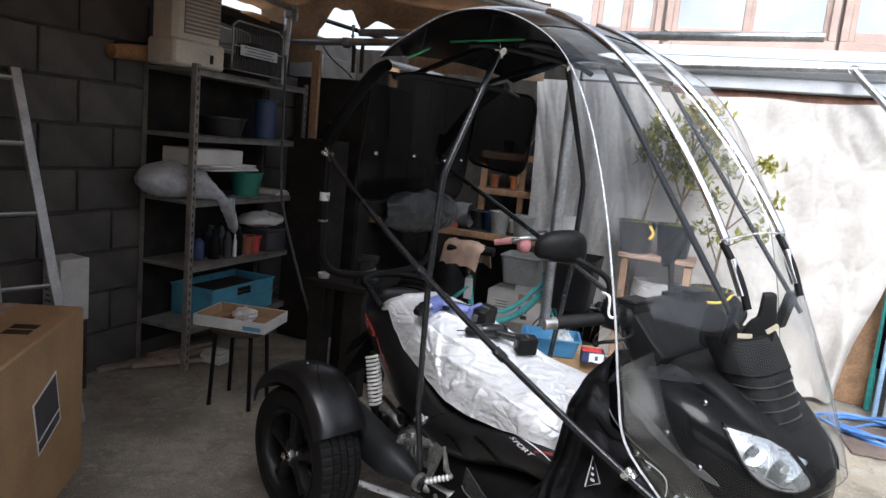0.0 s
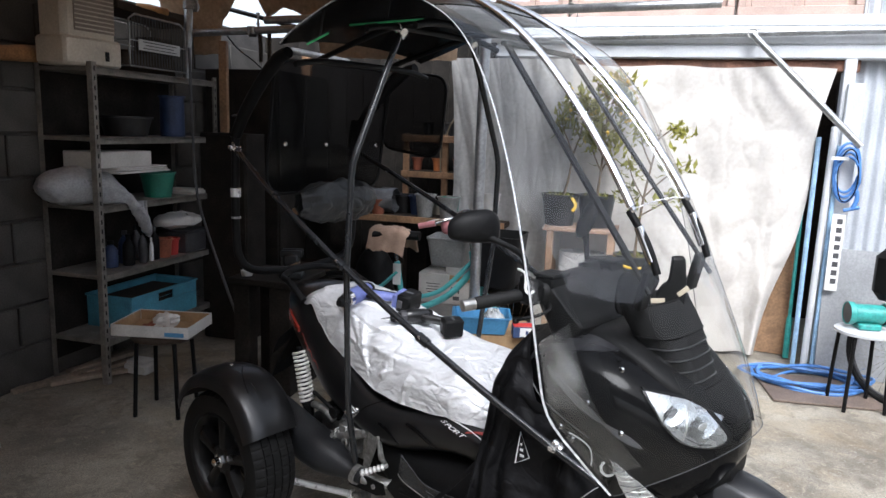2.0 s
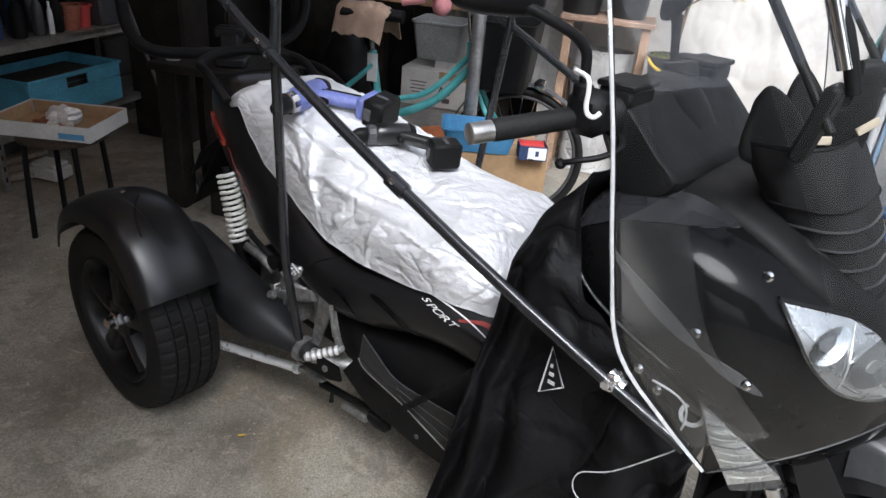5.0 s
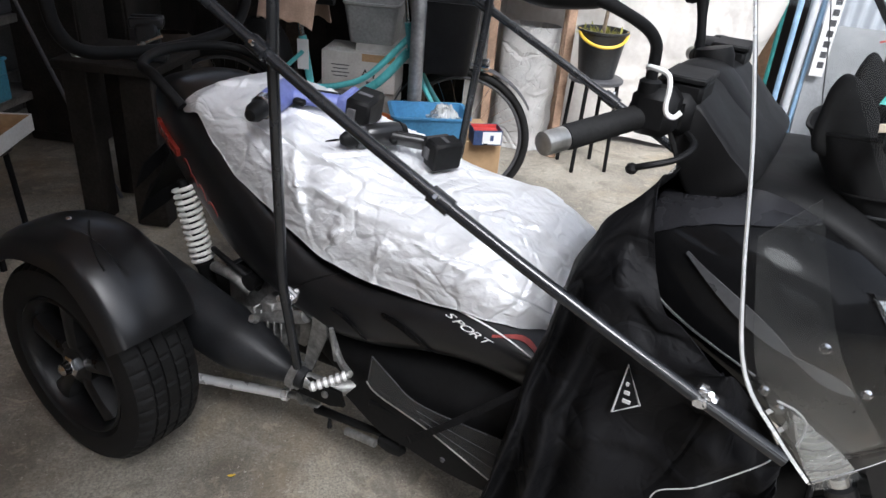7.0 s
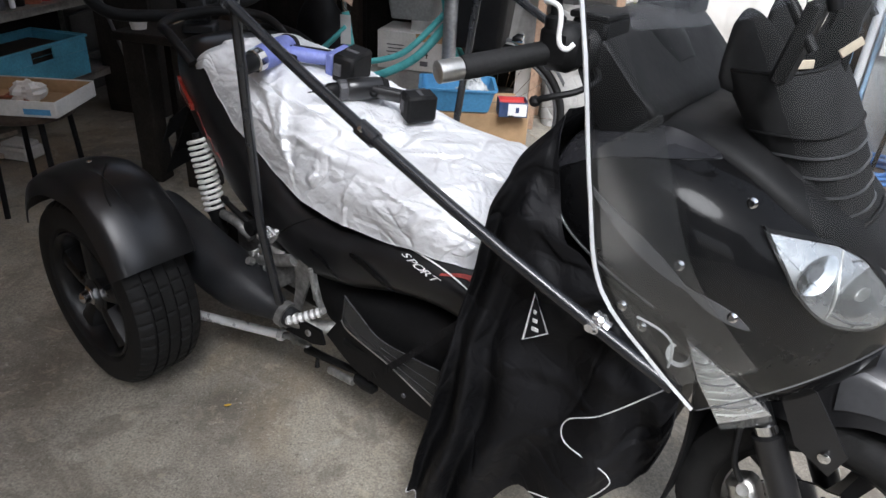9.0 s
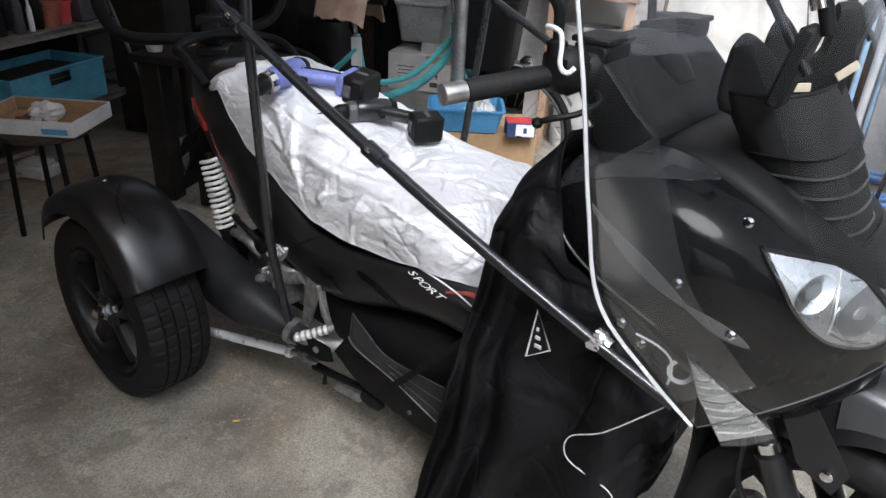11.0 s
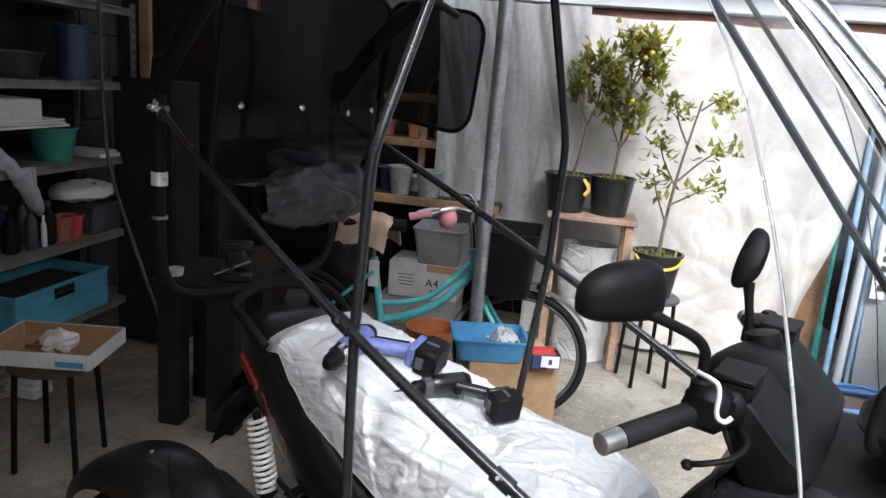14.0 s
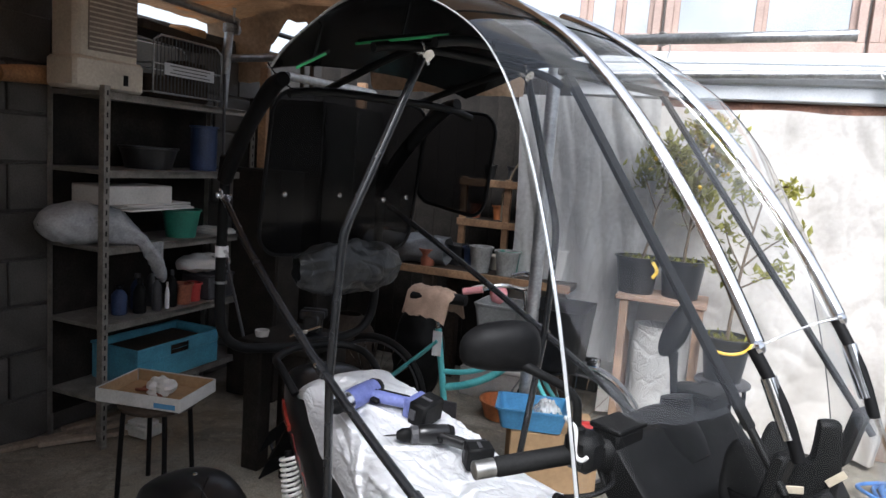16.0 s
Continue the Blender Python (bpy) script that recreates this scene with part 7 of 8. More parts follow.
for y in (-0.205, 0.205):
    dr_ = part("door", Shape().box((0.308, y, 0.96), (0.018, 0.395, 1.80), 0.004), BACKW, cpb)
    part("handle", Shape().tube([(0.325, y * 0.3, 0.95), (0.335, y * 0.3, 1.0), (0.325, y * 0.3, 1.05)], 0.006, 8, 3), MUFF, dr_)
solid("white_tray", Shape().box((0, 0, 0.03), (0.16, 0.12, 0.06), 0.01).box((0, 0, 0.07), (0.13, 0.10, 0.02), 0.01), CARDW, at(-2.72, 3.08, 0.0), "small white box on the floor under the shelf", "box")
solid("loose_cable", Shape().tube([(-2.71, 3.62, 1.97), (-2.70, 3.62, 1.45), (-2.66, 3.60, 1.02), (-2.42, 3.47, 0.60), (-2.2, 3.35, 0.28), (-2.0, 3.25, 0.006)], 0.0085, 8, 4), DKGREY, ROOM, "dark cable hanging from the pipe frame to the floor", "cable")

# ---- stool with the tray box ----
def pipe_stool(m, seat_mat, h, r, leg_mat, label, group="stools"):
    s = thing("stool", m, label, "stool", group)
    part("seat", Shape().lathe([(h - 0.028, r * 0.93), (h - 0.022, r), (h - 0.008, r), (h, r * 0.92), (h + 0.002, r * 0.4)], n=32), seat_mat, s)
    for k in range(4):
        c, q = math.cos(radians(45 + 90 * k)), math.sin(radians(45 + 90 * k))
        part("leg", Shape().tube([(c * r * 0.55, q * r * 0.55, h - 0.03), (c * r * 0.80, q * r * 0.80, h - 0.035), (c * r * 0.86, q * r * 0.86, h - 0.06), (c * r * 0.98, q * r * 0.98, 0.0)], 0.011, 10, 3), leg_mat, s)
    return s
pipe_stool(at(-2.21, 2.66, 0, 12), WOODD, 0.43, 0.165, MATB, "dark round stool on black pipe legs beside the shelf")
tb = thing("tray_box", at(-2.235, 2.685, 0.432, 12), "low open white cardboard tray on the stool", "tray box")
part("box_wall", Shape().box((0, -0.15, 0.03), (0.40, 0.004, 0.06), 0.001).box((0, 0.15, 0.03), (0.40, 0.004, 0.06), 0.001).box((-0.2, 0, 0.03), (0.004, 0.296, 0.06), 0.001).box((0.2, 0, 0.03), (0.004, 0.296, 0.06), 0.001), CARDW, tb)
part("box_base", Shape().box((0, 0, 0.003), (0.39, 0.29, 0.005), 0.001).box((0, 0.1465, 0.03), (0.39, 0.002, 0.052), 0.0005).box((-0.1965, 0, 0.03), (0.002, 0.28, 0.052), 0.0005), CARD, tb, "brown inside of the tray")
part("blue_label", Shape().box((0.13, -0.153, 0.02), (0.10, 0.002, 0.022), 0.0005), BLUEP, tb, "blue printed strip")
def crumple(s, t):
    a, b = 2 * math.pi * s, math.pi * t
    r = 0.052 + 0.03 * nz((math.cos(a) * math.sin(b), math.sin(a) * math.sin(b), math.cos(b)), 2.6, 4)
    return (1.3 * r * math.cos(a) * math.sin(b), r * math.sin(a) * math.sin(b), 0.042 - r * 0.75 * math.cos(b))
solid("crumpled_paper", Shape().sheet(crumple, 18, 12, 0.001), PAPER, at(-2.22, 2.69, 0.438), "crumpled white paper lying in the tray", "paper", angle=15)
tg = Shape()
for k in range(5):
    tg.tube([(random.uniform(-0.08, 0.0), random.uniform(-0.04, 0.05), 0.01), (random.uniform(-0.06, 0.06), random.uniform(-0.05, 0.05), 0.03), (random.uniform(0, 0.09), random.uniform(-0.05, 0.04), 0.008)], 0.007, 7, 4)
solid("rag_scraps", tg, TERRA, at(-2.26, 2.69, 0.44), "reddish scraps lying in the tray", "scraps")

# ---- heavy timber stand with a vice ----
ts = thing("timber_stand", at(-1.86, 3.22), "dark timber stand with thick legs", "stand")
part("top", Shape().box((0, 0, 0.645), (0.40, 0.42, 0.035), 0.005), BACKW, ts)
for k, (x, y, w) in enumerate(((-0.13, -0.14, 0.10), (0.11, -0.14, 0.13), (-0.13, 0.14, 0.10), (0.12, 0.14, 0.10))):
    part("leg", Shape().box((x, y, 0.313), (w, 0.09, 0.626), 0.005), BACKW, ts)
vc = thing("bench_vice", at(-1.74, 3.16, 0.663, 20), "dark iron bench vice on the stand", "vice")
part("vice_body", Shape().box((0, 0, 0.02), (0.13, 0.12, 0.04), 0.008).box((0, 0.02, 0.085), (0.08, 0.05, 0.10), 0.01).box((0.0, 0.03, 0.14), (0.12, 0.03, 0.04), 0.006), MUFF, vc)
part("vice_jaw", Shape().box((0, -0.035, 0.10), (0.08, 0.04, 0.08), 0.01).box((0, -0.03, 0.14), (0.12, 0.03, 0.04), 0.006), MUFF, vc)
part("vice_screw", Shape().tube([(0, -0.05, 0.09), (0, -0.16, 0.09)], 0.011, 10).tube([(-0.07, -0.15, 0.06), (0.07, -0.15, 0.12)], 0.006, 8), CHROME, vc)
solid("white_cup", Shape().lathe([(0, 0.03), (0.025, 0.035), (0.03, 0.035), (0.03, 0.03), (0.006, 0.026)], n=18), CARDW, at(-1.99, 3.10, 0.663), "small white dish on the stand", "dish")
solid("leaning_board", Shape().box((0, 0, 0.24), (0.16, 0.02, 0.48), 0.003), BENCH, at(-2.06, 3.50, 0.0, 10, -8), "small pale board leaning behind the stand", "board")

# ---- work bench at the back ----
wbch = thing("work_bench", at(-1.75, 4.80), "rough timber work bench full of garden things", "bench")
part("bench_top", Shape().box((0, 0, 0.845), (1.9, 0.56, 0.04), 0.005), WOODD, wbch)
part("bench_edge", Shape().box((0, -0.285, 0.85), (1.9, 0.02, 0.05), 0.003), WOOD, wbch)
for x in (-0.9, 0.0, 0.88):
    for y in (-0.23, 0.23):
        part("leg", Shape().box((x, y, 0.412), (0.08, 0.08, 0.825), 0.004), WOODD, wbch)
rack = thing("timber_rack", at(-1.35, 5.03), "orange-brown timber rack on the bench wall", "rack")
for x in (-0.34, -0.02, 0.33):
    part("upright", Shape().box((x, -0.10, 1.17), (0.045, 0.035, 0.61), 0.003), WOOD, rack)
for z in (1.16, 1.44):
    part("rail", Shape().box((0, -0.127, z), (0.74, 0.02, 0.05), 0.003), WOOD, rack)
    part("rack_board", Shape().box((0, 0.0, z + 0.02), (0.74, 0.22, 0.016), 0.002), WOODD, rack)
part("upright", Shape().box((-1.25, -0.02, 1.05), (0.07, 0.05, 2.1), 0.004), WOOD, rack)
solid("timber_upright", Shape().box((0, 0, 0.305), (0.055, 0.04, 0.61), 0.004), WOOD, at(-2.68, 3.95, 1.443, 8), "orange-brown timber upright standing on a dark locker", "timber")
lk = thing("dark_locker", at(-2.62, 3.95), "narrow near-black locker beside the steel shelf", "locker")
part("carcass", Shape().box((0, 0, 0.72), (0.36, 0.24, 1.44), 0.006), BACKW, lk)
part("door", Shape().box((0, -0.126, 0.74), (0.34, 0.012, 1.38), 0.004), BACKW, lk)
for k in range(12):
    a, b, h, r = random.uniform(-2.55, -0.95), random.uniform(4.62, 4.95), random.uniform(0.09, 0.22), random.uniform(0.04, 0.09)
    mt = (POTB, CARDW, TERRA, DKGREY, PAPER, TERRA, POTB, NAVY, BEIGE, GREENB, POTB, PAPER)[k]
    tub("garden_pot", at(-2.5 + k * 0.14, b, 0.866), r * 0.8, r, h, mt, ("black", "white", "terracotta", "grey", "pale", "terracotta", "black", "navy", "yellowed", "green", "black", "pale")[k] + " plastic pot on the work bench", "pot")
for k in range(8):
    tub("garden_pot", at(-1.62 + k * 0.085, 5.0, 1.189 + (0.28 if k % 2 else 0)), 0.032, 0.042, 0.10, (TERRA, POTB, ORANGE, DKGREY)[k % 4], ("terracotta", "black", "orange", "grey")[k % 4] + " small pot on the timber rack", "pot")
solid("wrapped_parcel", Shape().sheet(lambda s, t: ((0.30 * (t - 0.5) * 2), (0.10 + 0.03 * nz((s * 4, t * 3, 1), 2)) * math.cos(2 * math.pi * s), 0.10 + (0.09 + 0.03 * nz((s * 4, t * 3, 4), 2)) * math.sin(2 * math.pi * s)), 36, 30, 0.002), mat("grey_vinyl_wrap", (0.14, 0.145, 0.15), 0.35, vary=0.3, scale=8), at(-1.98, 4.68, 0.866), "grey vinyl-wrapped bundle on the work bench", "bundle", angle=80)
PALEPOT = mat("dusty_pale_plastic", (0.26, 0.26, 0.25), 0.5, vary=0.3, scale=14)
for a, r, h in ((-1.43, 0.075, 0.17), (-1.25, 0.08, 0.16)):
    tub("garden_pot", at(a, 4.64, 0.866), r * 0.75, r, h, PALEPOT, "dusty pale grey plastic pot on the work bench", "pot")
cb = thing("paper_carton", at(-1.25, 4.83, 0.20), "white printed paper carton on another box", "carton")
part("carton_body", Shape().box((0, 0, 0.115), (0.45, 0.31, 0.23), 0.004), CARDW, cb)
part("carton_tape", Shape().box((0.12, -0.156, 0.205), (0.20, 0.002, 0.045), 0.0005), CARD, cb, "brown tape")
writing("lettering", "A4", 0.075, MATB, cb, pose(0.06, -0.1565, 0.085, 90), "printed size on the carton")
part("print_bar", Shape().box((0.075, -0.156, 0.05), (0.05, 0.002, 0.03), 0.0005), DKGREY, cb)
for k in range(4):
    part("print_bar", Shape().box((-0.11, -0.156, 0.15 - 0.022 * k), (0.11 - 0.02 * (k % 2), 0.002, 0.006), 0.0005), DKGREY, cb)
solid("grey_carton", Shape().box((0, 0, 0.1), (0.5, 0.3, 0.2), 0.004), mat("grey_card", (0.33, 0.32, 0.30), 0.8, vary=0.15), at(-1.28, 4.84, 0.0), "grey cardboard carton on the floor", "carton")
tub("orange_basin", at(-1.13, 4.45, 0.0), 0.12, 0.15, 0.11, ORANGE, "orange plastic basin on the floor")
solid("dark_sack", Shape().sheet(lambda s, t: ((0.17 + 0.03 * nz((s * 4, t * 3, 2), 2)) * math.cos(2 * math.pi * s) * math.sin(math.pi * (0.06 + 0.88 * t)) ** 0.5, (0.13 + 0.03 * nz((s * 4, t * 3, 5), 2)) * math.sin(2 * math.pi * s) * math.sin(math.pi * (0.06 + 0.88 * t)) ** 0.5, 0.62 * t), 30, 24, 0.003), MATB, at(-1.75, 4.45, 0.0), "black filled sack under the bench", "sack", angle=80)
solid("dark_sack", Shape().sheet(lambda s, t: ((0.2 + 0.03 * nz((s * 4, t * 3, 2), 2)) * math.cos(2 * math.pi * s) * math.sin(math.pi * (0.06 + 0.88 * t)) ** 0.5, (0.15 + 0.03 * nz((s * 4, t * 3, 5), 2)) * math.sin(2 * math.pi * s) * math.sin(math.pi * (0.06 + 0.88 * t)) ** 0.5, 0.5 * t), 30, 24, 0.003), WOODD, at(-2.25, 4.4, 0.0), "dark brown sack under the bench", "sack", angle=80)
tk = Shape()
for k in range(7):
    x = -0.36 + 0.12 * k + random.uniform(-0.03, 0.03)
    tk.tube([(x, 0, 0), (x + random.uniform(-0.12, 0.12), -0.02, 0.5), (x + random.uniform(-0.2, 0.2), -0.05, random.uniform(0.8, 1.1))], 0.008, 6, 3)
solid("garden_canes", tk, mat("cane", (0.30, 0.24, 0.16), 0.7), at(-1.0, 4.97, 0.866), "thin grey canes stuck among the pots", "canes", kind="stuff")

# ---- brown carton with tray and small box ----
bc = thing("brown_carton", at(-0.585, 3.355, 0.0, 19.5), "brown cardboard carton on the floor", "carton")
part("carton_body", Shape().box((0, 0, 0.225), (0.38, 0.30, 0.45), 0.004), CARD, bc)
part("carton_flap", Shape().box((0.0, 0.0, 0.452), (0.376, 0.012, 0.003), 0.0005), BENCH, bc)
for k in range(3):
    part("print_bar", Shape().box((0.1905, -0.06 + 0.045 * k, 0.30), (0.001, 0.014, 0.20), 0.0003), mat("faint_red_print", (0.36, 0.17, 0.09), 0.8), bc)
tr = thing("blue_tray", at(-0.66, 3.27, 0.456, 14), "blue plastic tray on the carton", "tray")
part("tray_body", Shape().loft([[(x, y, z) for x, y in [(p[0] * sc_, p[1] * sc_) for p in [(q[0] * 0.30, q[1] * 0.22) for q in [(q[0], q[1]) for q in round_rect(1, 1, 0.1, 4)]]]] for z, sc_ in ((0.0, 0.86), (0.085, 1.0), (0.085, 1.06), (0.093, 1.06), (0.093, 0.97), (0.006, 0.84))]), BLUEP, tr)
solid("clear_bag", Shape().sheet(lambda s, t: (0.12 * (s - 0.5), 0.09 * (t - 0.5), 0.05 * math.sin(math.pi * s) * math.sin(math.pi * t) + 0.03 * nz((s * 4, t * 4, 2), 2)), 20, 20, 0.001), BAGM, at(-0.60, 3.29, 0.52, 30), "crumpled clear bag lying in the tray", "bag", angle=80)
sb = thing("small_box", at(-0.425, 3.245, 0.452, 16), "small open red and navy card box", "box")
part("box_wall", Shape().box((0, -0.045, 0.03), (0.115, 0.003, 0.06), 0.0008).box((0, 0.045, 0.03), (0.115, 0.003, 0.06), 0.0008).box((-0.056, 0, 0.03), (0.003, 0.087, 0.06), 0.0008).box((0.056, 0, 0.03), (0.003, 0.087, 0.06), 0.0008), NAVY, sb)
part("box_lining", Shape().box((0, 0, 0.03), (0.107, 0.084, 0.03), 0.002).box((0, 0.0425, 0.045), (0.107, 0.001, 0.028), 0.0003), RED, sb, "red inside of the box")
part("box_front", Shape().box((0.016, -0.0472, 0.03), (0.075, 0.001, 0.05), 0.0003).box((0.0578, 0, 0.03), (0.001, 0.08, 0.05), 0.0003), WHITEP, sb, "white printed front")
part("print_bar", Shape().box((0.016, -0.0482, 0.03), (0.014, 0.001, 0.022), 0.0003), NAVY, sb)
solid("key_bunch", Shape().tube([(0, 0, 0.004), (0.03, 0.01, 0.005), (0.05, -0.005, 0.004)], 0.004, 6, 3).tube([(0.02, 0.02, 0.004), (0.04, -0.01, 0.006)], 0.003, 6), MATB, at(-0.46, 3.19, 0.453, 10), "small dark keys on the carton", "keys")

# ---- turquoise bicycle behind the scooter ----
def wheel_of(owner, m, R=0.32, rim_mat=DKGREY):
    w = part("wheel", Shape().lathe([(-0.03, 0.012), (-0.028, 0.018), (0.028, 0.018), (0.03, 0.012)], n=14), CHROME, owner)
    w.matrix_local = m
    part("tyre", Shape().tube([((R - 0.018) * math.cos(a), (R - 0.018) * math.sin(a), 0) for a in (2 * math.pi * i / 64 for i in range(64))], 0.018, 10, closed=True), RUBBER, w)
    part("rim", Shape().tube([((R - 0.042) * math.cos(a), (R - 0.042) * math.sin(a), 0) for a in (2 * math.pi * i / 64 for i in range(64))], 0.009, 8, closed=True), rim_mat, w)
    for k in range(28):
        a, b = 2 * math.pi * k / 28, 2 * math.pi * (k + (3 if k % 2 else -3)) / 28
        part("spoke", Shape().tube([(0.017 * math.cos(b), 0.017 * math.sin(b), 0.02 * (1 if k % 2 else -1)), ((R - 0.045) * math.cos(a), (R - 0.045) * math.sin(a), 0)], 0.0012, 4), CHROME, w)
    return w
BY = at(0, 3.60, 0, 0)
by = thing("bicycle", BY, "turquoise step-through bicycle with a black basket", "bicycle")
wheel_of(by, pose(-0.55, 0.06, 0.32) @ rot("X", 90))
wheel_of(by, pose(-1.62, -0.02, 0.32) @ rot("X", 90))
fr = [("down_tube", [(-0.80, 0, 0.70), (-0.93, 0, 0.55), (-1.08, 0, 0.46), (-1.20, 0, 0.42)], 0.02), ("seat_tube", [(-1.20, 0, 0.30), (-1.27, 0, 0.72)], 0.017), ("head_tube", [(-0.805, 0, 0.82), (-0.775, 0, 0.66)], 0.021), ("top_tube", [(-0.80, 0, 0.76), (-0.97, 0, 0.58), (-1.1, 0, 0.52), (-1.22, 0, 0.5)], 0.014), ("chain_stay", [(-1.20, 0.05, 0.31), (-1.62, 0.06, 0.32)], 0.010), ("chain_stay", [(-1.20, -0.05, 0.31), (-1.62, -0.06, 0.32)], 0.010), ("seat_stay", [(-1.26, 0.03, 0.66), (-1.62, 0.06, 0.32)], 0.009), ("seat_stay", [(-1.26, -0.03, 0.66), (-1.62, -0.06, 0.32)], 0.009)]
for nm, pts, r in fr:
    part(nm, Shape().tube(pts, r, 12, 5 if len(pts) > 2 else 0), TURQ, by)
for s in (-1, 1):
    part("fork_blade", Shape().tube([(-0.77, s * 0.03, 0.66), (-0.68, s * 0.05, 0.5), (-0.55, s * 0.06 + 0.05, 0.32)], 0.011, 10, 4), TURQ, by)
part("stem", Shape().tube([(-0.805, 0, 0.82), (-0.83, 0, 0.98)], 0.012, 10), CHROME, by)
part("handlebar", Shape().tube([(-0.98, -0.26, 1.0), (-0.88, -0.22, 1.03), (-0.82, -0.08, 1.0), (-0.82, 0.08, 1.0), (-0.88, 0.22, 1.03), (-0.98, 0.26, 1.0)], 0.011, 10, 5), CHROME, by)
part("grip", Shape().tube([(-1.05, -0.27, 0.985), (-0.96, -0.255, 1.005)], 0.016, 10), PINK, by, "grip wrapped in pink cloth")
part("pink_cloth", Shape().sheet(lambda s, t: (-0.90 + 0.04 * math.cos(2 * math.pi * s) * math.sin(math.pi * t), -0.20 + 0.04 * math.sin(2 * math.pi * s) * math.sin(math.pi * t), 0.985 - 0.045 * math.cos(math.pi * t) + 0.01 * nz((s * 5, t * 5, 0), 2)), 16, 10, 0.002), PINK, by)
part("brake_lever", Shape().tube([(-0.89, -0.2, 1.02), (-0.97, -0.21, 1.015), (-1.03, -0.2, 0.995)], 0.007, 8, 4), CARDW, by, "pale brake lever")
part("seat_post", Shape().tube([(-1.27, 0, 0.70), (-1.29, 0, 0.86)], 0.012, 10), CHROME, by)
part("saddle", Shape().loft([[(-1.40 + 0.27 * t, (0.095 - 0.065 * t) * math.cos(a), 0.885 + 0.028 * math.sin(a)) for a in (2 * math.pi * i / 16 for i in range(16))] for t in (0.0, 0.08, 0.3, 0.6, 0.9, 1.0)]), MATB, by)
part("chain_guard", Shape().box((-1.36, -0.07, 0.33), (0.5, 0.012, 0.09), 0.02), DKGREY, by)
part("crank", Shape().tube([(-1.2, -0.09, 0.30), (-1.1, -0.09, 0.18)], 0.009, 8), CHROME, by)
part("mudguard", Shape().sheet(lambda s, t: (-0.55 + 0.345 * math.cos(radians(30 + 130 * s)), 0.06 + 0.03 * (t - 0.5) * 2, 0.32 + 0.345 * math.sin(radians(30 + 130 * s)) - 0.008 * (2 * t - 1) ** 2), 30, 4, 0.002), DKGREY, by)
part("lamp", Shape().lathe([(0, 0.01), (0.02, 0.028), (0.05, 0.03), (0.055, 0.02)], pose(-0.50, 0.02, 0.67, 0, 90, 0), n=16), CHROME, by)
part("basket", Shape().loft([[(-0.64 + x * k2, 0.02 + y * k2, z) for x, y in [(q[0] * 0.27, q[1] * 0.34) for q in round_rect(1, 1, 0.12, 4)]] for z, k2 in ((0.64, 0.78), (0.66, 0.82), (0.92, 1.0), (0.935, 1.03), (0.935, 0.97), (0.70, 0.8))]), MATB, by, "black basket with a cover")
part("grey_basket", Shape().loft([[(-0.98 + x * k2, 0.16 + y * k2, z) for x, y in [(q[0] * 0.24, q[1] * 0.24) for q in round_rect(1, 1, 0.1, 4)]] for z, k2 in ((0.70, 0.8), (0.86, 1.0), (0.865, 1.05), (0.875, 1.05), (0.875, 0.96), (0.71, 0.78))]), mat("pale_grey_plastic", (0.20, 0.205, 0.205), 0.5), by, "pale grey plastic basket")
part("seat_sticker", Shape().sheet(lambda s, t: (-1.262 + 0.05 * (s - 0.5), -0.022, 0.58 + 0.13 * t), 3, 3, 0.002), WHITEP, by, "white sticker")
solid("towel", Shape().sheet(lambda s, t: (0.24 * (s - 0.5), 0.23 * (t - 0.5), 0.03 * math.cos((t - 0.5) * 4.2) - 0.42 * max(0, abs(t - 0.5) - 0.3) + 0.012 * nz((s * 4, t * 4, 0), 2) - 0.10 * max(0, s - 0.75) + 0.002 * math.sin(s * 17)), 30, 26, 0.012), TOWEL, at(-1.30, 3.60, 0.895, -6), "folded brown towel over the bicycle saddle", "towel", angle=80)

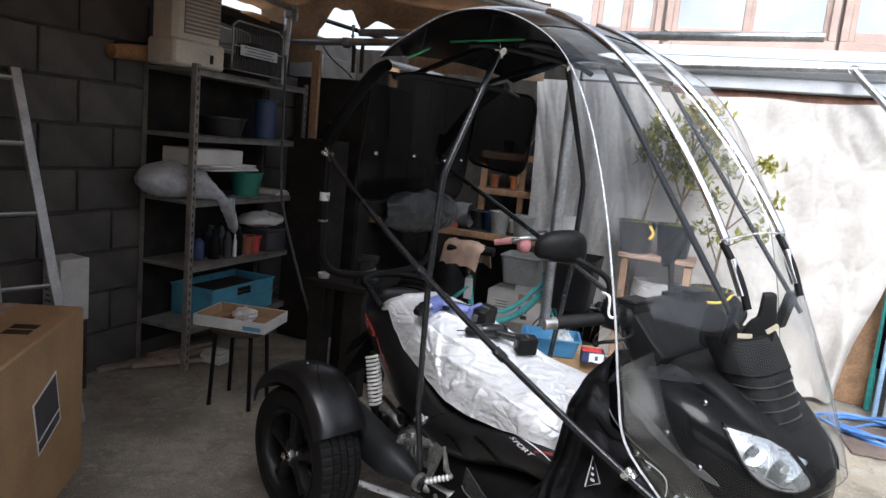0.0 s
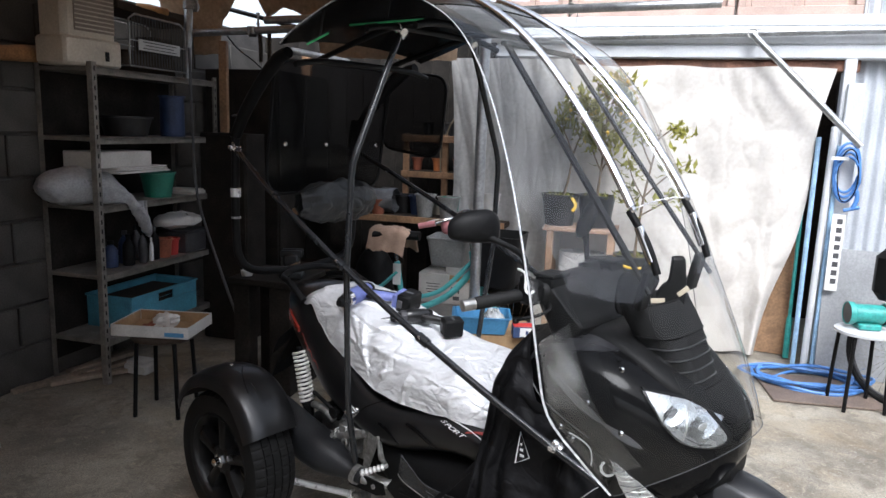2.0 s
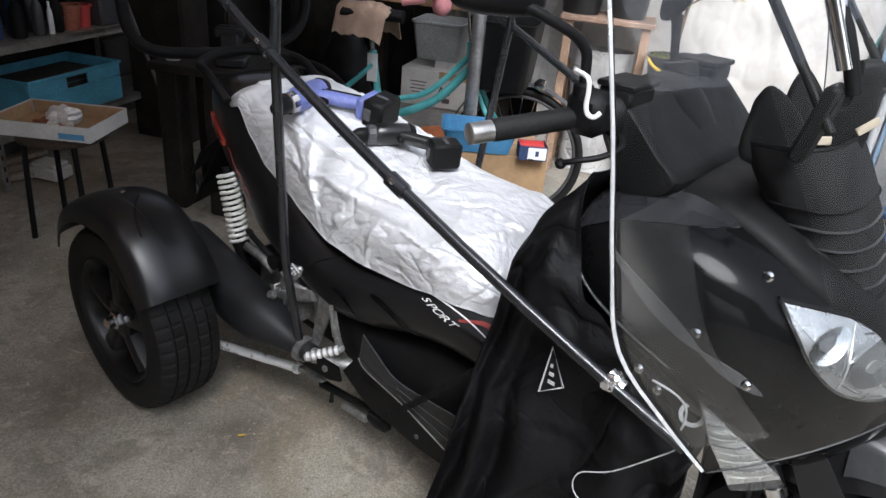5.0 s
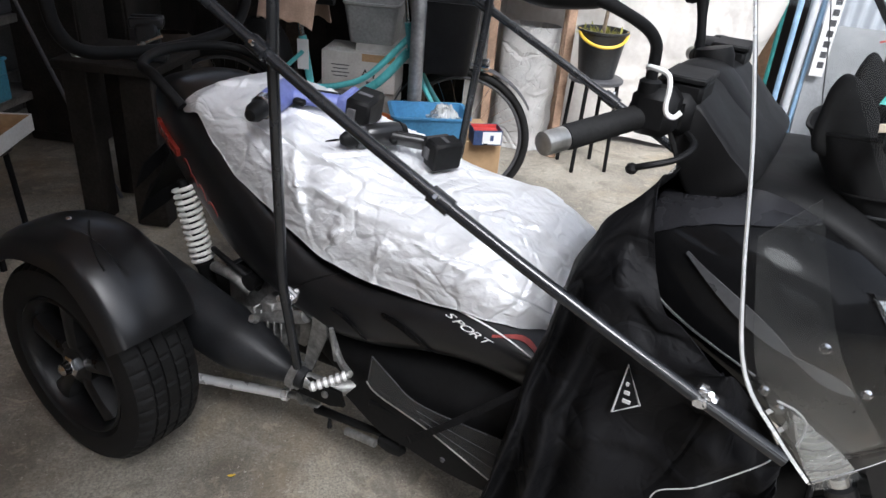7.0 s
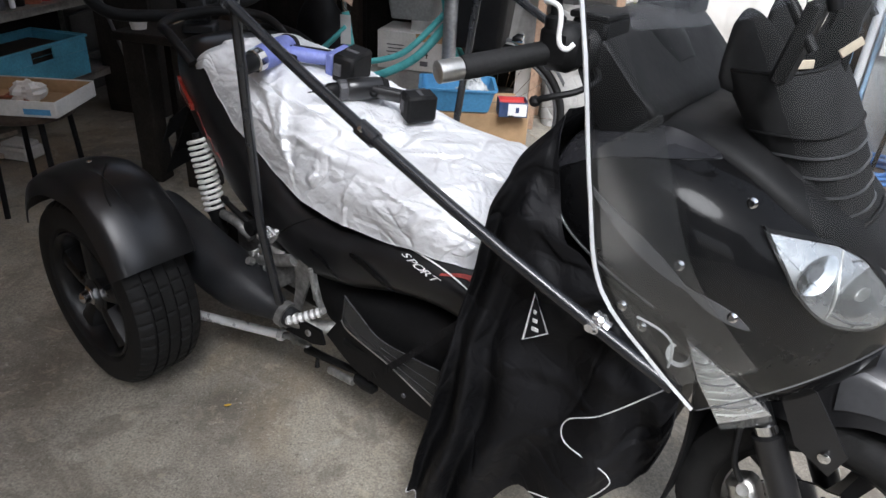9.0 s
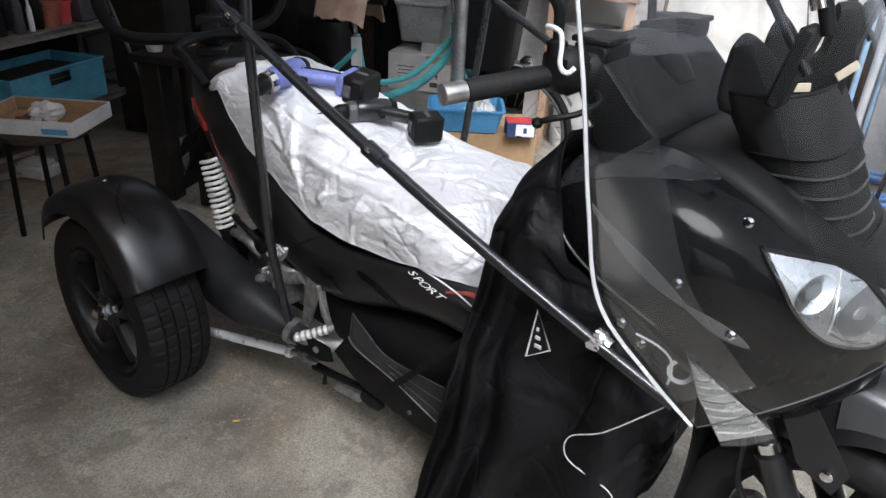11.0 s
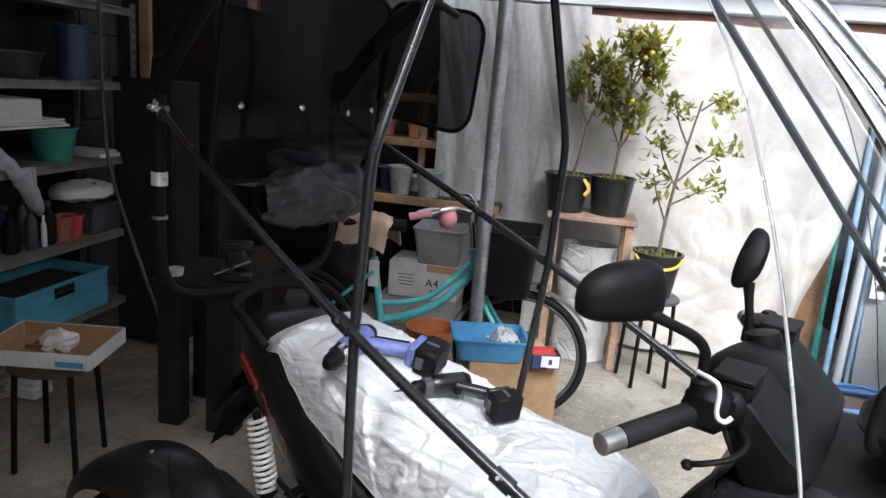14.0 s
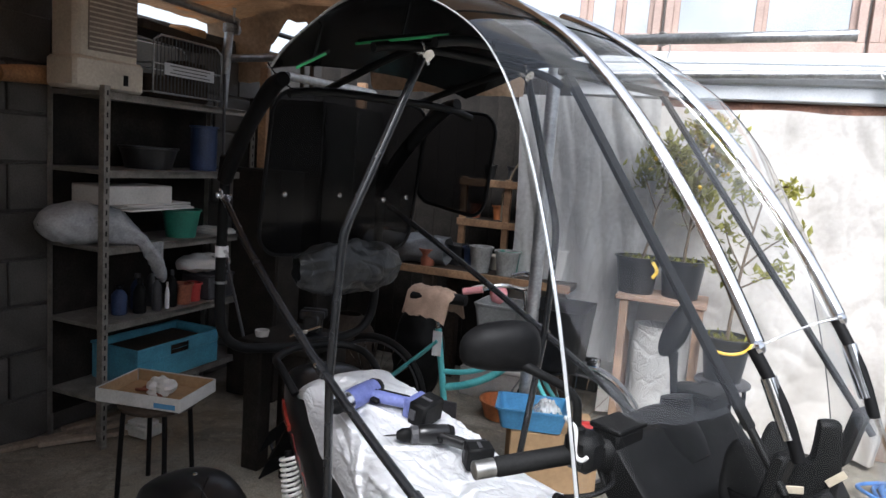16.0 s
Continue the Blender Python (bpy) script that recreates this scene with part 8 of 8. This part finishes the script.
# ---- plants ----
def leafy(shape, base, tip, wid, droop):
    base, tip = Vector(base), Vector(tip)
    d = (tip - base)
    s = d.cross(Vector((0, 0, 1)))
    s = s.normalized() * wid if s.length > 1e-6 else Vector((wid, 0, 0))
    m = base.lerp(tip, 0.5) + Vector((0, 0, droop))
    shape.add([base, m + s - Vector((0, 0, wid * 0.35)), tip, m - s - Vector((0, 0, wid * 0.35)), m], [(0, 1, 4), (1, 2, 4), (2, 3, 4), (3, 0, 4)])
def tree(name, m, trunk, limbs, leaves, size, label, seed, fruit=0, upright=0.3, stray=0.05):
    rnd = random.Random(seed)
    t = thing(name, m, label, "tree", "potted citrus trees")
    tr_ = Shape().tube(trunk, [0.011 - 0.006 * i / (len(trunk) - 1) for i in range(len(trunk))], 9, 4)
    for l in limbs:
        tr_.tube(l, [0.006, 0.0045, 0.002][: len(l)], 6, 3)
    part("trunk", tr_, BARK, t)
    cr_ = Shape()
    tips = []
    for l in limbs:
        for i in range(int(leaves * 1.35)):
            f = 0.35 + 0.65 * rnd.random() ** 0.55
            q = f * (len(l) - 1)
            j = min(len(l) - 2, int(q))
            p = Vector(l[j]).lerp(Vector(l[j + 1]), q - j) + Vector((rnd.gauss(0, stray), rnd.gauss(0, stray), rnd.gauss(0, stray * 0.8)))
            dr = Vector((rnd.gauss(0, 1), rnd.gauss(0, 1), rnd.gauss(upright, 0.7))).normalized() * size * rnd.uniform(0.6, 1.2)
            leafy(cr_, p, p + dr, size * 0.20, rnd.uniform(-0.3, 0.25) * size)
            tips.append(p)
    part("crown", cr_, LEAF, t, "pointed green leaves", angle=20)
    for k in range(fruit):
        p, d = rnd.choice(tips), Vector((rnd.gauss(0, 0.5), rnd.gauss(0, 0.5), rnd.uniform(0.3, 1.0))).normalized()
        yl = Shape()
        leafy(yl, p, p + d * 0.085, 0.020, 0.004)
        part("yellow_leaf", yl, YLEAF, t, "yellowed leaf", angle=20)
        p = rnd.choice(tips)
        part("fruit", Shape().lathe([(-0.014, 0.001), (-0.008, 0.010), (0.0, 0.013), (0.008, 0.010), (0.014, 0.001)], Matrix.Translation(p - d * 0.01), n=10), YELLOW, t, "small yellow fruit")
    return t
def plant_pot(m, r0, r1, h, label, wire=False):
    p = tub("plant_pot", m, r0, r1, h, POTB, label, "pot")
    part("soil", Shape().lathe([(h - 0.03, r1 - 0.012), (h - 0.022, r1 * 0.5), (h - 0.02, 0.004)], n=22), SOIL, p)
    sp_ = Shape()
    rnd = random.Random(int(r1 * 1000) + len(label))
    for i in range(60):
        a, q = rnd.uniform(0, 6.28), r1 * rnd.uniform(0.1, 0.95)
        b = Vector((q * math.cos(a), q * math.sin(a), h - 0.025))
        leafy(sp_, b, b + Vector((rnd.gauss(0, 0.03), rnd.gauss(0, 0.03), rnd.uniform(0.01, 0.05))), 0.007, 0.0)
    part("weeds", sp_, LEAF, p, "small green weeds", angle=20)
    return p
tbl = thing("plant_table", at(-0.265, 4.60), "rough timber table with two potted trees", "table")
part("top", Shape().box((0, 0, 0.872), (0.50, 0.36, 0.028), 0.004), mat("pink_brown_board", (0.36, 0.235, 0.165), 0.75, vary=0.3, scale=8), tbl)
for x in (-0.20, 0.21):
    for y in (-0.14, 0.14):
        part("leg", Shape().box((x, y, 0.429), (0.045, 0.045, 0.858), 0.003), mat("table_leg_timber", (0.36, 0.23, 0.15), 0.75, vary=0.3) if not bpy.data.materials.get("table_leg_timber") else bpy.data.materials["table_leg_timber"], tbl)
solid("grey_sack", Shape().sheet(lambda s, t: ((0.16 + 0.02 * nz((s * 4, t * 3, 1), 2)) * math.cos(2 * math.pi * s), (0.11 + 0.02 * nz((s * 4, t * 3, 2), 2)) * math.sin(2 * math.pi * s), 0.70 * t), 30, 24, 0.003), mat("pale_grey_sack", (0.46, 0.455, 0.44), 0.6, vary=0.25, scale=6, grain=0.1, crease=0.5), at(-0.25, 4.62, 0.0), "pale grey sack standing under the plant table", "sack", angle=80)
P1, P2, P3 = at(-0.425, 4.58, 0.887), at(-0.175, 4.60, 0.887), at(0.105, 4.36, 0.512)
pp = plant_pot(P1, 0.10, 0.128, 0.215, "black plastic plant pot on the timber table")
part("tag", Shape().tube([(0.09, -0.09, 0.20), (0.12, -0.10, 0.15), (0.10, -0.115, 0.11)], 0.012, 8, 4, flatten=0.3), YELLOW, pp, "yellow plastic handle")
plant_pot(P2, 0.10, 0.125, 0.22, "tall black plastic pot on the timber table")
p3 = plant_pot(P3, 0.095, 0.128, 0.24, "black bucket pot with a yellow handle on a stool")
part("bucket_handle", Shape().tube([(0.125 * math.cos(a), -0.02 + 0.135 * math.sin(a), 0.235 + 0.06 * math.sin(a)) for a in (radians(180 + 180 * k / 16) for k in range(17))], 0.008, 8), YELLOW, p3, "yellow plastic handle")
pipe_stool(at(0.11, 4.36, 0, 20), DKGREY, 0.51, 0.145, MATB, "black pipe stool carrying a potted tree")
tree("citrus_tree", P1 @ Matrix.Translation((0.02, 0, 0.19)), [(0, 0, 0), (0.03, 0, 0.14), (0.05, 0.01, 0.30), (0.09, 0.0, 0.42)],
     [[(0.05, 0.01, 0.30), (0.0, -0.03, 0.42), (-0.05, -0.04, 0.55)], [(0.09, 0, 0.42), (0.10, 0.03, 0.58), (0.07, 0.02, 0.70)], [(0.09, 0, 0.42), (0.02, 0.03, 0.52), (-0.02, 0.03, 0.66)], [(0.08, 0, 0.40), (0.16, 0.02, 0.5), (0.19, 0.0, 0.56)]],
     46, 0.082, "young citrus tree with an airy crown in a black pot", 3, 3, 0.8, 0.032)
tree("citrus_tree", P2 @ Matrix.Translation((0.0, 0, 0.19)), [(0, 0, 0), (0.01, 0, 0.16), (0.02, 0, 0.34), (0.03, 0, 0.55)],
     [[(0.02, 0, 0.34), (-0.06, 0.0, 0.48), (-0.09, -0.02, 0.66)], [(0.03, 0, 0.5), (0.10, 0.02, 0.64), (0.16, 0.0, 0.78)], [(0.03, 0, 0.5), (0.02, 0.03, 0.68), (0.0, 0.03, 0.80)], [(0.01, 0, 0.2), (-0.05, -0.02, 0.34), (-0.04, -0.03, 0.46)], [(0.01, 0, 0.18), (0.06, -0.02, 0.30), (0.07, -0.03, 0.42)], [(0.02, 0, 0.4), (0.12, 0.02, 0.52), (0.17, 0.0, 0.64)], [(0.03, 0, 0.5), (0.06, -0.02, 0.66), (0.09, -0.03, 0.80)]],
     64, 0.084, "dense citrus tree with yellowing leaves in a black pot", 5, 14, 0.8, 0.036)
tree("citrus_tree", P3 @ Matrix.Translation((0.0, 0, 0.2)), [(0, 0, 0), (0.01, 0, 0.2), (0.03, 0, 0.42), (0.06, 0.0, 0.62), (0.10, 0, 0.85)],
     [[(0.01, 0, 0.2), (-0.06, -0.02, 0.36), (-0.09, -0.02, 0.46)], [(0.03, 0, 0.42), (0.15, 0.0, 0.55), (0.27, 0, 0.64)], [(0.06, 0, 0.62), (0.0, 0.02, 0.74), (-0.03, 0.02, 0.86)], [(0.10, 0, 0.8), (0.18, 0, 0.86), (0.24, 0, 0.84)], [(0.03, 0, 0.4), (-0.05, 0.0, 0.54), (-0.09, 0.0, 0.66)], [(0.02, 0, 0.3), (0.14, -0.02, 0.38), (0.24, -0.02, 0.44)]],
     32, 0.078, "slender sparse citrus tree in a black bucket", 8, 0, 0.3, 0.034)

# ---- right side: poles, hose, grinder, sign ----
for k, (a, b, a2, b2, z, mt, r, lb) in enumerate(((1.20, 4.80, 1.215, 4.86, 1.55, SKYB, 0.016, "light blue pole"), (1.262, 4.78, 1.30, 4.85, 1.62, ZINC, 0.022, "pale grey pole"), (1.31, 4.77, 1.34, 4.85, 1.5, SKYB, 0.014, "light blue pole"))):
    pipe("leaning_pole", (a, b - 0.06, 0.004), (a2, b2, z), r, lb + " leaning on the post", mt)
solid("brown_board", Shape().box((0, 0, 0.5), (0.22, 0.012, 1.0), 0.003), WOOD, at(1.10, 5.02, 0.0, -8, -4), "brown plywood board leaning inside the opening", "board")
solid("teal_pole", Shape().lathe([(0, 0.02), (0.01, 0.02), (0.28, 0.02), (0.3, 0.012), (1.5, 0.014), (1.51, 0.01)], n=14), TEAL, at(1.19, 4.93, 0.004, 0, -3), "teal-green handled tool leaning in the opening", "tool")
sg = thing("sign_board", at(1.36, 4.70, 0.56, -4, -3), "narrow white sign board with a column of dark characters", "sign")
part("board", Shape().box((0, 0, 0.25), (0.075, 0.006, 0.50), 0.002), WHITEP, sg)
for k in range(8):
    part("character_bar", Shape().box((0.008, -0.004, 0.455 - 0.056 * k), (0.034, 0.002, 0.034), 0.002), DKGREY, sg)
solid("sheet_panel", Shape().box((0, 0, 0.42), (0.85, 0.01, 0.84), 0.003), mat("grey_sheet", (0.30, 0.31, 0.32), 0.5, 0.2, vary=0.2, scale=4), at(1.74, 4.62, 0.0, -6, -9), "grey sheet-metal panel leaning on the cladding", "panel")
solid("red_mark", Shape().tube([(0, 0, 0), (0.03, 0, 0.008), (0.06, 0, 0.0)], 0.006, 6, 3), RED, at(1.55, 4.515, 0.80, -6), "small red tape on the panel", "tape")
hz_ = Shape()
pts = []
for k in range(150):
    a = 2 * math.pi * k / 30
    r = 0.22 + 0.03 * math.sin(k * 0.37) + 0.012 * (k // 30)
    pts.append((r * 1.25 * math.cos(a) + 0.05 * math.sin(k * 0.11), r * 0.8 * math.sin(a) + 0.03 * math.cos(k * 0.17), 0.012 + 0.011 * (k // 30) + 0.006 * math.sin(k * 0.9)))
solid("garden_hose", hz_.tube(pts, 0.0105, 8, 2), HOSE, at(1.22, 4.42), "blue garden hose coiled on the floor", "hose")
hh = []
for k in range(70):
    a = 2 * math.pi * k / 20
    hh.append((0.075 * math.cos(a), -0.02 - 0.012 * (k // 20), 0.16 * math.sin(a) - 0.03 * (k // 20)))
hg = thing("hanging_hose", at(1.39, 4.83, 1.36), "blue hose and spray gun hung on the post", "hose")
part("hose_coil", Shape().tube(hh, 0.009, 8, 2), HOSE, hg)
part("wire_coil", Shape().tube([(0.06 * math.cos(a), -0.07 + 0.01 * math.sin(3 * a), -0.05 + 0.17 * math.sin(a)) for a in (2 * math.pi * i / 40 for i in range(100))], 0.004, 6), MATB, hg)
part("spray_gun", Shape().tube([(0.05, -0.07, -0.26), (0.07, -0.07, -0.20), (0.06, -0.07, -0.14)], 0.014, 10, 3).tube([(0.0, -0.07, -0.275), (0.09, -0.07, -0.25)], 0.012, 10), HOSE, hg)
part("white_tag", Shape().box((-0.06, -0.08, 0.06), (0.10, 0.004, 0.022), 0.002), WHITEP, hg)
pipe_stool(at(1.42, 4.10, 0, 10), ZINC, 0.47, 0.16, MATB, "pipe stool with a pale seat under the grinder")
gd = thing("bench_grinder", at(1.42, 4.10, 0.473, 8), "teal bench grinder on the stool", "grinder")
part("motor", Shape().lathe([(-0.08, 0.05), (-0.075, 0.055), (0.075, 0.055), (0.08, 0.05)], pose(0, 0, 0.085, 0, 90, 0), n=22), TEAL, gd)
part("foot", Shape().box((0, 0, 0.018), (0.12, 0.12, 0.036), 0.008), TEAL, gd)
for s in (-1, 1):
    part("grinding_wheel", Shape().lathe([(0.085, 0.055), (0.088, 0.06), (0.108, 0.06), (0.11, 0.055)], pose(0, 0, 0.085, 0, 90 * s, 0), n=24), DKGREY, gd)
    part("guard", Shape().lathe([(0.083, 0.066), (0.112, 0.066), (0.112, 0.062), (0.083, 0.062)], pose(0, 0, 0.085, 0, 90 * s, 0), n=24, closed=True), TEAL, gd)
b2 = thing("black_bicycle", at(1.93, 3.78, 0, -52), "black bicycle with a bag leaning beside the cladding", "bicycle")
wheel_of(b2, pose(-0.52, 0, 0.30) @ rot("X", 90), 0.30)
wheel_of(b2, pose(0.5, 0, 0.30) @ rot("X", 90), 0.30)
part("frame", Shape().tube([(-0.52, 0, 0.30), (-0.42, 0, 0.62), (-0.38, 0, 0.85), (-0.40, 0, 1.25), (-0.34, 0, 1.45)], 0.014, 10, 4), MATB, b2)
part("frame", Shape().tube([(-0.42, 0, 0.62), (-0.2, 0, 0.42), (0.1, 0, 0.35), (0.5, 0, 0.3)], 0.016, 10, 4), MATB, b2)
part("handlebar", Shape().tube([(-0.40, -0.25, 1.1), (-0.40, 0, 1.08), (-0.40, 0.25, 1.1)], 0.012, 10, 4), MATB, b2)
part("bag", Shape().box((-0.52, 0.0, 0.78), (0.24, 0.30, 0.30), 0.05), MATB, b2, "black fabric bag")
solid("floor_plate", Shape().box((0, 0, 0.006), (0.62, 0.5, 0.012), 0.002), mat("rusty_steel_plate", (0.20, 0.15, 0.12), 0.6, 0.3, vary=0.35, scale=5), at(1.25, 4.28, 0.0, 6), "rusty steel plate lying on the floor", "plate")

# ---- front left: big carton, ladder, white carton ----
bb = thing("big_carton", at(-2.28, 1.715, 0.0, -58), "large brown cardboard carton standing on the floor", "carton")
CARDO = mat("brown_cardboard_sheet", (0.36, 0.215, 0.095), 0.8, vary=0.18, scale=5, bump=0.12)
part("carton_body", Shape().box((0.55, -0.26, 0.35), (1.10, 0.52, 0.70), 0.008), CARDO, bb)
part("tape", Shape().box((0.55, -0.26, 0.7015), (1.08, 0.05, 0.002), 0.0005), BENCH, bb)
tilt = Matrix.Translation((0.39, 0.0, 0.40)) @ rot("Y", 14)
part("printed_sheet", Shape().box((0, 0.0022, 0), (0.20, 0.002, 0.20), 0.0005, tilt), DKGREY, bb, "grey printed sheet")
part("sheet_border", Shape().box((0, 0.0012, 0), (0.222, 0.0015, 0.222), 0.0005, tilt), PAPER, bb)
part("print_bar", Shape().box((0, 0.0036, -0.055), (0.21, 0.001, 0.008), 0.0003, tilt), PAPER, bb)
for k in range(2):
    part("print_bar", Shape().box((0.32 + 0.07 * k, -0.10, 0.7012), (0.05, 0.09, 0.0015), 0.0004), WOODD, bb)
cr = thing("crate", at(-3.03, 2.25, 0.0, -6), "dark wooden crate on the floor under the white carton", "crate")
for k in range(4):
    part("slat", Shape().box((0, 0, 0.05 + 0.098 * k), (0.144, 0.154, 0.09), 0.004), WOODD, cr)
part("core", Shape().box((0, 0, 0.197), (0.134, 0.144, 0.392), 0.003), MATB, cr)
wc = thing("white_carton", at(-3.03, 2.25, 0.395, -6), "white printed carton on a dark crate behind the brown carton", "carton")
part("carton_body", Shape().box((0, 0, 0.167), (0.15, 0.16, 0.334), 0.004), CARDW, wc)
part("print_bar", Shape().box((0.0, -0.0808, 0.285), (0.10, 0.0016, 0.028), 0.0005), MATB, wc)
for k in range(5):
    part("print_bar", Shape().box((0.0, -0.0808, 0.225 - 0.03 * k), (0.11 - 0.02 * (k % 2), 0.0016, 0.009), 0.0005), DKGREY, wc)
ld = thing("ladder", ROOM, "aluminium ladder leaning on the block wall behind the carton", "ladder")
ALU = mat("dull_aluminium", (0.42, 0.42, 0.41), 0.45, 0.8, vary=0.2, scale=12)
S0, S1, S2, S3 = Vector((-2.625, 2.0, 0.0)), Vector((-3.085, 2.0, 1.66)), Vector((-2.733, 1.714, 0.0)), Vector((-3.085, 1.80, 1.66))
for p, q in ((S0, S1), (S2, S3)):
    part("stile", Shape().box((0, 0, (q - p).length / 2), (0.055, 0.024, (q - p).length), 0.004, Matrix.Translation(p) @ (q - p).to_track_quat("Z", "Y").to_matrix().to_4x4()), ALU, ld)
for f in (0.11, 0.24, 0.395, 0.596, 0.79, 0.97):
    part("rung", Shape().tube([S0.lerp(S1, f), S2.lerp(S3, f)], 0.014, 10, flatten=0.7), ALU, ld)
part("yellow_leaf_litter", Shape().sheet(lambda s, t: (0.02 * (s - 0.5), 0.008 * (t - 0.5) * math.sin(math.pi * (0.1 + 0.8 * s)), 0.004 + 0.004 * s * s), 6, 3, 0.001), YELLOW, floor, "fallen yellow leaf").location = (-0.522, 1.949, 0.004)

rd = random.Random(5)
deb = Shape()
for k in range(150):
    a, b, r = rd.uniform(-2.9, 1.9), rd.uniform(0.6, 4.4), rd.uniform(0.0015, 0.005)
    deb.add([(a - r, b, 0.001), (a, b - r * rd.uniform(0.4, 1), 0.001), (a + r, b, 0.001), (a, b + r, 0.001), (a, b, r * 1.1)], [(0, 1, 4), (1, 2, 4), (2, 3, 4), (3, 0, 4), (3, 2, 1, 0)])
solid("floor_grit", deb, mat("pale_grit", (0.42, 0.39, 0.33), 0.9, vary=0.4, scale=60), ROOM @ Matrix.Translation((0, 0, 0.001)), "pale grit and chips scattered over the concrete", "grit", kind="stuff", angle=10)
